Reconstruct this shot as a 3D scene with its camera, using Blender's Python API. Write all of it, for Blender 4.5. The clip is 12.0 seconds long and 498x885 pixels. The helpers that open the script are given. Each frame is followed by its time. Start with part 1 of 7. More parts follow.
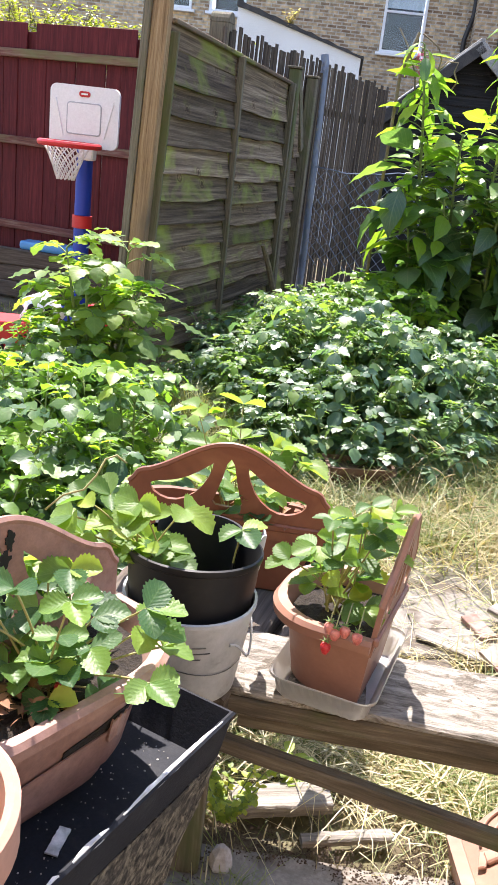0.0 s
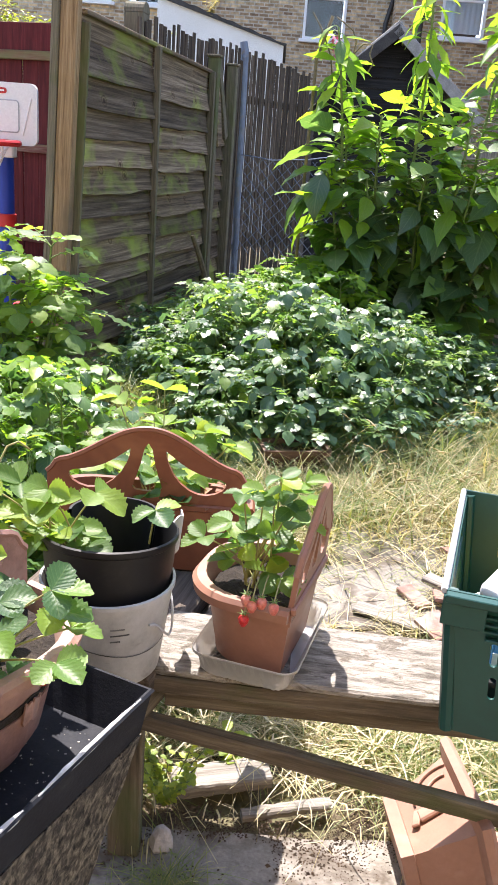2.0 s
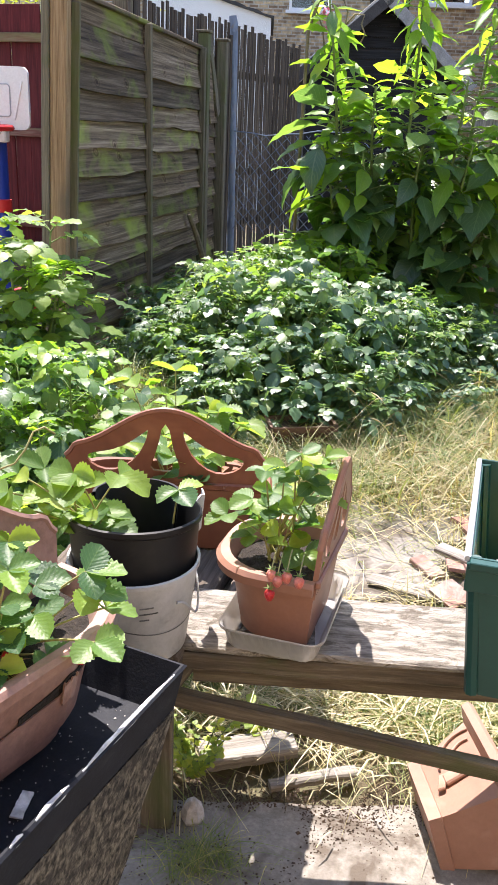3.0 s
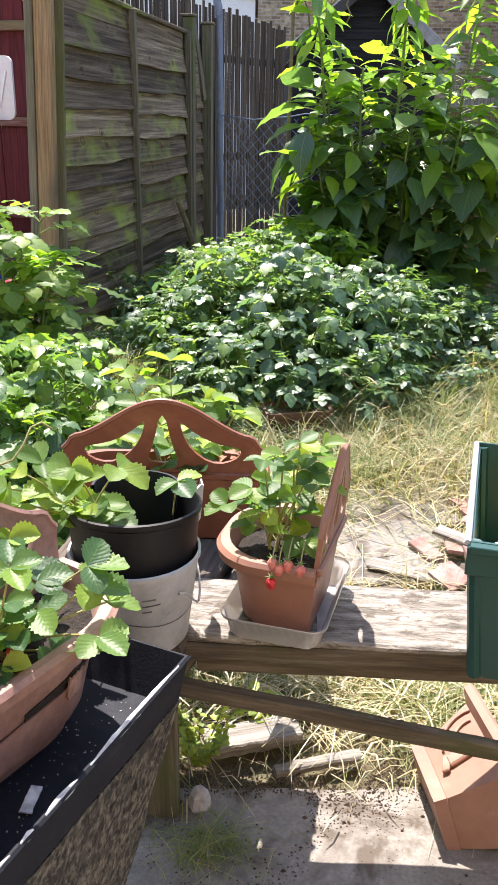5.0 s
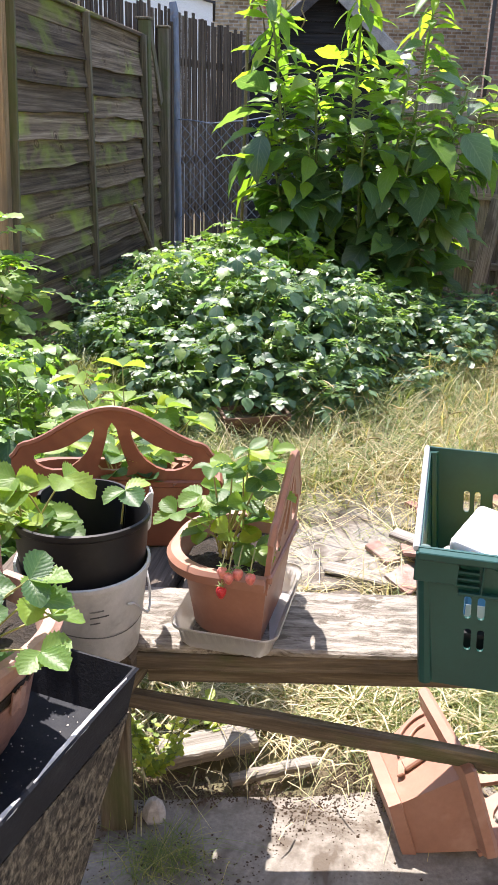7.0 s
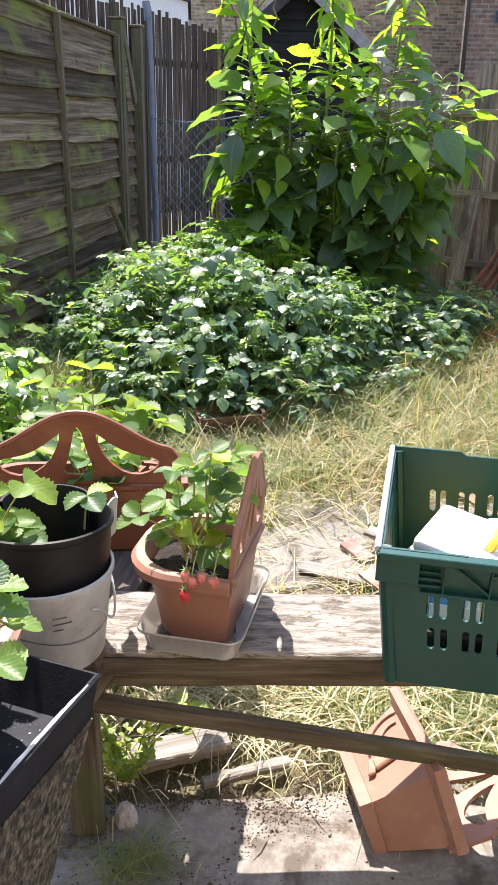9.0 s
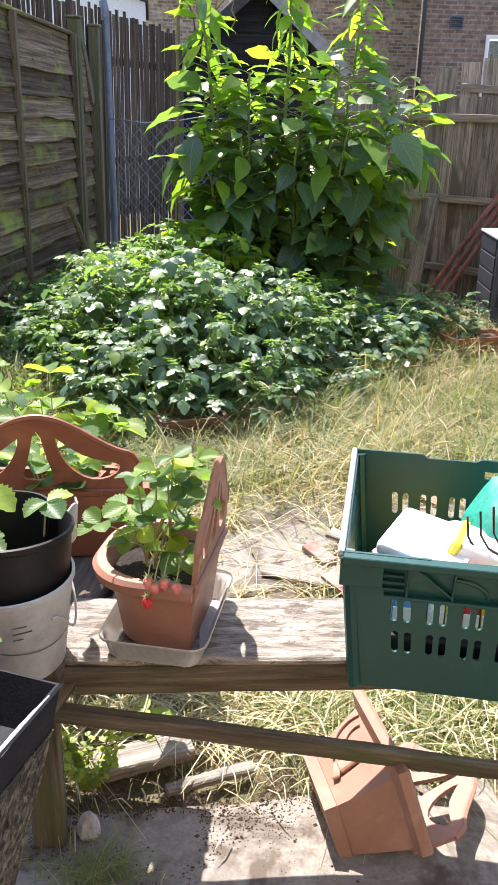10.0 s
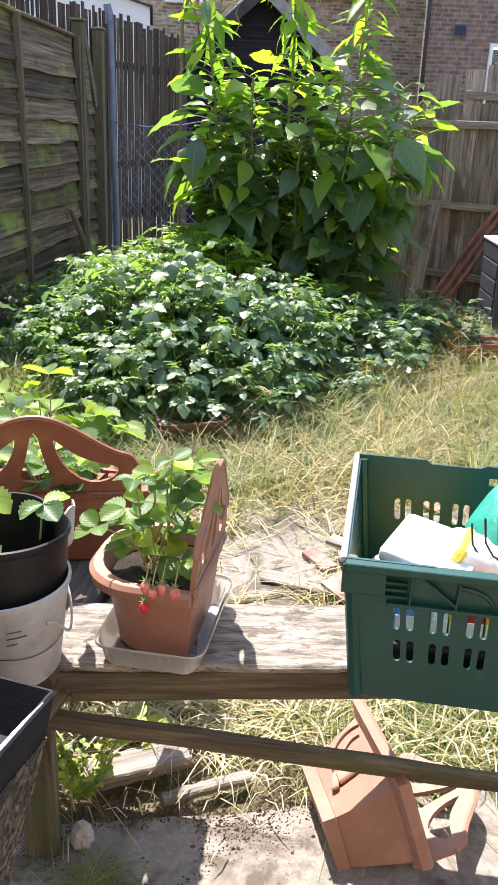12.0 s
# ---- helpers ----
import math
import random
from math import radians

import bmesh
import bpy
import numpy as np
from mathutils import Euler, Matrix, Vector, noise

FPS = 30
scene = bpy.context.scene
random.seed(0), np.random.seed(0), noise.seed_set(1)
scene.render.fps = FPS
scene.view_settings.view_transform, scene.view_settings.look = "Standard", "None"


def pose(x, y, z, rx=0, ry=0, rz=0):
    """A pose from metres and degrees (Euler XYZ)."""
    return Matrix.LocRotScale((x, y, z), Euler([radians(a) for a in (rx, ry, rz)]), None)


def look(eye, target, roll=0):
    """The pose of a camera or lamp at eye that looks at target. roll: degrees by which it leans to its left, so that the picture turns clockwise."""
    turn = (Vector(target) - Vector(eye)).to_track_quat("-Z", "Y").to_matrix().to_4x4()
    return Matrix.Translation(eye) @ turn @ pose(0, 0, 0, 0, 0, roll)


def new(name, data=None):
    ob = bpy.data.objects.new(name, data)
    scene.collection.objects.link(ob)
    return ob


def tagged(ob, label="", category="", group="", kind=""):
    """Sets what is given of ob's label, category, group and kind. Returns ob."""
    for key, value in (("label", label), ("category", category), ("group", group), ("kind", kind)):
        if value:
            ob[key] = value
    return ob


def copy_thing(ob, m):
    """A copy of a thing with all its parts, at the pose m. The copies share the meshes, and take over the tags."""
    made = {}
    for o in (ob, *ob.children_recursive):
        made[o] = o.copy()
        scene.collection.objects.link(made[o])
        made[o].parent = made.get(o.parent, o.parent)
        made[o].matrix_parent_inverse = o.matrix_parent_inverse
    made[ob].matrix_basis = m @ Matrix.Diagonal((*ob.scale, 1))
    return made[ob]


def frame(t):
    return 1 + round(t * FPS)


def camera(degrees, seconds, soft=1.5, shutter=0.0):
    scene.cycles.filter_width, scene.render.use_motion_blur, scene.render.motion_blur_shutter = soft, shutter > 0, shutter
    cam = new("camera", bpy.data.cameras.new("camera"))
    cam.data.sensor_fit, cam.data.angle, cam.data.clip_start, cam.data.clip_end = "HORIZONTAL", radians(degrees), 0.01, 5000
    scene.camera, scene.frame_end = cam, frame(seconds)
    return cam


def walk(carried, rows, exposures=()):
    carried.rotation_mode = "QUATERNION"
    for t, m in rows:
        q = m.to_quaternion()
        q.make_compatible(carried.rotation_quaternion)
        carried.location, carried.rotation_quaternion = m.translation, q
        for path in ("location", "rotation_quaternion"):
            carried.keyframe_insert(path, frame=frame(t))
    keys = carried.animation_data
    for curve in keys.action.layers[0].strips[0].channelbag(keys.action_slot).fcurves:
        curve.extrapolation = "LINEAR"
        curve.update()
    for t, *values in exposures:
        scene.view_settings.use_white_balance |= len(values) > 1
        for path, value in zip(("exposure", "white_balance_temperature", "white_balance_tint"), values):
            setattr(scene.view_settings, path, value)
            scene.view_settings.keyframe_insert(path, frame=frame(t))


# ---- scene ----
cam = camera(32.6, 12.0, soft=0.8)
# seconds, eye, target, roll
PATH = [
    (0, (-0.0651, 0.0379, 1.5019), (-0.1933, 1.9253, 0.8528), 6.74),
    (0.5, (-0.0075, 0.0403, 1.5029), (-0.1205, 1.9311, 0.8609), 7.56),
    (1, (0.0002, 0.0073, 1.5077), (-0.1027, 1.8996, 0.8684), 7.48),
    (1.5, (0.0070, -0.0033, 1.5010), (-0.0236, 1.8935, 0.8675), 7.39),
    (2, (0.0163, 0.0239, 1.4867), (0.0039, 1.9136, 0.8318), 4.41),
    (2.5, (-0.0074, 0.0063, 1.4908), (-0.0187, 1.8863, 0.8084), 3.10),
    (4.5, (-0.0304, 0.0035, 1.4895), (-0.0305, 1.8640, 0.7556), 1.10),
    (5, (-0.0267, 0.0085, 1.4972), (-0.0218, 1.8685, 0.7620), 1.11),
    (5.5, (0.0000, 0.0000, 1.5000), (-0.0000, 1.8608, 0.7670), 0.30),
    (6, (-0.0177, 0.0120, 1.4943), (0.0044, 1.8735, 0.7634), 0.84),
    (6.5, (0.0130, -0.0005, 1.5076), (0.0863, 1.8616, 0.7815), 1.22),
    (7, (0.0007, 0.0230, 1.5000), (0.0911, 1.8842, 0.7733), 1.45),
    (8.8, (0.0364, 0.0296, 1.5017), (0.1447, 1.8887, 0.7722), 0.88),
    (9, (0.0436, 0.0266, 1.5073), (0.1689, 1.8844, 0.7774), 0.91),
    (9.5, (0.0468, 0.0264, 1.5026), (0.2544, 1.8772, 0.7737), 1.55),
    (10, (0.0410, 0.0404, 1.5079), (0.2588, 1.8915, 0.7826), 1.57),
    (10.5, (0.0451, 0.0563, 1.5012), (0.2738, 1.9068, 0.7778), 1.59),
    (11, (0.0276, 0.0532, 1.4940), (0.2556, 1.9068, 0.7782), 1.69),
    (11.5, (0.0215, 0.0459, 1.5107), (0.2416, 1.9016, 0.7981), 2.18),
    (12, (0.0411, 0.0661, 1.4928), (0.2603, 1.9220, 0.7802), 2.18),
]
walk(cam, [(t, look(eye, target, roll)) for t, eye, target, roll in PATH],
     [(0, 1.69, 6560, 18), (1.2, 1.68, 6560, 18), (2.5, 1.6, 6560, 18), (5.5, 1.54, 6560, 18), (12, 1.54, 6560, 18)])

# ---- light ----
SUN_AZ, SUN_EL = radians(-16), radians(59)
sun_dir = Vector((math.sin(SUN_AZ) * math.cos(SUN_EL), math.cos(SUN_AZ) * math.cos(SUN_EL), math.sin(SUN_EL)))
world = bpy.data.worlds.new("sky")
scene.world = world
world.use_nodes = True
sky = world.node_tree.nodes.new("ShaderNodeTexSky")
sky.sky_type, sky.sun_disc, sky.sun_elevation, sky.sun_rotation = "NISHITA", False, SUN_EL, SUN_AZ % (2 * math.pi)
world.node_tree.links.new(sky.outputs[0], world.node_tree.nodes["Background"].inputs[0])
world.node_tree.nodes["Background"].inputs[1].default_value = 0.14
sun = new("sun", bpy.data.lights.new("sun", "SUN"))
sun.data.energy, sun.data.angle, sun.data.color = 4.7, radians(0.5), (1.0, 0.96, 0.89)
sun.matrix_world = look(sun_dir * 30, (0, 0, 0))

# ---- mesh helpers ----
R = random.Random(7)


def uni(a, b):
    return R.uniform(a, b)


class Geo:
    """Vertices, faces and texture coordinates of one mesh."""

    def __init__(self):
        self.v, self.f, self.uv, self.flat = [], [], [], False

    def add(self, verts, faces, uvs=None):
        n = len(self.v)
        self.v.extend(verts)
        for face in faces:
            self.f.append([n + i for i in face])
            self.uv.append([uvs[i] for i in face] if uvs else [(0, 0)] * len(face))
        return self

    def box(self, sx, sy, sz, m=Matrix(), c=0.003):
        """A chamfered box centred on the origin of m."""
        c = min(c, sx * 0.3, sy * 0.3, sz * 0.3)
        h = (sx / 2, sy / 2, sz / 2)
        verts, at = [], {}
        for a in (-1, 1):
            for b in (-1, 1):
                for d in (-1, 1):
                    for ax in range(3):
                        p = [a * (h[0] - c), b * (h[1] - c), d * (h[2] - c)]
                        p[ax] = (a, b, d)[ax] * h[ax]
                        at[a, b, d, ax] = len(verts)
                        verts.append(m @ Vector(p))
        faces = []
        for ax in range(3):
            o = [i for i in range(3) if i != ax]
            for s in (-1, 1):
                q = []
                for e, g in ((-1, -1), (1, -1), (1, 1), (-1, 1)):
                    k = [0, 0, 0]
                    k[ax], k[o[0]], k[o[1]] = s, e, g
                    q.append(at[k[0], k[1], k[2], ax])
                faces.append(q if (s > 0) == (ax != 1) else q[::-1])
        for ax in range(3):
            o = [i for i in range(3) if i != ax]
            for e in (-1, 1):
                for g in (-1, 1):
                    k0, k1 = [0, 0, 0], [0, 0, 0]
                    k0[ax], k1[ax] = -1, 1
                    k0[o[0]] = k1[o[0]] = e
                    k0[o[1]] = k1[o[1]] = g
                    faces.append([at[(*k0, o[0])], at[(*k1, o[0])], at[(*k1, o[1])], at[(*k0, o[1])]])
        for a in (-1, 1):
            for b in (-1, 1):
                for d in (-1, 1):
                    faces.append([at[a, b, d, 0], at[a, b, d, 1], at[a, b, d, 2]])
        return self.add(verts, faces)

    def tube(self, pts, radii, n=6, caps=True):
        """A round bar along points."""
        pts = [Vector(p) for p in pts]
        if not isinstance(radii, (list, tuple)):
            radii = [radii] * len(pts)
        verts, faces, uvs = [], [], []
        side = None
        for i, p in enumerate(pts):
            d = (pts[min(i + 1, len(pts) - 1)] - pts[max(i - 1, 0)]).normalized()
            if side is None:
                side = d.orthogonal().normalized()
            side = (side - d * side.dot(d)).normalized()
            up = d.cross(side)
            for k in range(n):
                a = 2 * math.pi * k / n
                verts.append(p + (side * math.cos(a) + up * math.sin(a)) * radii[i])
                uvs.append((i / len(pts), k / n))
        for i in range(len(pts) - 1):
            for k in range(n):
                faces.append([i * n + k, i * n + (k + 1) % n, (i + 1) * n + (k + 1) % n, (i + 1) * n + k])
        if caps:
            faces.append(list(range(n))[::-1])
            faces.append([(len(pts) - 1) * n + k for k in range(n)])
        return self.add(verts, faces, uvs)

    def loft(self, rings, closed=True, ends=False):
        """Skin between rings of equally many points."""
        n = len(rings[0])
        verts = [Vector(p) for ring in rings for p in ring]
        faces = []
        for i in range(len(rings) - 1):
            for k in range(n if closed else n - 1):
                faces.append([i * n + k, i * n + (k + 1) % n, (i + 1) * n + (k + 1) % n, (i + 1) * n + k])
        if ends:
            faces.append(list(range(n))[::-1])
            faces.append([(len(rings) - 1) * n + k for k in range(n)])
        return self.add(verts, faces)

    def lathe(self, profile, n=32, m=Matrix()):
        return self.loft([[m @ Vector((r * math.cos(2 * math.pi * k / n), r * math.sin(2 * math.pi * k / n), z)) for k in range(n)] for r, z in profile])

    def plate(self, outline, holes, thick, put):
        """A flat plate with holes; put(u, v, w) places its points, w from 0 to thick."""
        bm = bmesh.new()
        loops = [outline, *holes]
        for loop in loops:
            vs = [bm.verts.new((u, v, 0)) for u, v in loop]
            for i in range(len(vs)):
                bm.edges.new((vs[i], vs[(i + 1) % len(vs)]))
        bmesh.ops.triangle_fill(bm, use_beauty=True, use_dissolve=False, edges=bm.edges[:])
        bm.verts.index_update()
        flat = [(p.co.x, p.co.y) for p in bm.verts]
        tris = [[p.index for p in face.verts] for face in bm.faces]
        n = len(flat)
        verts = [put(u, v, thick) for u, v in flat] + [put(u, v, 0) for u, v in flat]
        faces = [t for t in tris] + [[i + n for i in t[::-1]] for t in tris]
        start = 0
        for loop in loops:
            k = len(loop)
            for i in range(k):
                a, b = start + i, start + (i + 1) % k
                faces.append([a, b, b + n, a + n])
            start += k
        bm.free()
        return self.add(verts, faces)

    def leaf(self, m, length, width, n=5, peak=0.4, blunt=0.0, fold=0.25, droop=0.5, teeth=0.0, wave=0.0, base=0.85):
        """One leaf along +x of m, its face up; peak: where it is widest; blunt: how round its tip is;
        teeth: saw-toothed edge; base: how wedge-shaped its foot is."""
        verts, faces, uvs = [], [], []
        x = z = 0.0
        rib = []
        seg = length / n
        for i in range(n + 1):
            rib.append((x, z))
            a = droop * (i + 0.5) / n
            x += seg * math.cos(a)
            z -= seg * math.sin(a)
        tip = 1.15 - blunt
        cols = (-1, -0.5, 0, 0.5, 1) if n >= 10 else (-1, 0, 1)
        for i in range(n + 1):
            s = i / n
            w = math.sin(math.pi / 2 * s / peak) ** base if s < peak else max(math.cos(math.pi / 2 * (s - peak) / (1 - peak)), 0.0) ** tip
            w = max(w * width / 2, width * 0.025)
            if teeth and 0 < i < n:
                w *= 1 + (teeth if i % 2 else -teeth)
            px, pz = rib[i]
            for c in cols:
                k = abs(c)
                dx = teeth * length * 0.28 * k if teeth and i % 2 else 0.0
                lift = fold * w * k ** 1.3 + (wave * width * (1 if i % 2 else -1)) * k
                verts.append(m @ Vector((px + dx, c * w, pz + lift)))
                uvs.append((s, 0.5 + c * 0.5))
        q = len(cols)
        for i in range(n):
            for j in range(q - 1):
                a = i * q + j
                faces.append([a, a + q, a + q + 1, a + 1])
        return self.add(verts, faces, uvs)


def build(name, g, material, parent=None, smooth=False):
    me = bpy.data.meshes.new(name)
    me.from_pydata([tuple(p) for p in g.v], [], g.f)
    layer = me.uv_layers.new(name="uv")
    layer.data.foreach_set("uv", [c for face in g.uv for uv in face for c in uv])
    if smooth:
        me.polygons.foreach_set("use_smooth", [True] * len(me.polygons))
    for mat in material if isinstance(material, (list, tuple)) else [material]:
        me.materials.append(mat)
    bm = bmesh.new()
    bm.from_mesh(me)
    if smooth == "closed" or not smooth:
        bmesh.ops.recalc_face_normals(bm, faces=bm.faces)
        bm.to_mesh(me)
    bm.free()
    if smooth == "closed":
        me.set_sharp_from_angle(angle=radians(35))
    ob = new(name, me)
    if parent:
        ob.parent = parent
    return ob


def part(name, g, material, parent, label="", smooth=False):
    ob = build(name, g, material, parent, smooth)
    return tagged(ob, label)


def thing(name, label, category, m=Matrix(), group="", kind=""):
    ob = new(name)
    ob.empty_display_size = 0.1
    ob.matrix_world = m
    return tagged(ob, label, category, group, kind)


def single(name, g, material, label, category, m=Matrix(), group="", kind="", smooth=False):
    ob = build(name, g, material, None, smooth)
    ob.matrix_world = m
    return tagged(ob, label, category, group, kind)


def turn(d, up=(0, 0, 1)):
    """A rotation whose x axis is d and whose z axis leans towards up."""
    x = Vector(d).normalized()
    z = Vector(up)
    y = z.cross(x)
    if y.length < 1e-4:
        y = Vector((0, 1, 0))
    y.normalize()
    z = x.cross(y)
    return Matrix((x, y, z)).transposed().to_4x4()


def at(p, r=Matrix()):
    return Matrix.Translation(p) @ r


# ---- materials ----
def nodes_of(name):
    mat = bpy.data.materials.new(name)
    mat.use_nodes = True
    nt = mat.node_tree
    return mat, nt, nt.nodes["Principled BSDF"]


def ramp(nt, fac, stops):
    r = nt.nodes.new("ShaderNodeValToRGB")
    els = r.color_ramp.elements
    while len(els) < len(stops):
        els.new(0.5)
    for el, (pos, col) in zip(els, stops):
        el.position, el.color = pos, (*col, 1)
    nt.links.new(fac, r.inputs[0])
    return r.outputs[0]


def coords(nt, scale=(1, 1, 1), kind="Object"):
    tc = nt.nodes.new("ShaderNodeTexCoord")
    mp = nt.nodes.new("ShaderNodeMapping")
    mp.inputs["Scale"].default_value = scale
    nt.links.new(tc.outputs[kind], mp.inputs[0])
    return mp.outputs[0]


def noise_of(nt, vec, scale, detail=5, rough=0.6, dist=0.0):
    n = nt.nodes.new("ShaderNodeTexNoise")
    n.inputs["Scale"].default_value, n.inputs["Detail"].default_value = scale, detail
    n.inputs["Roughness"].default_value, n.inputs["Distortion"].default_value = rough, dist
    nt.links.new(vec, n.inputs["Vector"])
    return n.outputs["Fac"]


def blend(nt, fac, a, b, mode="MIX"):
    m = nt.nodes.new("ShaderNodeMix")
    m.data_type, m.blend_type = "RGBA", mode
    for sock, val in ((m.inputs[0], fac), (m.inputs[6], a), (m.inputs[7], b)):
        if isinstance(val, (int, float)):
            sock.default_value = val
        elif isinstance(val, tuple):
            sock.default_value = (*val, 1)
        else:
            nt.links.new(val, sock)
    return m.outputs[2]


def bump(nt, b, height, strength, dist=0.01):
    n = nt.nodes.new("ShaderNodeBump")
    n.inputs["Strength"].default_value, n.inputs["Distance"].default_value = strength, dist
    nt.links.new(height, n.inputs["Height"])
    nt.links.new(n.outputs[0], b.inputs["Normal"])


def rough_mat(name, stops, scale=6.0, stretch=(1, 1, 1), rough=0.8, bump_k=0.4, fine=60.0, stain=None, stain_at=(0.55, 0.7), stain_scale=1.5, metal=0.0, spread=0.0, spec=0.5, stain_stretch=(1, 1, 1)):
    """Noise-coloured surface with fine grain, optional stain colour and a difference from piece to piece."""
    mat, nt, b = nodes_of(name)
    v = coords(nt, stretch)
    oi = nt.nodes.new("ShaderNodeObjectInfo")
    add = nt.nodes.new("ShaderNodeVectorMath")
    mul = nt.nodes.new("ShaderNodeVectorMath")
    mul.operation = "SCALE"
    mul.inputs[0].default_value = (7.0, 13.0, 5.0)
    nt.links.new(oi.outputs["Random"], mul.inputs["Scale"])
    nt.links.new(v, add.inputs[0])
    nt.links.new(mul.outputs[0], add.inputs[1])
    v = add.outputs[0]
    base = noise_of(nt, v, scale, 6, 0.65, 0.3)
    grain = noise_of(nt, v, fine, 4, 0.7)
    col = ramp(nt, base, stops)
    g = ramp(nt, grain, [(0.25, (0.62, 0.62, 0.62)), (0.75, (1.25, 1.25, 1.25))])
    col = blend(nt, 0.8 if bump_k >= 0.15 else 0.22, col, g, "MULTIPLY")
    if stain:
        sadd = nt.nodes.new("ShaderNodeVectorMath")
        nt.links.new(coords(nt, stain_stretch), sadd.inputs[0])
        nt.links.new(mul.outputs[0], sadd.inputs[1])
        s = noise_of(nt, sadd.outputs[0], stain_scale, 4, 0.7, 0.5)
        col = blend(nt, ramp(nt, s, [(stain_at[0], (0, 0, 0)), (stain_at[1], (1, 1, 1))]), col, stain)
    if spread:
        k = ramp(nt, oi.outputs["Random"], [(0, (1 - spread,) * 3), (1, (1 + spread,) * 3)])
        col = blend(nt, 1.0, col, k, "MULTIPLY")
    nt.links.new(col, b.inputs["Base Color"])
    b.inputs["Roughness"].default_value, b.inputs["Metallic"].default_value = rough, metal
    b.inputs["Specular IOR Level"].default_value = spec
    if bump_k:
        mixh = nt.nodes.new("ShaderNodeMath")
        mixh.operation = "ADD"
        nt.links.new(base, mixh.inputs[0])
        nt.links.new(grain, mixh.inputs[1])
        bump(nt, b, mixh.outputs[0], bump_k, 0.006)
    return mat


def leaf_mat(name, dark, mid, light, glow, rough=0.4, veins=9.0, thin=0.4, spec=0.5, quilt=60, relief=0.2, quilted=0.0, ribs=0.15):
    """Leaf blade: colour differs from leaf to leaf, pale ribs, light shining through."""
    mat, nt, b = nodes_of(name)
    geo = nt.nodes.new("ShaderNodeNewGeometry")
    col = ramp(nt, geo.outputs["Random Per Island"], [(0.0, dark), (0.5, mid), (0.86, light), (1.0, glow)])
    v = coords(nt)
    n = noise_of(nt, v, quilt, 3)
    col = blend(nt, 0.45, col, ramp(nt, n, [(0.3, (0.78, 0.8, 0.78)), (0.7, (1.15, 1.13, 1.12))]), "MULTIPLY")
    tc = nt.nodes.new("ShaderNodeTexCoord")
    sep = nt.nodes.new("ShaderNodeSeparateXYZ")
    nt.links.new(tc.outputs["UV"], sep.inputs[0])

    def op(kind, a, c=None):
        k = nt.nodes.new("ShaderNodeMath")
        k.operation = kind
        for sock, val in zip(k.inputs, (a, c)):
            if val is None:
                continue
            if isinstance(val, (int, float)):
                sock.default_value = val
            else:
                nt.links.new(val, sock)
        return k.outputs[0]

    off = op("ABSOLUTE", op("SUBTRACT", sep.outputs[1], 0.5))
    rib = op("LESS_THAN", off, 0.025)
    wave = op("SINE", op("MULTIPLY", op("SUBTRACT", sep.outputs[0], op("MULTIPLY", off, 0.8)), veins * 6.283))
    vein = op("MAXIMUM", rib, op("MULTIPLY", op("GREATER_THAN", wave, 0.9), 0.7))
    col = blend(nt, op("MULTIPLY", vein, ribs), col, blend(nt, 0.5, light, (0.45, 0.5, 0.3)))
    nt.links.new(col, b.inputs["Base Color"])
    b.inputs["Roughness"].default_value = rough
    b.inputs["Specular IOR Level"].default_value = spec
    bump(nt, b, op("ADD", op("MULTIPLY", n, 0.5), op("MULTIPLY", wave, quilted)), relief, 0.008)
    tr = nt.nodes.new("ShaderNodeBsdfTranslucent")
    nt.links.new(blend(nt, 1.0, col, (2.1, 2.0, 0.95), "MULTIPLY"), tr.inputs["Color"])
    mx = nt.nodes.new("ShaderNodeMixShader")
    mx.inputs[0].default_value = thin
    nt.links.new(b.outputs[0], mx.inputs[1])
    nt.links.new(tr.outputs[0], mx.inputs[2])
    nt.links.new(mx.outputs[0], nt.nodes["Material Output"].inputs[0])
    return mat


def brick_mat(name, a, b_, mortar, dirt):
    mat, nt, b = nodes_of(name)
    tc = nt.nodes.new("ShaderNodeTexCoord")
    sep, com = nt.nodes.new("ShaderNodeSeparateXYZ"), nt.nodes.new("ShaderNodeCombineXYZ")
    add = nt.nodes.new("ShaderNodeMath")
    nt.links.new(tc.outputs["Object"], sep.inputs[0])
    nt.links.new(sep.outputs[0], add.inputs[0])
    nt.links.new(sep.outputs[1], add.inputs[1])
    nt.links.new(add.outputs[0], com.inputs[0])
    nt.links.new(sep.outputs[2], com.inputs[1])
    br = nt.nodes.new("ShaderNodeTexBrick")
    nt.links.new(com.outputs[0], br.inputs["Vector"])
    for key, val in (("Scale", 1.0), ("Brick Width", 0.225), ("Row Height", 0.075), ("Mortar Size", 0.014), ("Mortar Smooth", 0.2), ("Bias", 0.0)):
        br.inputs[key].default_value = val
    for key, val in (("Color1", a), ("Color2", b_), ("Mortar", mortar)):
        br.inputs[key].default_value = (*val, 1)
    n = noise_of(nt, com.outputs[0], 1.1, 6, 0.7)
    col = blend(nt, ramp(nt, n, [(0.5, (0, 0, 0)), (0.8, (0.6, 0.6, 0.6))]), br.outputs["Color"], dirt)
    n2 = noise_of(nt, com.outputs[0], 9, 3, 0.6)
    col = blend(nt, 0.9, col, ramp(nt, n2, [(0.3, (0.6, 0.6, 0.6)), (0.7, (1.3, 1.3, 1.3))]), "MULTIPLY")
    nt.links.new(col, b.inputs["Base Color"])
    b.inputs["Roughness"].default_value = 0.9
    bump(nt, b, br.outputs["Fac"], -0.5, 0.01)
    return mat


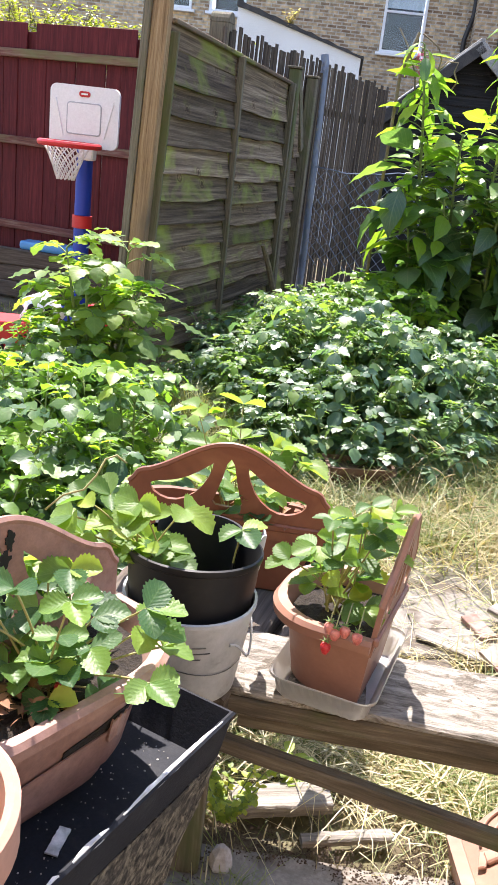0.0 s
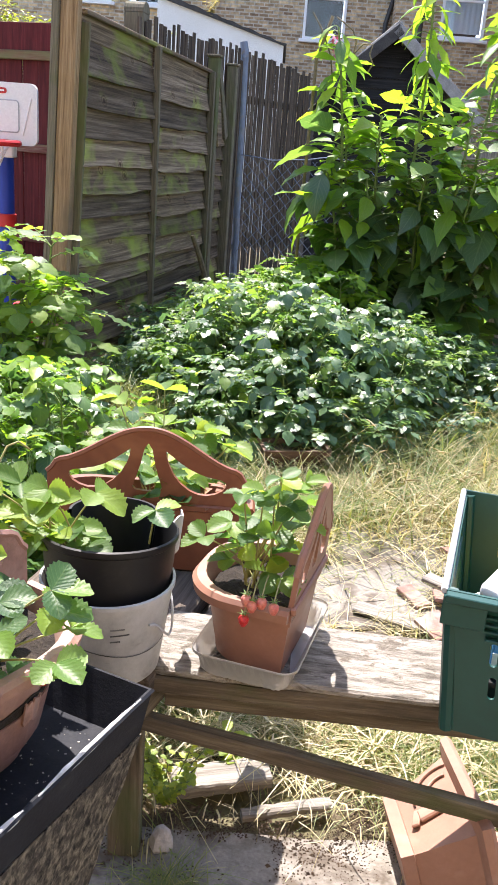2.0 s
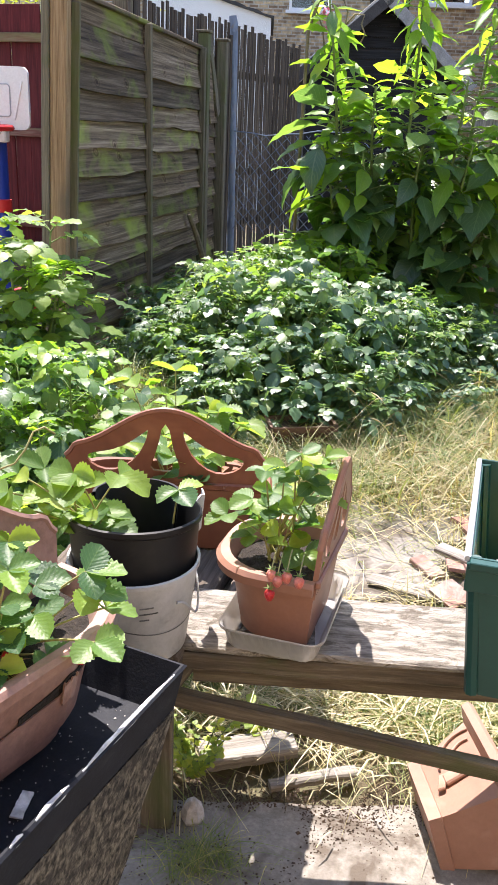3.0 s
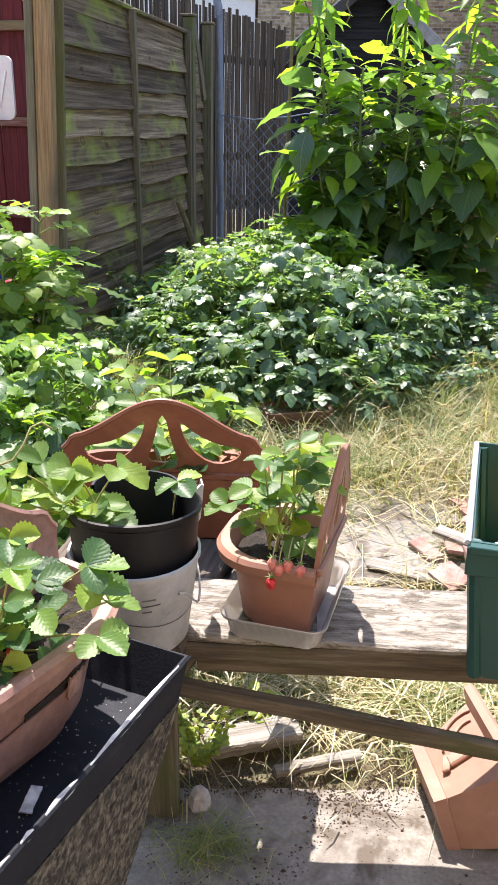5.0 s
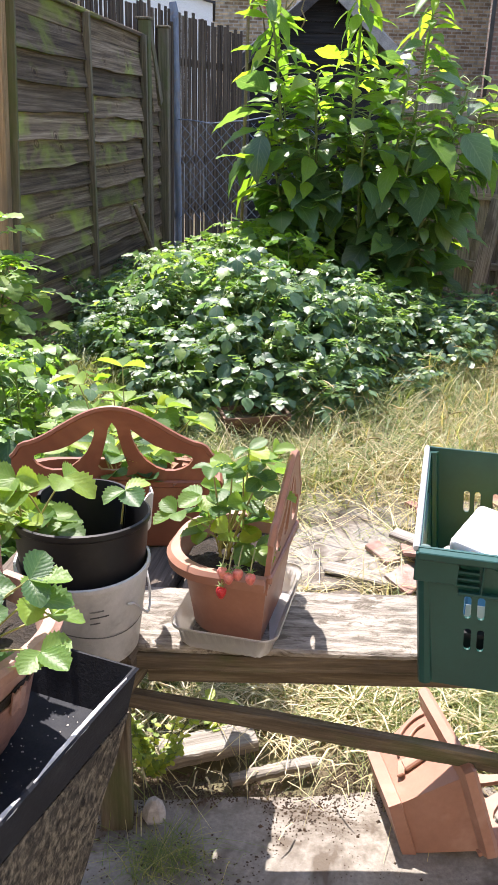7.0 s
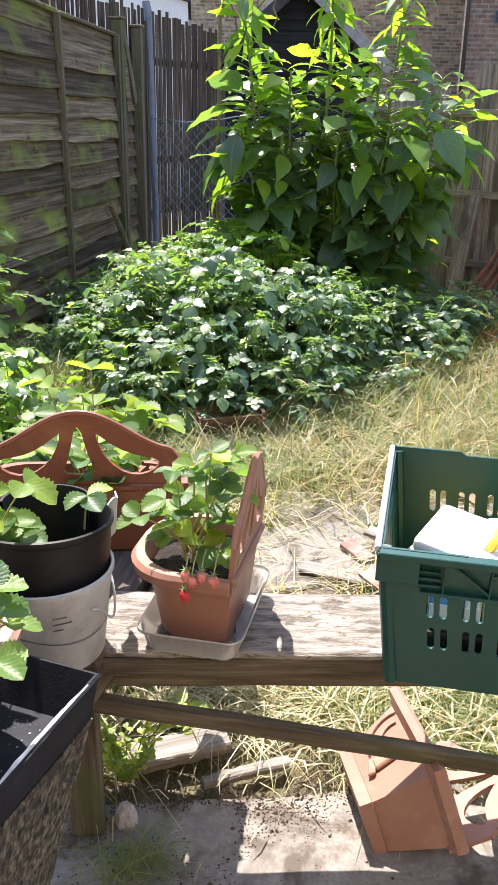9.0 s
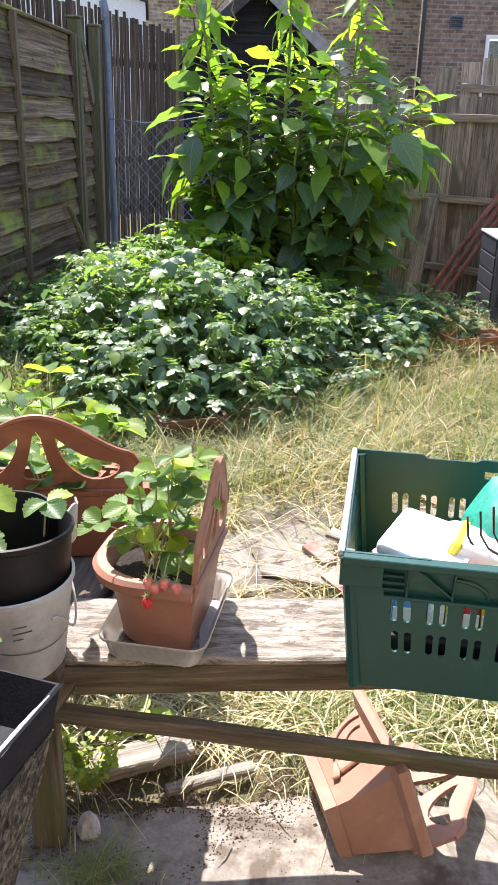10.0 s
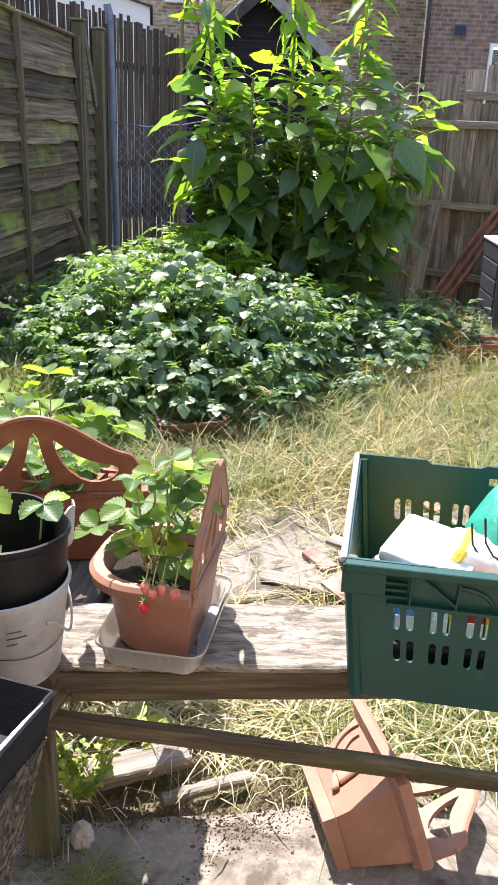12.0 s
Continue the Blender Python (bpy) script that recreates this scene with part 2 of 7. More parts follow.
def wood_mat(name, dark, mid, light, along=0, moss=None, moss_at=(0.5, 0.65), spread=0.15, rough=0.85, bump_k=0.5, moss_scale=1.6, across=16.0, knots=0.0, length=0.8):
    st = [across, across, across]
    st[along] = length
    mat = rough_mat(name, [(0.3, dark), (0.5, mid), (0.7, light)], 3.2, tuple(st), rough, bump_k, 14.0, moss, moss_at, moss_scale, spread=spread, spec=0.25, stain_stretch=(0.6, 1, 1.5) if along == 0 else (1, 1, 0.5))
    if knots:
        # round knots with a ring, placed anew on each board
        nt = mat.node_tree
        b = nt.nodes["Principled BSDF"]
        col = b.inputs["Base Color"].links[0].from_socket
        oi, add, mul = nt.nodes.new("ShaderNodeObjectInfo"), nt.nodes.new("ShaderNodeVectorMath"), nt.nodes.new("ShaderNodeVectorMath")
        mul.operation = "SCALE"
        mul.inputs[0].default_value = (31.0, 17.0, 23.0)
        nt.links.new(oi.outputs["Random"], mul.inputs["Scale"])
        sq = [1.0, 1.0, 1.0]
        sq[along] = 0.75
        nt.links.new(coords(nt, tuple(sq)), add.inputs[0])
        nt.links.new(mul.outputs[0], add.inputs[1])
        vo = nt.nodes.new("ShaderNodeTexVoronoi")
        vo.inputs["Scale"].default_value = knots
        nt.links.new(add.outputs[0], vo.inputs["Vector"])
        ring = ramp(nt, vo.outputs["Distance"], [(0.0, (0.35, 0.3, 0.27)), (0.07, (0.5, 0.42, 0.36)), (0.09, (1.35, 1.3, 1.25)), (0.13, (0.55, 0.5, 0.46)), (0.17, (1.15, 1.15, 1.12)), (0.24, (1, 1, 1))])
        nt.links.new(blend(nt, 1.0, col, ring, "MULTIPLY"), b.inputs["Base Color"])
    return mat


M_LAP = wood_mat("weathered_lap_board", (0.036, 0.025, 0.017), (0.15, 0.108, 0.073), (0.32, 0.25, 0.18), 0, (0.235, 0.28, 0.06), (0.52, 0.68), 0.42, across=15.0, moss_scale=2.0, length=0.35, knots=4.6)
M_POST = wood_mat("tan_timber_post", (0.15, 0.09, 0.045), (0.32, 0.215, 0.12), (0.42, 0.30, 0.18), 2, (0.16, 0.12, 0.08), (0.56, 0.7), spread=0.05, across=30.0)
M_GREYPOST = wood_mat("grey_green_timber_post", (0.08, 0.07, 0.05), (0.16, 0.14, 0.10), (0.24, 0.21, 0.155), 2, (0.10, 0.12, 0.045), (0.52, 0.68), 0.15, across=30.0)
M_RED = wood_mat("dark_red_painted_board", (0.06, 0.007, 0.008), (0.10, 0.0115, 0.0135), (0.145, 0.022, 0.022), 2, None, spread=0.12, rough=0.7, bump_k=0.3)
M_REDRAIL = wood_mat("faded_red_rail", (0.10, 0.035, 0.03), (0.19, 0.08, 0.06), (0.28, 0.2, 0.15), 0, (0.16, 0.16, 0.07), (0.5, 0.7), 0.1)
M_PICKET = wood_mat("blackened_picket", (0.022, 0.017, 0.013), (0.08, 0.062, 0.047), (0.16, 0.13, 0.10), 0, None, spread=0.35)
M_POLE = rough_mat("blue_grey_pipe", [(0.3, (0.12, 0.15, 0.21)), (0.7, (0.23, 0.27, 0.35))], 9.0, (1, 1, 0.25), rough=0.6, bump_k=0.15, metal=0.2, stain=(0.22, 0.2, 0.19), stain_at=(0.56, 0.7), stain_scale=7)
M_PALE = wood_mat("bleached_fence_board", (0.09, 0.07, 0.055), (0.27, 0.22, 0.18), (0.46, 0.39, 0.325), 0, (0.10, 0.08, 0.06), (0.52, 0.66), spread=0.38, across=22.0)
M_PALERAIL = wood_mat("bleached_rail", (0.13, 0.10, 0.08), (0.26, 0.21, 0.165), (0.38, 0.32, 0.26), 0, None, spread=0.1)
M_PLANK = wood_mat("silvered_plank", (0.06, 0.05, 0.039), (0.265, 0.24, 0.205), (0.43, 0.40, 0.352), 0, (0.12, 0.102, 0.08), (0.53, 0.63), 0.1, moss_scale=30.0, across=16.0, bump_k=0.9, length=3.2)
# mossy wood; its dark base also carries the shade of the bench front
M_EDGE = wood_mat("mossy_shaded_bench_rail", (0.05, 0.04, 0.028), (0.12, 0.095, 0.065), (0.22, 0.185, 0.135), 0, (0.07, 0.085, 0.03), (0.5, 0.7), 0.1, moss_scale=3.0)
M_SHED = wood_mat("black_weatherboard", (0.006, 0.006, 0.007), (0.013, 0.013, 0.014), (0.03, 0.03, 0.03), 0, None, spread=0.25, rough=0.7)
M_SCRAP = wood_mat("dry_scrap_timber", (0.12, 0.105, 0.09), (0.26, 0.235, 0.20), (0.39, 0.36, 0.315), 0, None, spread=0.15)
M_SLEEPER = wood_mat("grey_brown_sleeper", (0.05, 0.04, 0.03), (0.115, 0.09, 0.07), (0.19, 0.155, 0.12), 0, None, spread=0.15)
M_TERRA = rough_mat("terracotta_plastic", [(0.3, (0.235, 0.108, 0.072)), (0.55, (0.30, 0.148, 0.102)), (0.75, (0.38, 0.21, 0.155))], 5.0, rough=0.5, bump_k=0.08, fine=40, stain=(0.5, 0.34, 0.26), stain_at=(0.55, 0.85), stain_scale=3.0)
M_TERRADARK = rough_mat("warm_terracotta_plastic", [(0.3, (0.155, 0.052, 0.026)), (0.55, (0.205, 0.07, 0.035)), (0.75, (0.26, 0.098, 0.052))], 5.0, rough=0.42, bump_k=0.06, fine=40, stain=(0.31, 0.135, 0.065), stain_at=(0.55, 0.8), stain_scale=4.0)
M_TERRAPALE = rough_mat("faded_pink_plastic", [(0.3, (0.38, 0.19, 0.13)), (0.55, (0.46, 0.25, 0.18)), (0.75, (0.51, 0.31, 0.235))], 5.0, rough=0.6, bump_k=0.1, fine=50, stain=(0.30, 0.13, 0.085), stain_at=(0.56, 0.75), stain_scale=3.5)
M_OLDPOT = rough_mat("chalky_brown_plastic", [(0.3, (0.22, 0.11, 0.08)), (0.55, (0.32, 0.18, 0.14)), (0.75, (0.42, 0.28, 0.225))], 4.0, rough=0.6, bump_k=0.15, fine=50, stain=(0.38, 0.255, 0.205), stain_at=(0.5, 0.75), stain_scale=4.0)
M_ORANGE = rough_mat("pale_orange_plastic", [(0.3, (0.27, 0.135, 0.09)), (0.55, (0.33, 0.175, 0.12)), (0.75, (0.385, 0.22, 0.16))], 4.0, rough=0.6, bump_k=0.08, fine=50, stain=(0.46, 0.29, 0.22), stain_at=(0.55, 0.8), stain_scale=4.0)
M_COMPOST = rough_mat("black_compost", [(0.3, (0.012, 0.009, 0.007)), (0.55, (0.03, 0.022, 0.016)), (0.75, (0.06, 0.045, 0.03))], 40.0, rough=1.0, bump_k=1.0, fine=160)
M_BROWNPLASTIC = rough_mat("dull_brown_plastic", [(0.3, (0.085, 0.04, 0.024)), (0.7, (0.14, 0.07, 0.042))], 6.0, rough=0.6, bump_k=0.1, fine=50)
M_BLACK = rough_mat("black_plastic", [(0.3, (0.006, 0.006, 0.007)), (0.7, (0.012, 0.012, 0.013))], 8.0, rough=0.5, spec=0.3, bump_k=0.05, fine=80, stain=(0.035, 0.033, 0.03), stain_at=(0.58, 0.85), stain_scale=7)
M_LINER = rough_mat("dusty_black_liner", [(0.3, (0.008, 0.009, 0.013)), (0.6, (0.016, 0.018, 0.024)), (0.8, (0.03, 0.031, 0.035))], 9.0, rough=0.75, spec=0.25, bump_k=0.2, fine=160, stain=(0.045, 0.045, 0.045), stain_at=(0.58, 0.95), stain_scale=9)
M_ROUGHCAST = rough_mat("rough_dark_cement", [(0.36, (0.012, 0.011, 0.01)), (0.47, (0.10, 0.088, 0.066)), (0.64, (0.33, 0.29, 0.22))], 62.0, stretch=(1.5, 1.5, 0.9), rough=0.95, bump_k=1.0, fine=260, stain=(0.045, 0.04, 0.034), stain_at=(0.48, 0.66), stain_scale=26)
M_FLAKE = rough_mat("flaking_white_paint", [(0.4, (0.5, 0.5, 0.5)), (0.6, (0.75, 0.75, 0.74))], 30.0, rough=0.7, bump_k=0.3)
M_WHITEPAIL = rough_mat("scuffed_white_pail", [(0.3, (0.25, 0.25, 0.245)), (0.5, (0.42, 0.42, 0.415)), (0.7, (0.55, 0.55, 0.545))], 7.0, rough=0.55, bump_k=0.12, fine=70, stain=(0.2, 0.19, 0.175), stain_at=(0.58, 0.72), stain_scale=9)
M_INK = rough_mat("faded_black_print", [(0.4, (0.06, 0.06, 0.06)), (0.6, (0.16, 0.16, 0.16))], 30, rough=0.7, bump_k=0)
M_TRAY = rough_mat("cloudy_plastic_tray", [(0.3, (0.46, 0.455, 0.44)), (0.7, (0.6, 0.59, 0.575))], 9.0, rough=0.35, bump_k=0.1, fine=60, stain=(0.3, 0.27, 0.22), stain_at=(0.58, 0.8), stain_scale=14)
M_TRAY.node_tree.nodes["Principled BSDF"].inputs["Transmission Weight"].default_value = 0.45
M_CRATE = rough_mat("dark_green_crate_plastic", [(0.3, (0.003, 0.044, 0.038)), (0.7, (0.006, 0.062, 0.052))], 6.0, rough=0.42, bump_k=0.06, fine=90, stain=(0.05, 0.12, 0.10), stain_at=(0.62, 0.9), stain_scale=9)
M_WHITE = rough_mat("white_plastic", [(0.3, (0.84, 0.84, 0.83)), (0.7, (0.88, 0.88, 0.87))], 4.0, rough=0.4, bump_k=0.03)
M_YELLOW = rough_mat("lemon_plastic", [(0.3, (0.75, 0.58, 0.03)), (0.7, (0.85, 0.70, 0.07))], 4.0, rough=0.4, bump_k=0.03)
M_TOYRED = rough_mat("red_toy_plastic", [(0.3, (0.50, 0.018, 0.02)), (0.7, (0.60, 0.03, 0.035))], 4.0, rough=0.4, bump_k=0.02)
M_TOYBLUE = rough_mat("blue_toy_plastic", [(0.3, (0.006, 0.035, 0.33)), (0.7, (0.01, 0.05, 0.42))], 4.0, rough=0.4, bump_k=0.02)
M_SKYBLUE = rough_mat("sky_blue_plastic", [(0.3, (0.08, 0.3, 0.62)), (0.7, (0.12, 0.36, 0.68))], 4.0, rough=0.4, bump_k=0.02)
M_BAG = rough_mat("green_woven_bag", [(0.3, (0.004, 0.19, 0.13)), (0.7, (0.015, 0.30, 0.21))], 9.0, rough=0.45, bump_k=0.4, fine=110)
M_WIRE = rough_mat("dark_wire", [(0.4, (0.03, 0.028, 0.026)), (0.6, (0.10, 0.06, 0.045))], 30.0, rough=0.5, bump_k=0.1, metal=0.6)
M_STEEL = rough_mat("galvanised_steel", [(0.3, (0.15, 0.20, 0.29)), (0.7, (0.29, 0.35, 0.45))], 12.0, rough=0.5, bump_k=0.1, metal=0.5, stain=(0.2, 0.16, 0.12), stain_at=(0.6, 0.8), stain_scale=6)
M_RUST = rough_mat("rusty_red_pole", [(0.3, (0.14, 0.045, 0.03)), (0.7, (0.27, 0.11, 0.075))], 12.0, rough=0.7, bump_k=0.2)
M_NAVY = rough_mat("slate_blue_bin_plastic", [(0.3, (0.022, 0.027, 0.038)), (0.7, (0.038, 0.045, 0.06))], 6.0, rough=0.5, bump_k=0.1, stain=(0.09, 0.09, 0.095), stain_at=(0.58, 0.85), stain_scale=5)
M_GREYLID = rough_mat("pale_grey_plastic", [(0.3, (0.42, 0.43, 0.45)), (0.7, (0.55, 0.56, 0.58))], 6.0, rough=0.5, bump_k=0.05)
M_SOIL = rough_mat("dry_soil", [(0.3, (0.035, 0.022, 0.014)), (0.55, (0.09, 0.06, 0.038)), (0.75, (0.17, 0.12, 0.08))], 26.0, rough=1.0, bump_k=1.0, fine=140)
M_MULCH = rough_mat("orange_dead_leaf", [(0.3, (0.14, 0.06, 0.03)), (0.7, (0.30, 0.15, 0.075))], 12.0, rough=0.8, bump_k=0.2, spread=0.3)
M_SLAB = rough_mat("concrete_slab", [(0.3, (0.17, 0.152, 0.126)), (0.5, (0.26, 0.238, 0.202)), (0.7, (0.34, 0.318, 0.28))], 5.0, rough=0.92, bump_k=0.35, fine=110, stain=(0.10, 0.08, 0.06), stain_at=(0.45, 0.62), stain_scale=5.0, spread=0.1)
M_STONE = rough_mat("pale_stone", [(0.3, (0.30, 0.28, 0.26)), (0.7, (0.48, 0.46, 0.44))], 9.0, rough=0.9, bump_k=0.5)
M_RUBBLE = rough_mat("broken_red_tile", [(0.3, (0.24, 0.12, 0.09)), (0.7, (0.38, 0.22, 0.175))], 12.0, rough=0.9, bump_k=0.4, spread=0.25, stain=(0.4, 0.35, 0.3), stain_at=(0.5, 0.75), stain_scale=8)
M_RENDER = rough_mat("white_rendered_wall", [(0.3, (0.74, 0.74, 0.72)), (0.7, (0.82, 0.82, 0.81))], 2.0, rough=0.9, bump_k=0.2, fine=60)
M_FELT = rough_mat("dark_roof_felt", [(0.3, (0.03, 0.029, 0.03)), (0.7, (0.075, 0.07, 0.068))], 6.0, rough=0.9, bump_k=0.4)
M_ROOFGREY = rough_mat("grey_shed_felt", [(0.3, (0.22, 0.22, 0.215)), (0.7, (0.36, 0.355, 0.345))], 9.0, rough=0.9, bump_k=0.4)
M_UPVC = rough_mat("white_window_frame", [(0.3, (0.74, 0.74, 0.74)), (0.7, (0.82, 0.82, 0.82))], 3.0, rough=0.4, bump_k=0.02)
M_PIPE = rough_mat("black_drainpipe", [(0.3, (0.015, 0.014, 0.014)), (0.7, (0.04, 0.036, 0.034))], 6.0, rough=0.5, bump_k=0.1)
M_VENT = rough_mat("blue_grey_vent", [(0.3, (0.07, 0.085, 0.12)), (0.7, (0.11, 0.125, 0.17))], 6.0, rough=0.6, bump_k=0.1)
M_CURTAIN = rough_mat("pale_net_curtain", [(0.3, (0.5, 0.56, 0.62)), (0.7, (0.66, 0.7, 0.74))], 3.0, (6, 6, 0.3), rough=0.9, bump_k=0.2)
M_DARKROOM = rough_mat("dim_room", [(0.3, (0.03, 0.03, 0.032)), (0.7, (0.07, 0.07, 0.072))], 3.0, rough=0.9, bump_k=0)
M_BERRY = rough_mat("ripe_berry", [(0.3, (0.50, 0.015, 0.02)), (0.7, (0.62, 0.04, 0.04))], 90.0, rough=0.35, bump_k=0.5, fine=200)
M_BERRYPALE = rough_mat("half_ripe_berry", [(0.3, (0.60, 0.13, 0.11)), (0.7, (0.68, 0.26, 0.2))], 60.0, rough=0.4, bump_k=0.4, fine=200)
M_PETAL = rough_mat("white_petal", [(0.3, (0.78, 0.78, 0.74)), (0.7, (0.85, 0.85, 0.82))], 9.0, rough=0.6, bump_k=0)
M_PINK = rough_mat("pink_petal", [(0.3, (0.62, 0.14, 0.30)), (0.7, (0.72, 0.25, 0.42))], 9.0, rough=0.6, bump_k=0)
M_NET = rough_mat("white_net_cord", [(0.3, (0.62, 0.6, 0.58)), (0.7, (0.75, 0.74, 0.72))], 9.0, rough=0.7, bump_k=0)
M_BRICK = brick_mat("yellow_stock_brick", (0.62, 0.45, 0.26), (0.22, 0.135, 0.075), (0.46, 0.41, 0.33), (0.22, 0.165, 0.11))
M_BRICKRED = brick_mat("brown_red_brick", (0.27, 0.165, 0.12), (0.175, 0.105, 0.08), (0.25, 0.215, 0.18), (0.14, 0.095, 0.07))
glass, gnt, gb = nodes_of("window_glass")
gb.inputs["Base Color"].default_value = (0.9, 0.93, 0.95, 1)
gb.inputs["Roughness"].default_value, gb.inputs["Transmission Weight"].default_value, gb.inputs["IOR"].default_value = 0.03, 1.0, 1.45
M_GLASS = glass

L_POTATO = leaf_mat("potato_leaf", (0.05, 0.115, 0.07), (0.085, 0.172, 0.10), (0.135, 0.24, 0.11), (0.24, 0.34, 0.07), 0.45, 5, 0.46, 0.8, 55, 0.25, 0.05)
L_POTATOLIGHT = leaf_mat("light_potato_leaf", (0.055, 0.12, 0.045), (0.09, 0.175, 0.05), (0.15, 0.25, 0.05), (0.22, 0.32, 0.055), 0.42, 5, 0.44, 0.7, 50, 0.2, 0.04)
L_CLUMP = leaf_mat("clump_leaf", (0.036, 0.095, 0.038), (0.066, 0.145, 0.05), (0.12, 0.22, 0.055), (0.24, 0.36, 0.06), 0.42, 5, 0.44, 0.75, 55, 0.25, 0.05)
L_TALL = leaf_mat("tall_shrub_leaf", (0.052, 0.112, 0.045), (0.08, 0.165, 0.056), (0.115, 0.22, 0.06), (0.175, 0.295, 0.062), 0.4, 8, 0.45, 0.95, 60, 0.35, 0.10, 0.24)
L_TALLTOP = leaf_mat("young_shrub_leaf", (0.10, 0.21, 0.025), (0.15, 0.28, 0.03), (0.21, 0.34, 0.035), (0.3, 0.4, 0.045), 0.42, 7, 0.55)
L_STRAW = leaf_mat("strawberry_leaf", (0.036, 0.095, 0.036), (0.08, 0.17, 0.046), (0.18, 0.30, 0.052), (0.34, 0.43, 0.065), 0.46, 6, 0.45, 0.5, 90, 0.3, 0.045, 0.12)
L_FRESH = leaf_mat("fresh_strawberry_leaf", (0.05, 0.12, 0.04), (0.12, 0.22, 0.046), (0.22, 0.33, 0.055), (0.34, 0.43, 0.065), 0.46, 6, 0.5, 0.5, 90, 0.3, 0.045, 0.12)
L_LIME = leaf_mat("lime_leaf", (0.075, 0.15, 0.042), (0.14, 0.235, 0.046), (0.22, 0.32, 0.055), (0.31, 0.39, 0.065), 0.48, 6, 0.5, 0.45, 90, 0.3, 0.045, 0.12)
L_WEED = leaf_mat("weed_leaf", (0.14, 0.21, 0.035), (0.23, 0.31, 0.045), (0.34, 0.39, 0.055), (0.48, 0.46, 0.08), 0.5, 4, 0.42)
L_HEDGE = leaf_mat("golden_hedge_leaf", (0.12, 0.17, 0.02), (0.2, 0.25, 0.03), (0.3, 0.33, 0.05), (0.42, 0.4, 0.09), 0.5, 4, 0.45)
L_GRASS = leaf_mat("green_grass_blade", (0.09, 0.14, 0.04), (0.15, 0.195, 0.055), (0.25, 0.26, 0.09), (0.40, 0.35, 0.16), 0.5, 1, 0.35)
L_DRY = leaf_mat("dry_grass_blade", (0.20, 0.165, 0.078), (0.31, 0.265, 0.14), (0.44, 0.39, 0.235), (0.62, 0.58, 0.43), 0.6, 1, 0.3)
L_STRAWDRY = leaf_mat("loose_straw", (0.30, 0.25, 0.14), (0.46, 0.40, 0.24), (0.58, 0.52, 0.35), (0.66, 0.62, 0.46), 0.6, 1, 0.3)
M_STEM = rough_mat("green_stem", [(0.3, (0.10, 0.16, 0.04)), (0.7, (0.19, 0.25, 0.07))], 20.0, rough=0.6, bump_k=0.1)
M_REDSTEM = rough_mat("reddish_stem", [(0.3, (0.24, 0.20, 0.07)), (0.7, (0.32, 0.32, 0.12))], 20.0, rough=0.6, bump_k=0.1)
M_BROWNSTEM = rough_mat("woody_stem", [(0.3, (0.13, 0.10, 0.06)), (0.7, (0.26, 0.21, 0.13))], 20.0, rough=0.8, bump_k=0.3)

# ---- ground, paving, walls round the garden ----
def step(a, b, x):
    k = min(max((x - a) / (b - a), 0), 1)
    return k * k * (3 - 2 * k)


def ground_z(x, y):
    """Height of the soil: flat by the paving, mounded in the vegetable bed."""
    bed = step(3.6, 4.8, y - 0.45 * max(x, 0)) * (1 - step(1.8, 2.6, x)) * (1 - step(9, 11, y)) * step(-1.6, -1.0, x)
    left = step(2.3, 3.2, y) * step(0.3, 0.7, -x) * (1 - step(4.2, 5.0, y)) * step(-2.6, -1.9, x)
    return 0.10 * bed + 0.12 * left - 0.02 + 0.02 * noise.noise((x * 1.7, y * 1.7, 0))


def axis(fine_a, fine_b, n):
    out = [-300, -120, -60, -30, -16, -9]
    out += [fine_a + (fine_b - fine_a) * i / n for i in range(n + 1)]
    return out + [16, 30, 60, 120, 300]


g = Geo()
xs, ys = axis(-5, 6, 110), axis(-2, 14, 150)
g.add([Vector((x, y, ground_z(x, y))) for y in ys for x in xs],
      [[j * len(xs) + i, j * len(xs) + i + 1, (j + 1) * len(xs) + i + 1, (j + 1) * len(xs) + i] for j in range(len(ys) - 1) for i in range(len(xs) - 1)])
M_GROUND = rough_mat("soil_and_thatch", [(0.3, (0.07, 0.05, 0.032)), (0.5, (0.13, 0.10, 0.062)), (0.68, (0.21, 0.17, 0.105))], 7.0, rough=1.0, bump_k=0.9, fine=70, stain=(0.09, 0.11, 0.04), stain_at=(0.5, 0.66), stain_scale=1.1)
single("ground", g, M_GROUND, "dry soil with grass thatch across the garden", "ground", kind="structure", smooth=True)


def plank_geo(sx, sy, sz, wob=0.004, n=14, c=0.004, seed=0):
    """A sawn board along x with slightly wavy, worn edges."""
    rr = random.Random(seed)
    ph = [rr.uniform(0, 6) for _ in range(6)]
    g = Geo()
    rings = []
    for i in range(n + 1):
        x = sx * (i / n - 0.5)
        w = sy / 2
        o = [wob * math.sin(x * 5 + ph[0]) + wob * 0.5 * math.sin(x * 17 + ph[1]) + rr.uniform(-1, 1) * wob * 0.4 for _ in range(2)]
        t = sz / 2 + wob * 0.4 * math.sin(x * 4 + ph[2])
        y0, y1 = -w + o[0], w + o[1]
        rings.append([(x, y0, -t + c), (x, y0 + c, -t), (x, y1 - c, -t), (x, y1, -t + c), (x, y1, t - c), (x, y1 - c, t), (x, y0 + c, t), (x, y0, t - c)])
    return g.loft(rings, True, True)


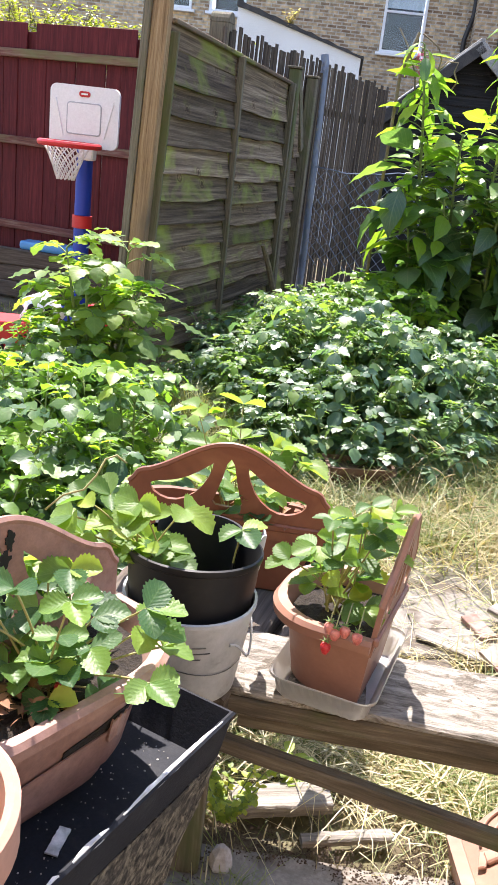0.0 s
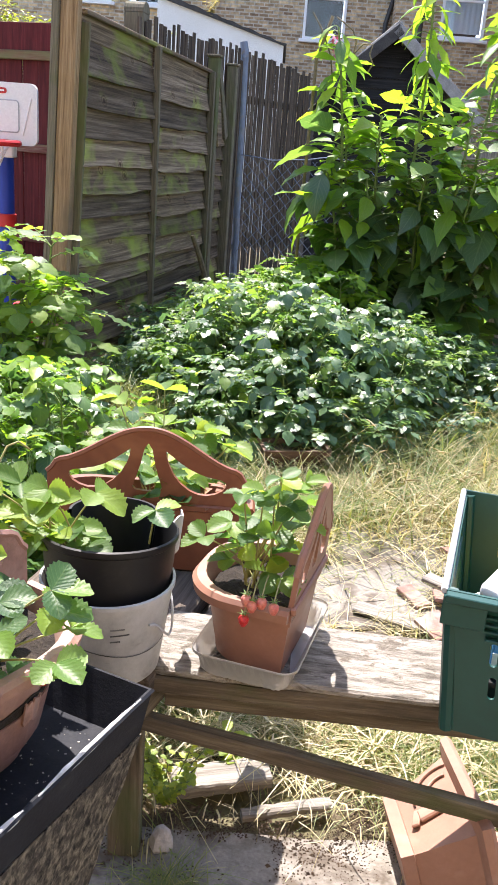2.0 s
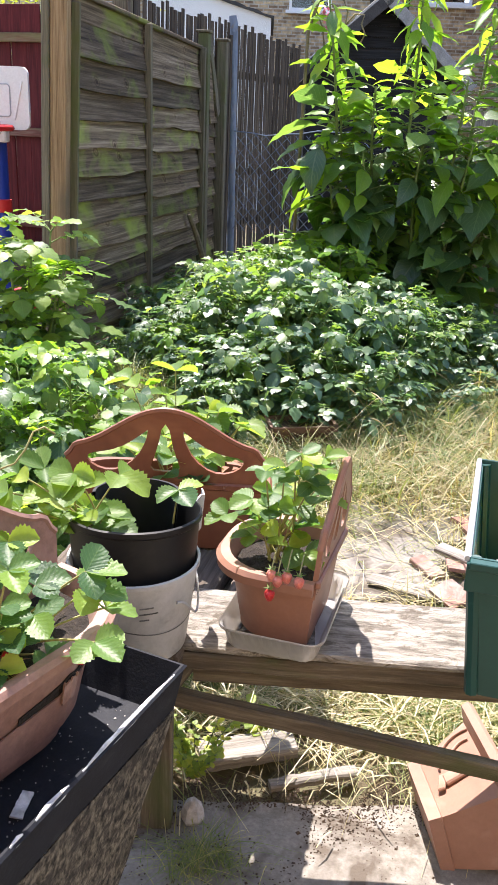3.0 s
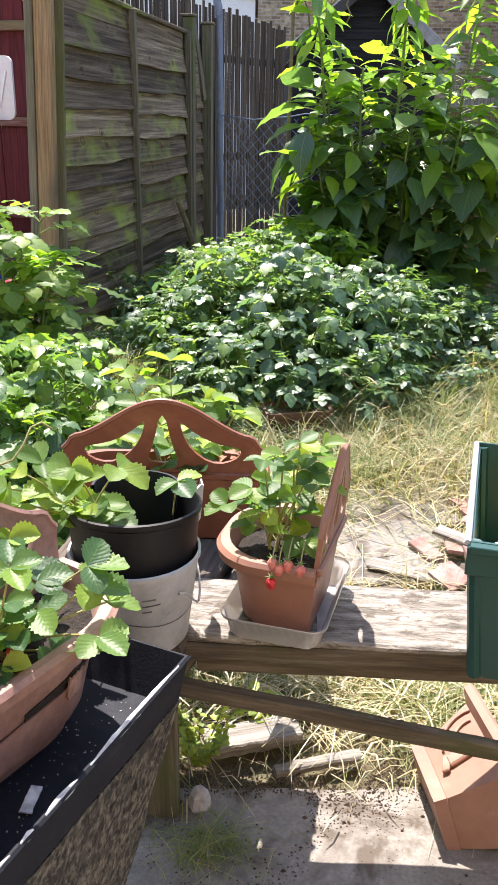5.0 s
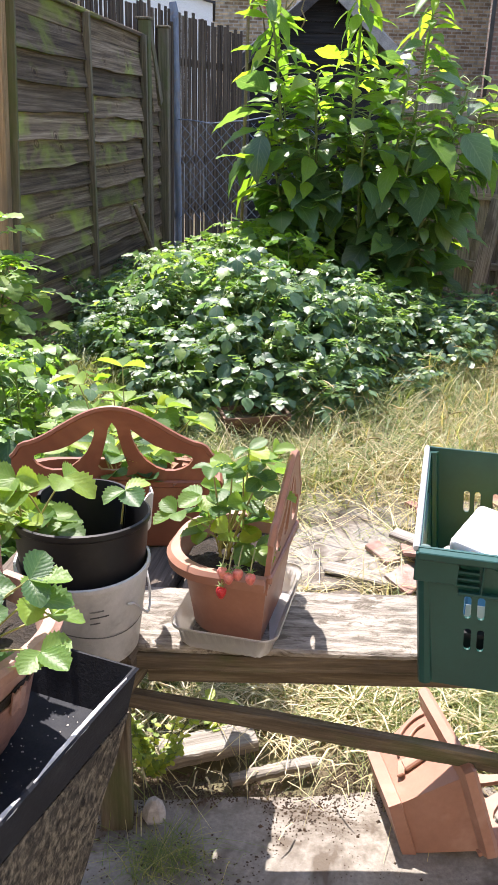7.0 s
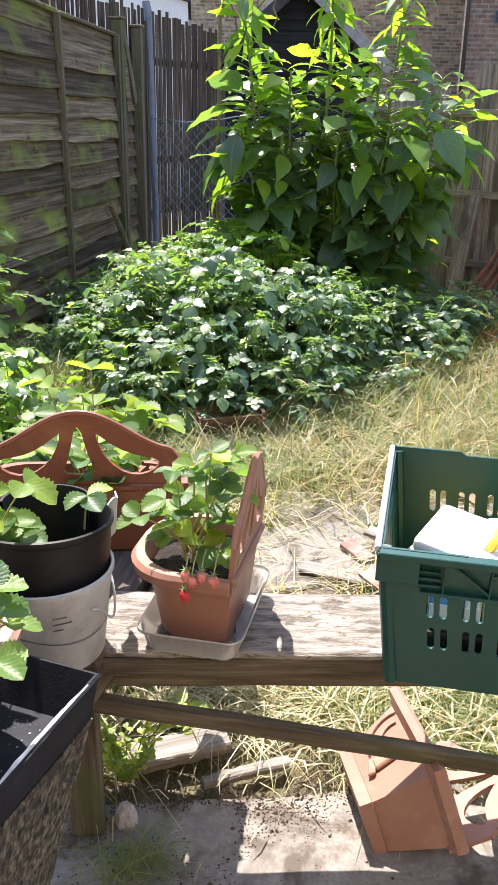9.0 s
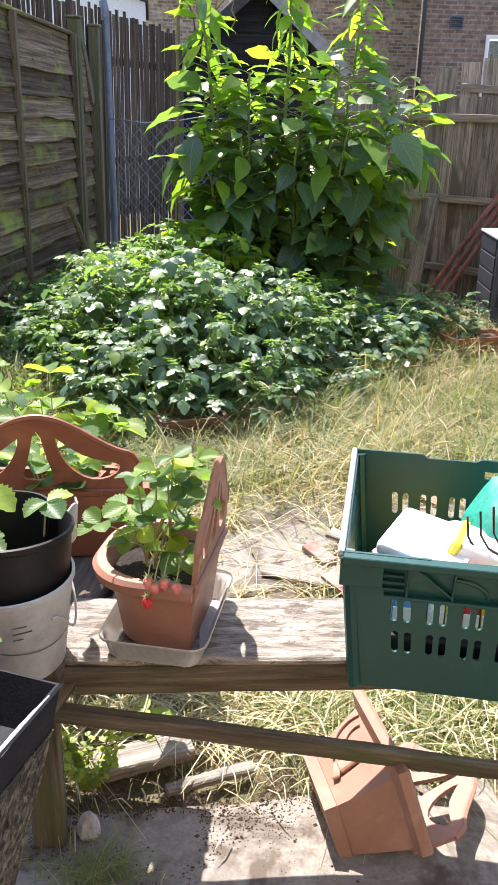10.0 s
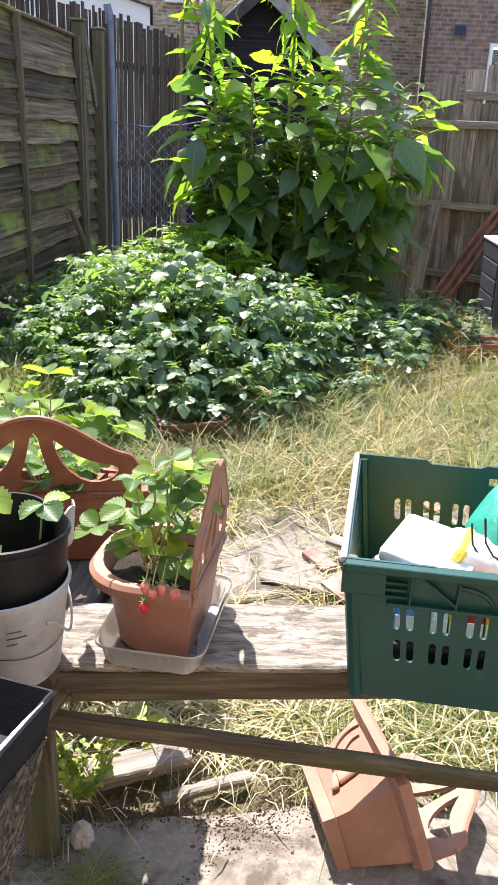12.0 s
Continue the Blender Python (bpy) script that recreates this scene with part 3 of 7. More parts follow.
# paving slabs sunk in the soil
paving = thing("pavement", "uneven worn concrete paving slabs with dirt in the joints", "paving", kind="structure")
SLABS = [(0.22, 1.28, 1.22, 0.60, 1), (-0.15, 0.70, 0.60, 0.6, 1), (0.47, 0.66, 0.6, 0.58, 0), (1.17, 1.25, 0.66, 0.6, 2), (1.10, 0.62, 0.6, 0.6, 1), (-0.78, 0.7, 0.6, 0.6, -2), (-0.70, 1.32, 0.6, 0.58, 1),
         (0.42, 2.72, 0.62, 0.46, 9), (0.98, 2.35, 0.5, 0.58, 13), (0.62, 3.14, 0.58, 0.40, 5), (1.22, 2.95, 0.6, 0.42, -4), (0.30, 2.22, 0.5, 0.42, 15)]
for i, (x, y, sx, sy, a) in enumerate(SLABS):
    ob = part("slab", plank_geo(sx, sy, 0.05, 0.006, 8, 0.008, i), M_SLAB, paving)
    ob.matrix_world = pose(x, y, -0.012 + 0.004 * (i % 3), R.uniform(-1, 1), R.uniform(-1, 1), a)


# ---- fences ----
FENCE = pose(-1.115, 5.17, 0, 0, 0, 79.3)
fence = thing("lap_fence", "weathered waney lap fence panels with green algae", "fence", FENCE)


def lap_board(length, height, seed):
    """A thin board along x whose lower edge waves, leaning out at the bottom."""
    rr = random.Random(seed)
    a, b, c = rr.uniform(0, 6), rr.uniform(0, 6), rr.uniform(0.004, 0.012)
    g = Geo()
    rings = []
    for i in range(21):
        x = length * i / 20
        low = -height + c * math.sin(x * 4 + a) + 0.4 * c * math.sin(x * 11 + b)
        bow = 0.004 * math.sin(x * 3 + b)
        rings.append([(x, 0.016 + bow, 0.03), (x, 0.004 + bow, 0.03), (x, -0.047 + bow, low), (x, -0.017 + bow, low - 0.003)])
    return g.loft(rings, True, True)


def cap_z(s):
    return 2.125 - 0.025 * s


BAYS = ((0.02, 1.235), (1.255, 2.77))
for bay, (a, b) in enumerate(BAYS):
    z = 2.0 - 0.025 * a
    for k in range(13):
        face_h = 0.176 - 0.0048 * k + uni(-0.008, 0.008)
        ob = part("lap_board", lap_board(b - a, face_h + 0.03, 40 + 20 * bay + k), M_LAP, fence)
        ob.matrix_local = pose(a, 0.012 + (0.095 * k / 12 if bay == 0 else 0), z, 0, 0.7 + uni(-0.25, 0.25), -4.4 * k / 12 if bay == 0 else 0)
        z -= face_h
    g = Geo()
    ln = b - a
    g.box(ln, 0.022, 0.13, pose(0, 0, 0), 0.004)
    ob = part("top_board", g, M_LAP, fence)
    ob.matrix_local = pose((a + b) / 2, 0.012, cap_z((a + b) / 2) - 0.07, 0, 1.3, 0)
for k, (s, z0, z1, w, d) in enumerate(((1.245, 0.25, 2.09, 0.04, 0.045), (2.70, 0.2, 2.06, 0.045, 0.05))):
    g = Geo().box(w, d, z1 - z0, pose(0, 0, (z0 + z1) / 2), 0.004)
    ob = part("batten", g, M_GREYPOST, fence)
    ob.matrix_local = pose(s, -0.036, 0, 0, 0, 0)
edge_batten = part("batten", Geo().box(0.022, 0.05, 1.98, pose(0, 0, 0), 0.004), M_GREYPOST, fence)
edge_batten.matrix_local = pose(0.022, 0.024, 1.08, 2.7, 0, 0)
g = Geo()
g.box(1.24, 0.06, 0.028, pose(0.64, 0, cap_z(0.64), 0, 1.3, 0), 0.004)
part("capping", g, M_LAP, fence)
g = Geo()
g.box(1.58, 0.06, 0.028, pose(2.04, 0, cap_z(2.04), 0, 1.3, 0), 0.004)
part("capping", g, M_LAP, fence)


def fence_post(name, label, material, s, off, w, d, z1, cap=True, lean=(0, 0), rnd=False):
    g = Geo()
    if rnd:
        g.box(w, d, z1 - 0.06, pose(0, 0, (z1 - 0.06) / 2), 0.008)
        g.loft([[(w / 2 * math.cos(t) , y, z1 - 0.062 + w / 2 * math.sin(t)) for t in [math.pi * i / 8 for i in range(9)]] for y in (-d / 2, d / 2)], True, True)
    else:
        g.box(w, d, z1, pose(0, 0, z1 / 2), 0.006)
    post = single(name, g, material, label, "fence post", FENCE @ pose(s, off, 0, lean[0], lean[1], 0))
    if cap:
        part("cap", Geo().box(w + 0.03, d + 0.03, 0.02, pose(0, 0, z1 + 0.01), 0.004), material, post)
    return post


fence_post("fence_post", "tan timber fence post with fresh saw marks", M_POST, -0.02, 0.140, 0.07, 0.098, 2.25, False, (2.6, -0.3))
fence_post("fence_post", "thin grey timber post beside the red fence", M_GREYPOST, -0.05, 0.214, 0.04, 0.044, 2.25, False, (2.6, -0.3))
fence_post("fence_post", "grey-green timber post at the end of the fence panel", M_GREYPOST, 2.80, -0.02, 0.09, 0.09, 2.18, True)
fence_post("fence_post", "grey-green timber post leaning beside the steel pole", M_GREYPOST, 3.42, -0.03, 0.08, 0.09, 2.17, True)
fence_post("fence_post", "grey round-topped post behind the lap fence", M_GREYPOST, 1.78, 0.32, 0.15, 0.15, 2.42, False, (0, 0), True)

# short bay behind the end post, with a loose diagonal brace
bay = thing("lap_fence", "short dark lap panel with a loose diagonal brace", "fence", FENCE @ pose(2.86, 0.04, 0))
for k in range(14):
    ob = part("lap_board", lap_board(0.52, 0.135, 200 + k), M_LAP, bay)
    ob.matrix_local = pose(0, 0.0, 1.86 - 0.127 * k, 0, 0, 0)
part("brace", Geo().box(0.75, 0.03, 0.09, pose(0.27, -0.06, 1.86, 0, 58, 0), 0.004), M_GREYPOST, bay)
part("brace", Geo().box(0.5, 0.025, 0.14, pose(0.2, -0.05, 1.72, 0, 72, 0), 0.004), M_LAP, bay)

# stick leaning on the lap fence
g = Geo().tube([(0, 0, 0.2), (-0.015, 0.02, 0.4), (-0.02, 0.01, 0.6), (-0.07, 0.0, 0.8)], [0.03, 0.028, 0.026, 0.02], 8)
single("leaning_stick", g, M_BROWNSTEM, "short bare stick leaning against the fence", "stick", FENCE @ pose(2.42, -0.31, 0, -19, -6, 0))

# steel pole with wire netting
pole = thing("steel_pole", "weathered blue-grey galvanised pipe pole", "pole", pose(-0.35, 9.0, 0, 0, -0.6, 0))
g = Geo()
g.tube([(0.0, 0, 0.0), (0.01, 0, 0.6), (0.0, 0, 1.2), (0.004, 0, 1.8), (0, 0, 2.36), (-0.012, 0, 2.43)], [0.042, 0.041, 0.042, 0.041, 0.042, 0.036], 14)
part("pipe", g, M_POLE, pole, smooth="closed")
g = Geo().tube([(0, -0.038, 2.3), (0.0, -0.06, 2.3)], 0.012, 8)
part("bolt", g, M_STEEL, pole)

netting = thing("wire_netting", "sagging galvanised chain link netting with a top wire", "netting")
g = Geo()
g.tube([(-0.34 + 0.16 * i, 8.97 - 0.1 * i, 1.405 - 0.03 * math.sin(i * 0.8) + 0.012 * (i % 2)) for i in range(9)], 0.006, 5)
part("top_wire", g, M_STEEL, netting)
g = Geo()
for k in range(-9, 16):
    for sgn in (1, -1):
        pts = []
        for i in range(9):
            u = k * 0.1 + (i if sgn > 0 else 8 - i) * 0.105
            zz = 1.39 - i * 0.118
            if 0 <= u <= 1.35:
                pts.append((-0.34 + u, 8.97 - 0.62 * u + 0.012 * (i % 2) * sgn, zz + 0.01 * math.sin(u * 9)))
        if len(pts) > 1:
            g.tube(pts, 0.0028, 3, False)
tagged(part("mesh", g, M_STEEL, netting), kind="stuff")

# dark picket fence: a stretch behind the lap fence, then from the pole away to the shed
PICK = [plank_geo(1, 0.055, 0.012, 0.004, 10, 0.003, 300 + k) for k in range(5)]


def picket_run(label, m, n, gap, h0, h1):
    run = thing("picket_fence", label, "fence", m)
    made = []
    for i in range(n):
        h = h0 + (h1 - h0) * i / n + uni(-0.04, 0.03)
        if i < 5:
            ob = part("picket", PICK[i], M_PICKET, run)
            made.append(ob)
        else:
            ob = made[i % 5].copy()
            scene.collection.objects.link(ob)
            ob.parent = run
        ob.matrix_local = at((gap * i, 0, h / 2)) @ pose(0, 0, 0, uni(-1, 1), -90 + uni(-0.8, 0.8), uni(-5, 5)) @ pose(0, 0, 0, 90, 0, 0) @ Matrix.Diagonal((h, uni(0.88, 1.14), 1, 1))
    for z in (0.5, 1.0, 1.93):
        part("rail", Geo().box(gap * n, 0.04, 0.07, pose(gap * n / 2 - 0.04, 0.03, z), 0.004), M_PICKET, run)


picket_run("blackened pickets behind the lap fence", pose(-1.05, 6.85, 0, 0, 0, 73.0), 26, 0.086, 2.33, 2.36)
picket_run("tall blackened picket fence with light gaps", pose(-0.37, 9.12, 0, 0, 0, 64.0), 22, 0.074, 2.38, 2.30)

picket_run("few blackened pickets between post and pole", pose(-0.505, 8.60, 0, 0, 0, 72.0), 7, 0.072, 2.2, 2.25)

# red boarded fence behind the toys
RED = pose(-4.3, 8.35, 0, 0, 0, -18)
red = thing("red_fence", "dark red painted close-board fence with mossy rails", "fence", RED)
for i in range(20):
    g = Geo().box(0.148, 0.022, 1.86, pose(0, 0, 1.31), 0.003)
    ob = part("board", g, M_RED, red)
    ob.matrix_local = pose(0.076 + 0.151 * i, 0.004 * (i % 2), uni(-0.004, 0.004), 0, uni(-0.2, 0.2), 0)
for z in (2.06, 1.34, 0.6):
    part("rail", Geo().box(3.06, 0.05, 0.07, pose(1.53, -0.04, z), 0.006), M_REDRAIL, red)
for x in (0.92, 2.1):
    part("upper_board", Geo().box(1.16 if x < 1 else 1.0, 0.02, 0.21, pose(x - 0.03, -0.03, 2.2), 0.003), M_RED, red)
part("gravel_board", Geo().box(3.06, 0.04, 0.36, pose(1.53, 0, 0.2), 0.004), M_RED, red)
part("end_post", Geo().box(0.06, 0.06, 2.3, pose(3.06, -0.05, 1.15), 0.004), M_RED, red)

# pale boarded fence on the right
PALE = pose(1.62, 7.95, 0, 0, 0, -45)
pale = thing("board_fence", "bleached upright-board fence with three rails", "fence", PALE)
for i in range(24):
    h = 1.66 + uni(-0.03, 0.03)
    ob = part("board", plank_geo(h, 0.134, 0.016, 0.003, 8, 0.003, 400 + i), M_PALE, pale)
    ob.data.materials[0] = M_PALE
    ob.matrix_local = at((0.06 + 0.122 * i, 0.008 * (i % 2), h / 2)) @ pose(0, 0, 0, uni(-0.6, 0.6), -90 + uni(-0.5, 0.5), 0) @ pose(0, 0, 0, 90, 0, 0)
for z in (1.5, 0.88, 0.32):
    part("rail", Geo().box(2.95, 0.035, 0.06, pose(1.45, -0.03, z, 0, uni(-0.3, 0.3), 0), 0.005), M_PALERAIL, pale)
for i, (x, z, w, h) in enumerate(((1.25, 1.78, 0.16, 0.26), (1.45, 1.8, 0.2, 0.28), (1.68, 1.8, 0.18, 0.3), (1.02, 1.76, 0.2, 0.22))):
    patch = part("patch_board", plank_geo(h, w, 0.02, 0.003, 6, 0.003, 450 + i), M_PALE, pale)
    patch.matrix_local = at((x, 0.08 + 0.006 * i, z)) @ pose(0, 0, 0, 0, -90 + uni(-2, 2), 0) @ pose(0, 0, 0, 90, 0, 0)
part("patch_board", Geo().box(0.8, 0.03, 0.06, pose(1.6, 0.04, 1.70, 0, 4, 0), 0.004), M_PALERAIL, pale)


# ---- buildings ----
def window(name, parent_m, x, z, w, h, label, bars=1, curtain=False):
    """A sash window in a facade: frame, sill, panes, dim room behind."""
    win = thing(name, label, "window", parent_m @ pose(x, -0.02, z), kind="structure")
    t = 0.06
    for nm, sx, sz, px, pz in (("frame", w, t, 0, t / 2), ("frame", w, t, 0, h - t / 2), ("frame", t, h - 2 * t, -w / 2 + t / 2, h / 2), ("frame", t, h - 2 * t, w / 2 - t / 2, h / 2)):
        part(nm, Geo().box(sx, 0.07, sz, pose(px, 0, pz), 0.005), M_UPVC, win)
    for b in range(bars):
        part("sash_bar", Geo().box(w - 2 * t, 0.05, 0.05, pose(0, 0, h * (b + 1) / (bars + 1)), 0.004), M_UPVC, win)
    for b in range(bars + 1):
        ob = part("pane", Geo().box(w - 2 * t, 0.008, h / (bars + 1) - 0.07, pose(0, 0.012, h * (b + 0.5) / (bars + 1)), 0.001), M_GLASS, win)
        ob.visible_shadow = False
    part("sill", Geo().box(w + 0.16, 0.14, 0.07, pose(0, -0.05, -0.035), 0.008), M_UPVC, win)
    part("room", Geo().box(w - 0.1, 0.02, h - 0.1, pose(0, 0.6, h / 2), 0.001), M_DARKROOM, win)
    if curtain:
        g = Geo()
        n = 24
        g.loft([[(-w / 2 + 0.07 + (w - 0.14) * i / n, 0.12 + 0.015 * math.sin(i * 1.9), zz) for i in range(n + 1)] for zz in (h * curtain, h - 0.06)], False)
        part("curtain", g, M_CURTAIN, win, smooth=True)
    return win


def wall_with_openings(w, h, openings, thick):
    outline = [(0, 0), (w, 0), (w, h), (0, h)]
    holes = [[(x - ww / 2, z), (x - ww / 2, z + hh), (x + ww / 2, z + hh), (x + ww / 2, z)] for x, z, ww, hh in openings]
    return Geo().plate(outline, holes, thick, lambda u, v, t: Vector((u, t, v)))


HL = pose(-10, 22, 0)
house = thing("terrace_house", "yellow stock brick terrace house with white sash windows", "house", HL)
OPEN_L = [(10.87, 3.95, 0.98, 1.75), (6.75, 4.42, 0.86, 1.4), (13.95, 4.12, 1.0, 1.56), (5.5, 4.42, 0.8, 1.4)]
part("wall", wall_with_openings(12.42, 8.2, [o for o in OPEN_L if o[0] < 12], 0.3), M_BRICK, house)
part("wall", Geo().plate([(12.52, 0), (18, 0), (18, 8.2), (12.52, 8.2)], [[(13.45, 4.12), (13.45, 5.68), (14.45, 5.68), (14.45, 4.12)]], 0.3, lambda u, v, t: Vector((u, t - 0.6, v))), M_BRICK, house)
part("wall", Geo().box(0.1, 0.9, 8.2, pose(12.47, -0.15, 4.1), 0.001), M_BRICK, house)
part("roof", Geo().box(18.6, 5.0, 0.15, pose(9, 2.2, 9.6, 35, 0, 0), 0.01), M_FELT, house)
for x, z, w, h in OPEN_L:
    window("window", HL @ pose(0, -0.6 if x > 12 else 0, 0), x, z, w, h, "white-framed window with a pale blind" if x > 10 else "white-framed window with dark glass", 1, (0.08 if x > 12 else 0.55) if x > 10 else False)
for x, y in ((12.28, -0.08), (13.0, -0.7)):
    dp = single("drainpipe", Geo().tube([(0, 0, 0), (0, 0, 4.4), (0.12, 0, 4.9), (0.12, 0, 7.5)], 0.055, 10), M_PIPE, "dark cast drainpipe on the brick wall", "pipe", HL @ pose(x, y, 0), smooth=True)

HR = pose(4.76, 16, 0, 0, 0, -4)
house2 = thing("brick_house", "brown-red brick house with a vent and a white window", "house", HR)
part("wall", wall_with_openings(8.0, 6.5, [(1.72, 1.55, 1.2, 1.3)], 0.3), M_BRICKRED, house2)
part("side_wall", Geo().box(0.3, 7.0, 6.5, pose(1.45, 3.75, 3.25, 0, 0, -20), 0.001), M_BRICKRED, house2)
part("roof", Geo().box(8.6, 4.0, 0.15, pose(4, 1.6, 7.5, 35, 0, 0), 0.01), M_FELT, house2)
window("window", HR, 1.72, 1.55, 1.2, 1.3, "white-framed window in the brown brick wall", 0)
single("drainpipe", Geo().tube([(0, 0, 0), (0, 0, 6.3)], 0.036, 10), M_PIPE, "black drainpipe at the corner of the brick house", "pipe", HR @ pose(-0.02, -0.08, 0), smooth=True)
vent = thing("wall_vent", "small blue-grey louvred wall vent", "vent", HR @ pose(0.57, -0.02, 2.93))
part("surround", Geo().plate([(-0.12, 0), (0.12, 0), (0.12, 0.2), (-0.12, 0.2)], [[(-0.1, 0.02), (-0.1, 0.18), (0.1, 0.18), (0.1, 0.02)]], 0.02, lambda u, v, t: Vector((u, t - 0.02, v))), M_VENT, vent)
for k in range(5):
    part("slat", Geo().box(0.2, 0.03, 0.008, pose(0, 0, 0.035 + 0.032 * k, -35, 0, 0), 0.001), M_VENT, vent)

# white lean-to with a dark roof edge
lean = thing("lean_to", "white rendered lean-to with a dark felt roof edge", "outbuilding", pose(-2.2, 16, 0))
g = Geo()
prof = [(0, 0), (2.18, 0), (2.18, 3.15), (1.5, 3.34), (0.13, 3.72), (0, 3.74)]
g.loft([[(x, y, z) for x, z in prof] for y in (0, 3.0)], True, True)
part("wall", g, M_RENDER, lean)
g = Geo()
roof_prof = []
for i in range(25):
    a = i / 24
    roof_prof.append((-0.02 + 2.25 * a, 3.76 - 0.62 * a, 0.03 + 0.06 * (1 - a) + 0.012 * math.sin(i * 1.9)))
ring = [(x, z) for x, z, t in roof_prof] + [(x, z + t) for x, z, t in roof_prof[::-1]]
g.loft([[(x, y, z) for x, z in ring] for y in (-0.07, 3.05)], True, True)
part("roof", g, M_FELT, lean)
# brick wall of the place that the camera stands beside
single("wall_south", Geo().box(14, 0.3, 5.5, pose(0, 0, 2.75), 0.01), M_BRICK, "plain brick house wall closing the garden", "wall", pose(0, -2.6, 0), kind="structure")

# black shed
SHED = pose(1.29, 11.0, -0.1, 0, 0, 2)
shed = thing("garden_shed", "black weatherboarded shed with a grey felt roof", "shed", SHED)
zb = 0.1
k = 0
while zb < 2.9:
    half = 0.86 if zb < 2.12 else 0.86 * (2.98 - zb - 0.1) / 0.86
    if half > 0.06:
        g = Geo()
        g.loft([[(-half, 0.0, zb), (half, 0.0, zb)], [(-half, -0.028, zb), (half, -0.028, zb)], [(-half * 0.99, -0.008, zb + 0.125), (half * 0.99, -0.008, zb + 0.125)]], False)
        part("weatherboard", g, M_SHED, shed)
    zb += 0.118
part("body", Geo().loft([[(-0.84, y, 0), (0.84, y, 0), (0.84, y, 2.1), (0, y, 2.9), (-0.84, y, 2.1)] for y in (0.005, 2.4)], True, True), M_SHED, shed)
for s in (-1, 1):
    ang = s * 40.5
    part("roof", Geo().box(1.5, 2.75, 0.03, pose(s * 0.545, 1.15, 2.565, 0, ang, 0), 0.005), M_ROOFGREY, shed)
    part("bargeboard", Geo().box(1.44, 0.03, 0.12, pose(s * 0.52, -0.22, 2.51, 0, ang, 0), 0.004), M_ROOFGREY if s > 0 else M_FELT, shed)

# ---- bench of planks ----
bench = thing("plank_bench", "old silvered plank bench with a mossy frame", "bench", pose(0, 0, 0))


def put(ob, m):
    ob.matrix_local = m
    return ob


TOP = 0.53
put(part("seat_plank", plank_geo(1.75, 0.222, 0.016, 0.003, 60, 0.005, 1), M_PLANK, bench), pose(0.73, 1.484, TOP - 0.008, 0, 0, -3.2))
# lower layer of the seat plank: mossy edge, its front shade put into the colour
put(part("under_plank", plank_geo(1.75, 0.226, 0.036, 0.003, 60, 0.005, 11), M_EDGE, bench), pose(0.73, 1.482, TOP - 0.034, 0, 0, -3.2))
for x, y, ln, w, dz, seed in ((-0.012, 1.665, 0.34, 0.098, -0.030, 2), (-0.146, 1.655, 0.52, 0.125, -0.028, 4), (-0.29, 1.655, 0.52, 0.13, -0.026, 9), (-0.435, 1.655, 0.52, 0.12, -0.029, 12)):
    put(part("side_plank", plank_geo(ln, w, 0.045, 0.004, 24, 0.005, seed), M_SLEEPER, bench), pose(x, y, TOP + dz, 0, 0, 77))
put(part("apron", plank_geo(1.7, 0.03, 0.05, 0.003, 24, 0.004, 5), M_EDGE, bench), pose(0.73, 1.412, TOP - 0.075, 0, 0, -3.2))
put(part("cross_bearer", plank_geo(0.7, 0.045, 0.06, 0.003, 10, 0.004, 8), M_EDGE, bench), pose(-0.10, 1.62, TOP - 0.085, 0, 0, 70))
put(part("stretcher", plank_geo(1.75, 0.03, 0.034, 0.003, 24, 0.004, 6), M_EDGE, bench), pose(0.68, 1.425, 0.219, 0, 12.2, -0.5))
for x, y in ((-0.20, 1.50), (-0.34, 1.86), (1.45, 1.36), (1.5, 1.52)):
    put(part("leg", plank_geo(0.5, 0.05, 0.07, 0.003, 8, 0.004, 7), M_EDGE, bench), at((x, y, 0.235)) @ pose(0, 0, 0, 0, -90, 0))


# ---- planters with an arched back ----
def d_shape(w, d, n=8, curve=0.36):
    """Plan of a trough: straight back at y 0, front at y -d with rounded corners, or with two slanting sides where n is 1."""
    if n == 1:
        return [(w / 2, 0), (w / 2, -d * 0.12), (w * (0.5 - curve), -d), (-w * (0.5 - curve), -d), (-w / 2, -d * 0.12), (-w / 2, 0)]
    pts = [(w / 2, 0)]
    r = min(d * 0.8, w * curve)
    for i in range(n + 1):
        a = -math.pi / 2 * i / n
        pts.append((w / 2 - r + r * math.cos(a), -d + r + r * math.sin(a)))
    for i in range(n + 1):
        a = -math.pi / 2 - math.pi / 2 * i / n
        pts.append((-w / 2 + r + r * math.cos(a), -d + r + r * math.sin(a)))
    pts.append((-w / 2, 0))
    return pts


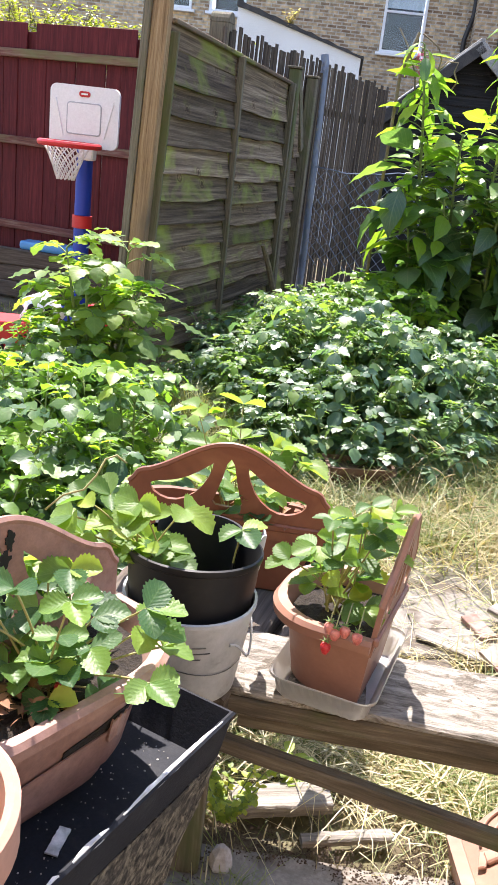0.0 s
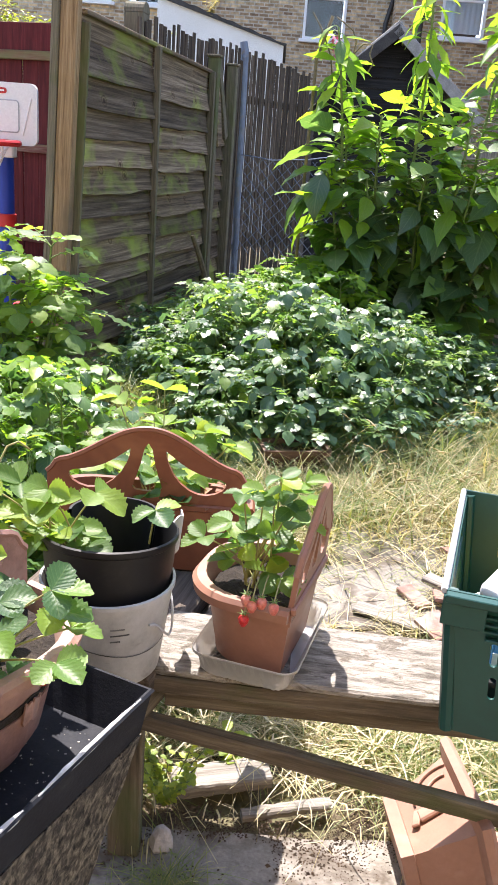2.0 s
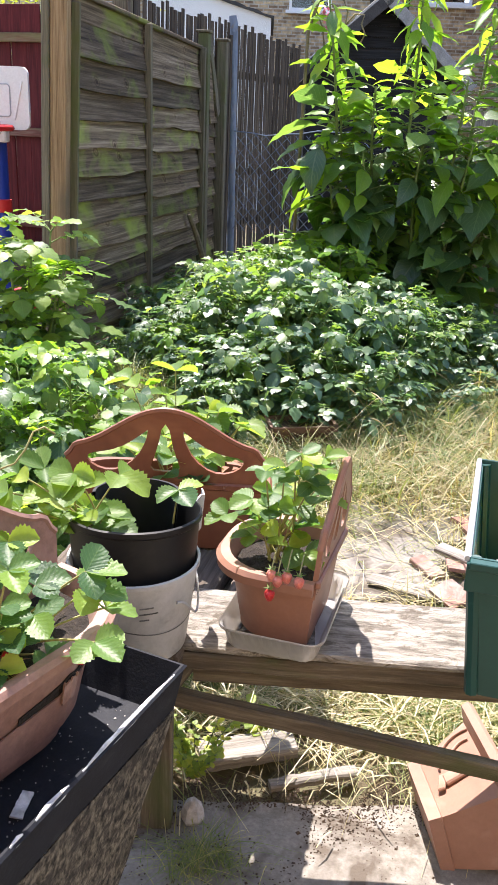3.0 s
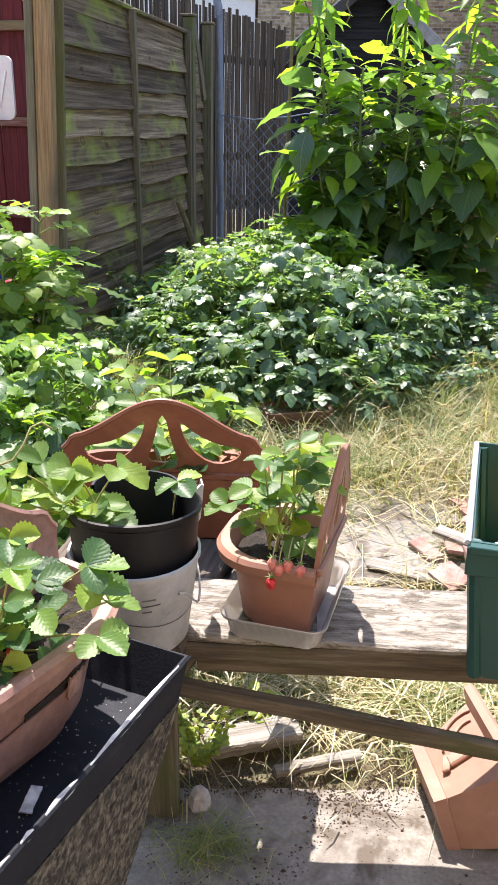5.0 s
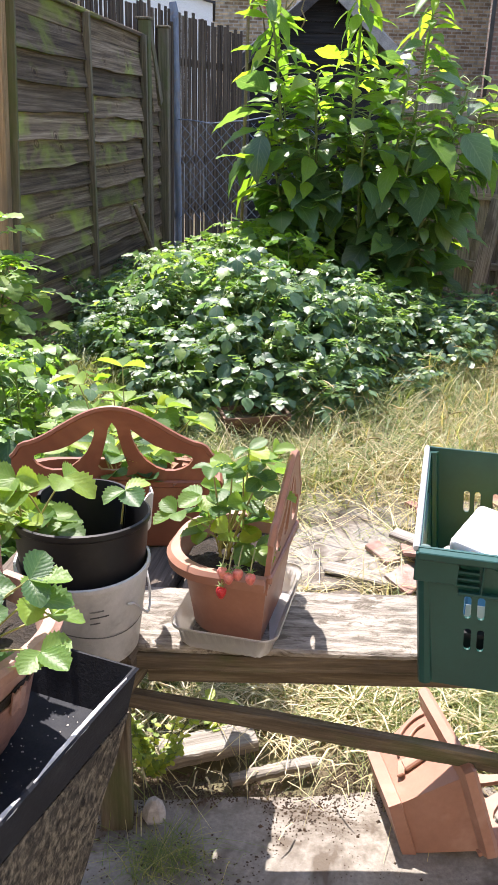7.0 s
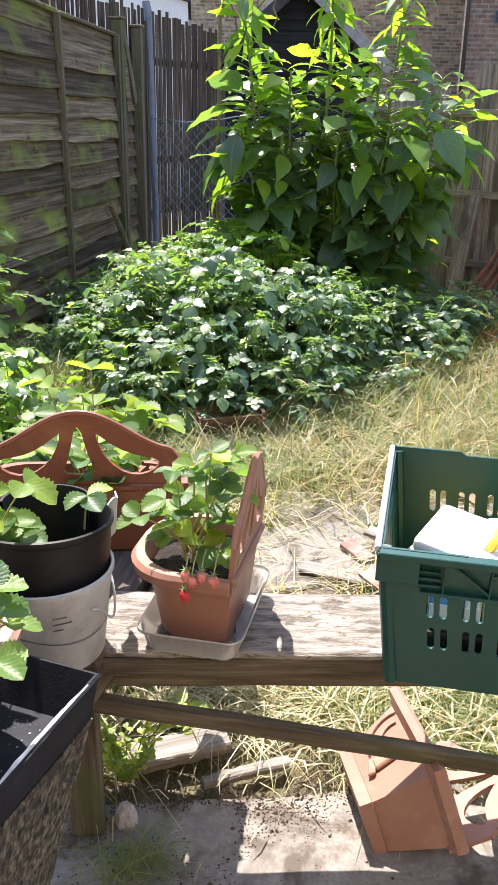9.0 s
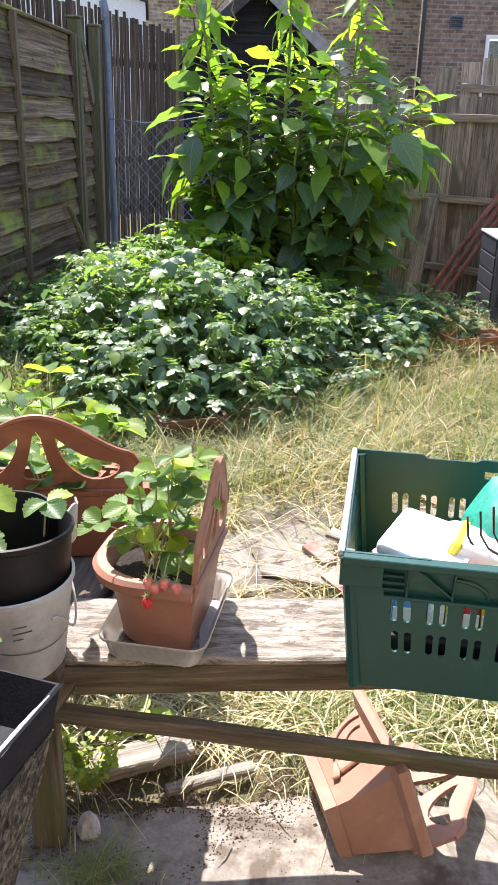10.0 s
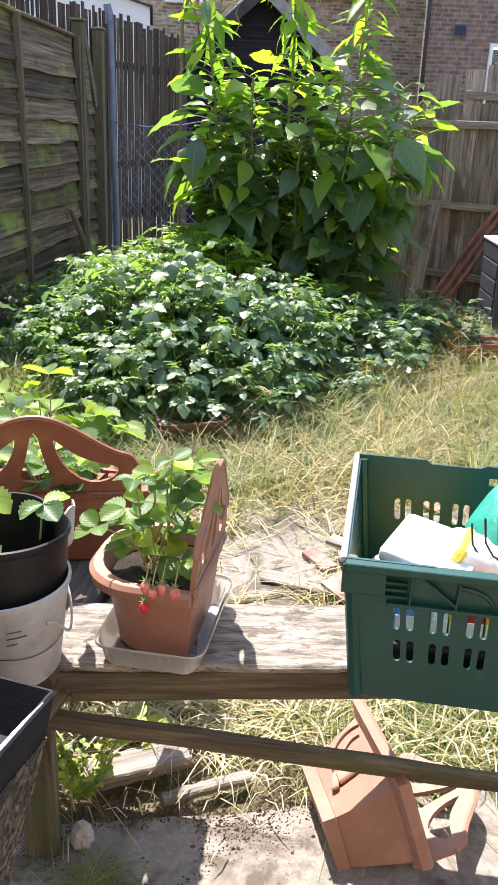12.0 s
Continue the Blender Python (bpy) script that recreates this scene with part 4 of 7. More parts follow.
def arch_planter(label, material, m, w, d, h, arch, soil=True, taper=0.72, badge=False, foot=False, end=0.5, curve_r=0.36, lean=0.0, corner=8):
    pot = thing("planter", label, "planter", m)
    top = d_shape(w, d, corner, curve_r)

    def ring(k, z, grow=0.0):
        return [(x * k + (grow if x > 0 else -grow), (y + d * 0.02) * k - (grow if y < -0.001 else 0) + lean * z, z) for x, y in top]

    g = Geo()
    t = 0.007
    kb = taper
    base = [ring(kb + 0.01, 0.0, 0.005), ring(kb + 0.03, 0.028, 0.005), ring(kb + 0.03, 0.03, 0.0)] if foot else [ring(kb, 0.0), ring(kb, 0.004)]
    rings = base + [ring(kb + (1 - kb) * 0.82, h * 0.82), ring(kb + (1 - kb) * 0.84, h * 0.83, 0.006), ring(0.99, h - 0.03, 0.008), ring(1.0, h - 0.026, 0.017), ring(1.0, h - 0.008, 0.02), ring(1.0, h, 0.014), ring(1.0, h, 0.0),
             ring(0.965, h - 0.02, 0.0), ring(kb * 0.95, 0.012)]
    g.loft(rings, True, False)
    n = len(top)
    g.add([Vector(p) for p in rings[0]], [list(range(n))[::-1]])
    g.add([Vector(p) for p in rings[-1]], [list(range(n))])
    part("body", g, material, pot, smooth="closed")
    # arched back: a hump with sloping shoulders, two comma-shaped openings and a slit between two legs
    def curve(q):
        k = (0.5 + 0.5 * math.cos(math.pi * min(q / 0.9, 1))) ** 0.85
        return (end + (1 - end) * k) * (1 - 0.36 * step(0.88, 1.0, q))

    out = [(-w / 2, -0.04), (w / 2, -0.04)]
    N = 44
    for i in range(N + 1):
        q = 1 - 2 * i / N
        out.append((q * w / 2, arch * curve(abs(q))))
    comma = ((0.176, 0.73), (0.24, 0.665), (0.32, 0.585), (0.42, 0.50), (0.53, 0.44), (0.64, 0.405), (0.73, 0.385), (0.78, 0.35), (0.785, 0.30), (0.75, 0.235), (0.68, 0.18), (0.60, 0.15), (0.51, 0.155), (0.42, 0.20), (0.33, 0.29), (0.26, 0.40), (0.21, 0.53), (0.18, 0.65))
    slit = ((0.0, 0.82), (0.04, 0.74), (0.07, 0.55), (0.11, 0.36), (0.15, 0.21), (0.12, 0.165), (0.0, 0.15))
    holes = [[(sgn * q * w / 2, v * arch) for q, v in comma] for sgn in (-1, 1)]
    holes.append([(q * w / 2, v * arch) for q, v in slit] + [(-q * w / 2, v * arch) for q, v in slit[-2:0:-1]])
    g = Geo().plate(out, holes, 0.010, lambda u, v, q: Vector((u, q - 0.002 + lean * (h + v), h + v)))
    part("back", g, material, pot)
    g = Geo()
    edge = [(u, 0.003 + lean * (h + v), h + v) for u, v in out[2:]]
    g.tube(edge, 0.0072, 6)
    part("edge_bead", g, material, pot, smooth="closed")
    part("lip", Geo().box(w + 0.01, 0.012, 0.018, pose(0, 0.008 + lean * h, h - 0.006), 0.005), material, pot)
    if badge:
        def front(z, off=0.0):
            return -d * (kb + (1 - kb) * z / h) - off

        g = Geo()
        run = math.atan2(front(h * 0.3) - front(h * 0.78), h * 0.48)
        g.box(0.034, 0.012, h * 0.42, at((0.012, front(h * 0.53), h * 0.53)) @ pose(0, 0, 0, math.degrees(run), 0, 0), 0.004)
        g.box(0.05, 0.008, 0.018, at((0.012, front(h * 0.30), h * 0.30)) @ pose(0, 0, 0, math.degrees(run), 18, 0), 0.003)
        for r in (0.045, 0.078):
            g.tube([(-0.03 - r * math.sin(a), front(h * 0.70 - r * math.cos(a) * 0.9), h * 0.70 - r * math.cos(a) * 0.9) for a in [math.pi * 0.6 * i / 10 for i in range(11)]], 0.003, 6)
        part("relief", g, material, pot)
    if soil:
        g = Geo()
        k = 0.94
        rows = 7
        pts = [(x * k, (y + d * 0.03) * k + lean * h) for x, y in top]
        ctr = Vector((0, -d * 0.45 + lean * h, h - 0.03))
        rings = [[ctr + (Vector((x, y, h - 0.035)) - ctr) * (j / rows) + Vector((0, 0, 0.012 * noise.noise((x * 30 * j, y * 30 * j, j)))) for x, y in pts] for j in range(1, rows + 1)]
        g.loft(rings)
        part("compost", g, M_COMPOST, pot, "dark crumbly compost", smooth=True)
    return pot


POT_ARCH = pose(-0.220, 1.83, TOP, 0, 0, 180)
arch_planter("warm terracotta planter with a pierced arched back", M_TERRADARK, POT_ARCH, 0.46, 0.125, 0.17, 0.174)
POT_SMALL = pose(0.124, 1.505, TOP + 0.012, 0, 0, 253)
arch_planter("terracotta plastic planter standing in a clear tray", M_TERRA, POT_SMALL, 0.24, 0.20, 0.162, 0.20, taper=0.79, curve_r=0.45, lean=0.09)
POT_OLD = pose(-0.464, 1.072, 0.575, 0, 0, 57.5)
arch_planter("cracked chalky brown planter with a broken front", M_OLDPOT, POT_OLD, 0.46, 0.178, 0.205, 0.20, curve_r=0.4)
arch_planter("pale orange planter lying on its side on the slabs", M_ORANGE, at((0.415, 1.508, -0.006)) @ turn((0.063, -0.987, 0.12), (0.955, 0.061, 0.28)), 0.34, 0.18, 0.19, 0.17, False, 0.64, True, True, 0.5, 0.07, corner=1)

# torn slit in the front of the old planter: dark opening with a bent shard below it
OLD_PLAN = d_shape(0.46, 0.178, 8, 0.4)


def old_wall(f, z, off):
    """A point on the outside of the old planter: f along its plan, height z, off outwards."""
    k = 0.72 + 0.28 * 0.82 * z / (0.205 * 0.82)
    q = f * (len(OLD_PLAN) - 1)
    i = min(int(q), len(OLD_PLAN) - 2)
    a, b = Vector(OLD_PLAN[i]), Vector(OLD_PLAN[i + 1])
    p = a.lerp(b, q - i)
    n = Vector((b.y - a.y, a.x - b.x)).normalized()
    if n.dot(p - Vector((0, -0.08))) < 0:
        n = -n
    return Vector((p.x * k + n.x * off, (p.y + 0.004) * k + n.y * off, z))


def jagged(f0, f1, low, high, off, seed, tilt=0.0, thick=0.003):
    rr = random.Random(seed)
    n = 16
    bot = [low(i / n) + rr.uniform(-0.004, 0.004) for i in range(n + 1)]
    top = [high(i / n) + rr.uniform(-0.005, 0.005) for i in range(n + 1)]
    rows = []
    for k in range(n + 1):
        f = f0 + (f1 - f0) * k / n
        rows.append([old_wall(f, bot[k], off + tilt), old_wall(f, top[k], off), old_wall(f, top[k], off + thick), old_wall(f, bot[k], off + tilt + thick)])
    return Geo().loft(rows, True, True)


def splash(cx, cz, w, h, seed):
    """An irregular thin patch on the arched back."""
    rr = random.Random(seed)
    ring = []
    for i in range(22):
        a = 2 * math.pi * i / 22
        k = 0.55 + 0.45 * rr.random()
        ring.append((cx + w * k * math.cos(a), cz + h * k * math.sin(a)))
    return Geo().plate(ring, [], 0.0012, lambda u, v, q: Vector((u, -0.0026 - q, v)))


stain = thing("tar_stain", "flaked black tar stain on the planter back", "stain", POT_OLD)
for cx, cz, w, h, seed in ((0.016, 0.375, 0.010, 0.020, 1), (0.008, 0.345, 0.012, 0.018, 2), (0.004, 0.312, 0.007, 0.012, 3), (0.008, 0.288, 0.005, 0.009, 4)):
    part("patch", splash(cx, cz, w, h, seed), M_BLACK, stain)
split = thing("torn_slit", "dark jagged split in the side of the old planter", "crack", POT_OLD)
part("opening", jagged(0.22, 0.50, lambda q: 0.085 + 0.05 * (1 - q), lambda q: 0.107 + 0.08 * (1 - q) + 0.012 * math.sin(q * 9), 0.0012, 1, 0.0, 0.002), M_COMPOST, split)
part("shard", jagged(0.27, 0.62, lambda q: 0.03 + 0.02 * (1 - q), lambda q: 0.085 + 0.045 * (1 - q), 0.004, 2, 0.006), M_OLDPOT, split)
part("shard", jagged(0.40, 0.47, lambda q: 0.09, lambda q: 0.125, 0.006, 4, 0.004), M_OLDPOT, split)

# clear tray under the small planter
tray = thing("tray", "cloudy ribbed clear plastic food tray", "tray", at((0.064, 1.518, TOP)) @ pose(0, 0, 0, 0, 0, -16))
g = Geo()


def rrect(w, d, r, z, wav=0.0, n=6):
    pts = []
    for cx, cy, a0 in ((w / 2 - r, d / 2 - r, 0), (-w / 2 + r, d / 2 - r, 90), (-w / 2 + r, -d / 2 + r, 180), (w / 2 - r, -d / 2 + r, 270)):
        for i in range(n + 1):
            a = radians(a0 + 90 * i / n)
            pts.append(Vector((cx + r * math.cos(a), cy + r * math.sin(a), z)))
    if wav:
        dense = []
        for i in range(len(pts)):
            a, b = pts[i], pts[(i + 1) % len(pts)]
            k = max(1, int((b - a).length / 0.011))
            for j in range(k):
                dense.append(a.lerp(b, j / k))
        pts = [p * (1 + (wav if i % 2 else -wav)) for i, p in enumerate(dense)]
        pts = [Vector((p.x, p.y, z)) for p in pts]
    return pts


def dense_rrect(w, d, r, z, wav):
    base = rrect(w, d, r, 0)
    out = []
    ref = rrect(0.2, 0.28, 0.025, 0)
    for i in range(len(ref)):
        k = max(1, int((ref[(i + 1) % len(ref)] - ref[i]).length / 0.010))
        for j in range(k):
            out.append(base[i].lerp(base[(i + 1) % len(base)], j / k))
    return [Vector((p.x * (1 + (wav if i % 2 else -wav)), p.y * (1 + (wav if i % 2 else -wav)), z)) for i, p in enumerate(out)]


g.loft([dense_rrect(0.208, 0.30, 0.03, 0.058, 0), dense_rrect(0.21, 0.302, 0.03, 0.053, 0), dense_rrect(0.196, 0.286, 0.028, 0.052, 0), dense_rrect(0.178, 0.266, 0.025, 0.014, 0.02), dense_rrect(0.162, 0.25, 0.02, 0.001, 0.006)], True)
bottom = dense_rrect(0.162, 0.25, 0.02, 0.001, 0.006)
g.add(bottom, [list(range(len(bottom)))])
part("shell", g, M_TRAY, tray, smooth=True)

# ---- pail and black pot nested in it ----
PAIL = pose(-0.236, 1.438, TOP)
pail = thing("pail", "scuffed white paint pail with faded print", "bucket", PAIL)
part("shell", Geo().lathe([(0.0, 0.002), (0.097, 0.0), (0.100, 0.004), (0.122, 0.176), (0.126, 0.177), (0.126, 0.185), (0.121, 0.186), (0.119, 0.176), (0.096, 0.008), (0, 0.008)], 48), M_WHITEPAIL, pail, smooth="closed")
g = Geo()
g.tube([(0.123 * math.cos(a), 0.123 * math.sin(a), 0.135 - 0.055 * math.sin((a + 0.75) / 1.25 * math.pi) ** 2) for a in [-0.75 + 1.25 * i / 12 for i in range(13)]], 0.0025, 6)
part("handle", g, M_GREYLID, pail)
for k in range(3):
    w = (0.022, 0.03, 0.016)[k]
    g = Geo()
    zz = 0.135 - 0.013 * k
    rr = 0.0985 + 0.022 * zz / 0.155 + 0.0008
    g.loft([[(rr * math.cos(a), rr * math.sin(a), z2) for a in [-1.35 + 0.5 * w / 0.05 * i / 6 for i in range(7)]] for z2 in (zz, zz + 0.003)], False)
    part("print_bar", g, M_INK, pail)
g = Geo()
rr = 0.1115
g.loft([[(rr * math.cos(a), rr * math.sin(a), z2 + 0.012 * math.sin(a * 2)) for a in [-2.2 + 2.2 * i / 16 for i in range(17)]] for z2 in (0.083, 0.0855)], False)
part("print_bar", g, M_INK, pail)
blackpot = thing("flower_pot", "tall black plastic pot nested in the white pail", "plant pot", pose(-0.238, 1.442, TOP + 0.022, -5, 0, 0))
part("shell", Geo().lathe([(0, 0.001), (0.088, 0.0), (0.112, 0.12), (0.1145, 0.134), (0.121, 0.19), (0.123, 0.232), (0.127, 0.235), (0.1285, 0.24), (0.128, 0.246), (0.124, 0.248), (0.119, 0.235), (0.104, 0.12), (0.088, 0.045), (0.0, 0.045)], 56), M_BLACK, blackpot, smooth="closed")
part("compost", Geo().lathe([(0.0, 0.012), (0.06, 0.008), (0.085, 0.0), (0.099, -0.012)], 32, pose(-0.008, 0, 0.125, 0, 26, 0)), M_COMPOST, blackpot, "dark compost sloping to one side", smooth=True)
g = Geo()
arc = [radians(-8 + 196 * i / 24) for i in range(25)]
g.loft([[(r * math.cos(a), 0.03 + r * math.sin(a), zz) for a in arc] for r, zz in ((0.062, 0.07), (0.081, 0.262), (0.0845, 0.265), (0.0845, 0.272), (0.079, 0.272), (0.059, 0.07))], False)
part("inner_pot", g, M_BLACK, blackpot, "half of a smaller black pot inside", smooth="closed")
g = Geo()
arc = [radians(-38 + 62 * i / 12) for i in range(13)]
g.loft([[(r * math.cos(a), r * math.sin(a), z0 + (0.008 * math.sin(i * 0.5) if z0 else 0.0)) for i, a in enumerate(arc)] for r, z0 in ((0.064, 0.0), (0.070, 0.075), (0.0735, 0.075), (0.0675, 0.0))], False)
single("pot_shard", g, M_WHITEPAIL, "curved pale piece of a broken pot behind the black pot", "pot shard", pose(-0.186, 1.58, TOP + 0.18), smooth="closed")

# ---- rough trough with a black liner ----
TR = at((-0.134, 1.19, 0)) @ pose(0, 0, 0, 0, 0, 65.5)
trough = thing("trough", "rough cement trough with a dusty black plastic liner", "trough", TR)
RIM = 0.645
LEN, WID = 0.72, 0.40


def rect(x0, x1, y0, y1, z):
    return [(x1, y0, z), (x1, y1, z), (x0, y1, z), (x0, y0, z)]


g = Geo()
n = 20
rings = []
for k in range(9):
    ins = 0.055 * (1 - k / 8)
    ring = []
    for (xa, ya), (xb, yb) in (((-LEN, 0), (0, 0)), ((0, 0), (0, WID)), ((0, WID), (-LEN, WID)), ((-LEN, WID), (-LEN, 0))):
        for i in range(n):
            x, y = xa + (xb - xa) * i / n, ya + (yb - ya) * i / n
            cx, cy = -LEN / 2, WID / 2
            x = cx + (x - cx) * (1 - 4.2 * ins / LEN)
            y = cy + (y - cy) * (1 - 2 * ins / WID)
            low = 0.20 + 0.016 * noise.noise((x * 9, y * 9, 3.0))
            z = low + (RIM - 0.088 - low) * k / 8
            j = 0.006 * noise.noise((x * 22, y * 22, z * 22))
            ring.append((x + j, y - j, z + j))
    rings.append(ring)
g.loft(rings, True, True)
part("body", g, M_ROUGHCAST, trough, smooth="closed")
g = Geo()
o = 0.012
g.loft([rect(-LEN - 0.0, 0.0, 0.0, WID, RIM - 0.085), rect(-LEN - o, o, -o, WID + o, RIM - 0.008), rect(-LEN - o - 0.004, o + 0.004, -o - 0.004, WID + o + 0.004, RIM - 0.004), rect(-LEN - o, o, -o, WID + o, RIM),
        rect(-LEN - o + 0.004, o - 0.004, -o + 0.004, WID + o - 0.004, RIM), rect(-LEN - 0.004, 0.004, -0.004, WID + 0.004, RIM - 0.008), rect(-LEN + 0.03, -0.03, 0.03, WID - 0.03, RIM - 0.075), rect(-LEN + 0.2, -0.2, 0.1, WID - 0.1, RIM - 0.077)], True)
g.add([Vector(p) for p in rect(-LEN + 0.2, -0.2, 0.1, WID - 0.1, RIM - 0.077)], [[0, 1, 2, 3]])
part("liner", g, M_LINER, trough, "black plastic liner with worn white edges", smooth="closed")
# worn white line along the rim, broken here and there
for x0, x1 in ((-0.70, -0.56), (-0.53, -0.44), (-0.42, -0.395), (-0.37, -0.30), (-0.27, -0.02)):
    n = max(4, int((x1 - x0) / 0.012))
    rows = []
    for i in range(n + 1):
        x = x0 + (x1 - x0) * i / n
        k = min(1.0, 3.0 * min(i, n - i) / n + 0.15)
        w0 = (0.006 + 0.005 * noise.noise((x * 40, 1, 0))) * k
        w1 = (0.004 + 0.008 * noise.noise((x * 30, 5, 0))) * k
        rows.append([(x, -0.0125 - 0.0015, RIM - 0.003 - max(w1, 0)), (x, -0.0125, RIM + 0.0008), (x, -0.0125 + max(w0, 0.001), RIM + 0.001), (x, -0.0125 + max(w0, 0.001), RIM - 0.001)])
    part("paint_flake", Geo().loft(rows, True, True), M_FLAKE, trough)
part("paint_flake", plank_geo(0.05, 0.018, 0.0015, 0.002, 10, 0.0004, 3), M_FLAKE, trough).matrix_local = pose(-0.30, 0.07, RIM - 0.07, 4, 0, 20)
rr = random.Random(9)
g = Geo()
for k in range(420):
    x, y = -rr.uniform(0.05, LEN - 0.05), rr.uniform(0.05, WID - 0.05)
    q = rr.uniform(0.0005, 0.0016)
    g.box(q * 2, q * 1.5, q, pose(x, y, RIM - 0.075, 0, 0, rr.uniform(0, 90)), 0.0003)
tagged(part("crumbs", g, M_STONE, trough), kind="stuff")
block = single("concrete_block", Geo().box(0.36, 0.24, 0.20, pose(-0.38, 0.21, 0.0), 0.01), M_SLAB, "plain concrete block under the trough", "block", TR @ pose(0, 0, 0.1))

# pale pot beside the trough, mostly out of sight
g = Geo()
g.lathe([(0.0, 0.0), (0.10, 0.0), (0.135, 0.22), (0.138, 0.225), (0.15, 0.228), (0.15, 0.275), (0.143, 0.28), (0.134, 0.275), (0.13, 0.23), (0.0, 0.23)], 48)
single("flower_pot", g, M_TERRAPALE, "faded pink round pot with a thick rim", "plant pot", pose(-0.444, 0.678, 0.572), smooth="closed")

# ---- crate ----
CR = pose(0.395, 1.322, TOP + 0.001, 0, 0, -15.5)
crate = thing("crate", "dark green slotted plastic crate", "crate", CR)
CH = 0.287
B = (0.0, 0.58, -0.012, 0.385)
T = (-0.03, 0.61, -0.055, 0.42)


def lerp_rect(v):
    return [B[i] + (T[i] - B[i]) * v for i in range(4)]


def slot(cx, z0, z1, w):
    pts = []
    r = w / 2
    for i in range(7):
        a = math.pi * i / 6
        pts.append((cx + r * math.cos(a), z1 - r + r * math.sin(a)))
    for i in range(7):
        a = math.pi + math.pi * i / 6
        pts.append((cx + r * math.cos(a), z0 + r + r * math.sin(a)))
    return pts


def crate_wall(side):
    W = 0.58 if side in ("front", "back") else 0.39

    def place(u, v, q):
        x0, x1, y0, y1 = lerp_rect(v / CH)
        k = u / W
        q -= 0.005
        if side == "front":
            return Vector((x0 + (x1 - x0) * k, y0 - q, v))
        if side == "back":
            return Vector((x0 + (x1 - x0) * k, y1 + q, v))
        if side == "left":
            return Vector((x0 - q, y0 + (y1 - y0) * k, v))
        return Vector((x1 + q, y0 + (y1 - y0) * k, v))

    holes = []
    n = 7 if W > 0.5 else 4
    for i in range(n):
        for d in (0, 0.0215):
            cx = 0.076 + 0.0575 * i + d
            if cx < W - 0.05:
                holes.append(slot(cx, 0.158, 0.206, 0.012))
                holes.append(slot(cx + 0.002, 0.088, 0.136, 0.012))
    if W > 0.5:
        holes.append([(0.25, 0.252), (0.25, 0.268), (0.33, 0.268), (0.33, 0.252)])
    else:
        holes.append([(0.11, 0.245), (0.11, 0.275), (0.28, 0.275), (0.28, 0.245)])
    out = [(0, 0), (W, 0), (W, CH), (W * 0.62, CH), (W * 0.60, CH + 0.006), (W * 0.42, CH + 0.006), (W * 0.40, CH), (W * 0.24, CH), (W * 0.225, CH + 0.008), (0, CH + 0.008)] if W > 0.5 else [(0, 0), (W, 0), (W, CH), (0, CH)]
    return Geo().plate(out, holes, 0.006, place), place


for side in ("front", "back", "left", "right"):
    geo, place = crate_wall(side)
    wall = part("wall_panel", geo, M_CRATE, crate)
    W = 0.58 if side in ("front", "back") else 0.39
    if side == "front":
        # stiffening ledge and ribs of the hand-hold band
        def rib_bar(u0, v0, u1, v1, wd, q=0.016):
            g = Geo()
            a, b = place(u0, v0, 0), place(u1, v1, 0)
            d = (b - a)
            m = at((a + b) / 2 + Vector((0, -q / 2 - 0.001, 0))) @ turn(d, (0, -1, 0))
            return g.box(d.length, wd, q, m, 0.0015)

        part("ledge", rib_bar(0.0, 0.287, W, 0.287, 0.014, 0.024), M_CRATE, wall)
        part("ledge", rib_bar(0.06, 0.216, W - 0.06, 0.216, 0.006, 0.018), M_CRATE, wall)
        for u in (0.095, 0.165, 0.24, 0.30, 0.36, 0.43, 0.5):
            part("rib", rib_bar(u, 0.216, u + 0.004, 0.285, 0.004), M_CRATE, wall)
        part("rib", rib_bar(0.108, 0.28, 0.165, 0.225, 0.004), M_CRATE, wall)
        for z in (0.232, 0.246, 0.26):
            part("rib", rib_bar(0.055, z, 0.092, z, 0.004), M_CRATE, wall)
        pts = [place(0.17 + 0.05 * math.sin(i / 8 * 1.57), 0.225 + 0.035 * (1 - (1 - math.cos(i / 8 * 1.57))), 0) + Vector((0, -0.008, 0)) for i in range(9)]
        part("rib", Geo().tube(pts, 0.0035, 5), M_CRATE, wall)
        part("corner_block", rib_bar(-0.006, 0.262, 0.06, 0.262, 0.052, 0.02), M_CRATE, wall)
for x in (-0.012, 0.592):
    for y in (-0.033, 0.402):
        g = Geo()
        sx, sy = (1 if x > 0.3 else -1), (1 if y > 0.2 else -1)
        g.tube([(x - sx * 0.018, y - sy * 0.020, 0.004), (x + sx * 0.010, y + sy * 0.010, CH)], 0.013, 8)
        part("corner_post", g, M_CRATE, crate, smooth="closed")
part("base", Geo().box(0.58, 0.395, 0.008, pose(0.29, 0.187, 0.004), 0.002), M_CRATE, crate)
g = Geo()
g.tube([(-0.034, -0.056, CH + 0.004), (-0.034, 0.421, CH + 0.004)], 0.0058, 8)
part("side_bar", g, M_GREYLID, crate, "pale worn metal side bar", smooth="closed")

# what lies in the crate
g = Geo()


def soft_box(w, d, h, r, m):
    g = Geo()
    rings = []
    for z, ins in ((0, r * 0.6), (r * 0.3, r * 0.15), (r, 0), (h - r, 0), (h - r * 0.3, r * 0.15), (h, r * 0.6)):
        rings.append([m @ Vector((p.x, p.y, z)) for p in rrect(w - ins, d - ins, r, 0)])
    return g.loft(rings, True, True)


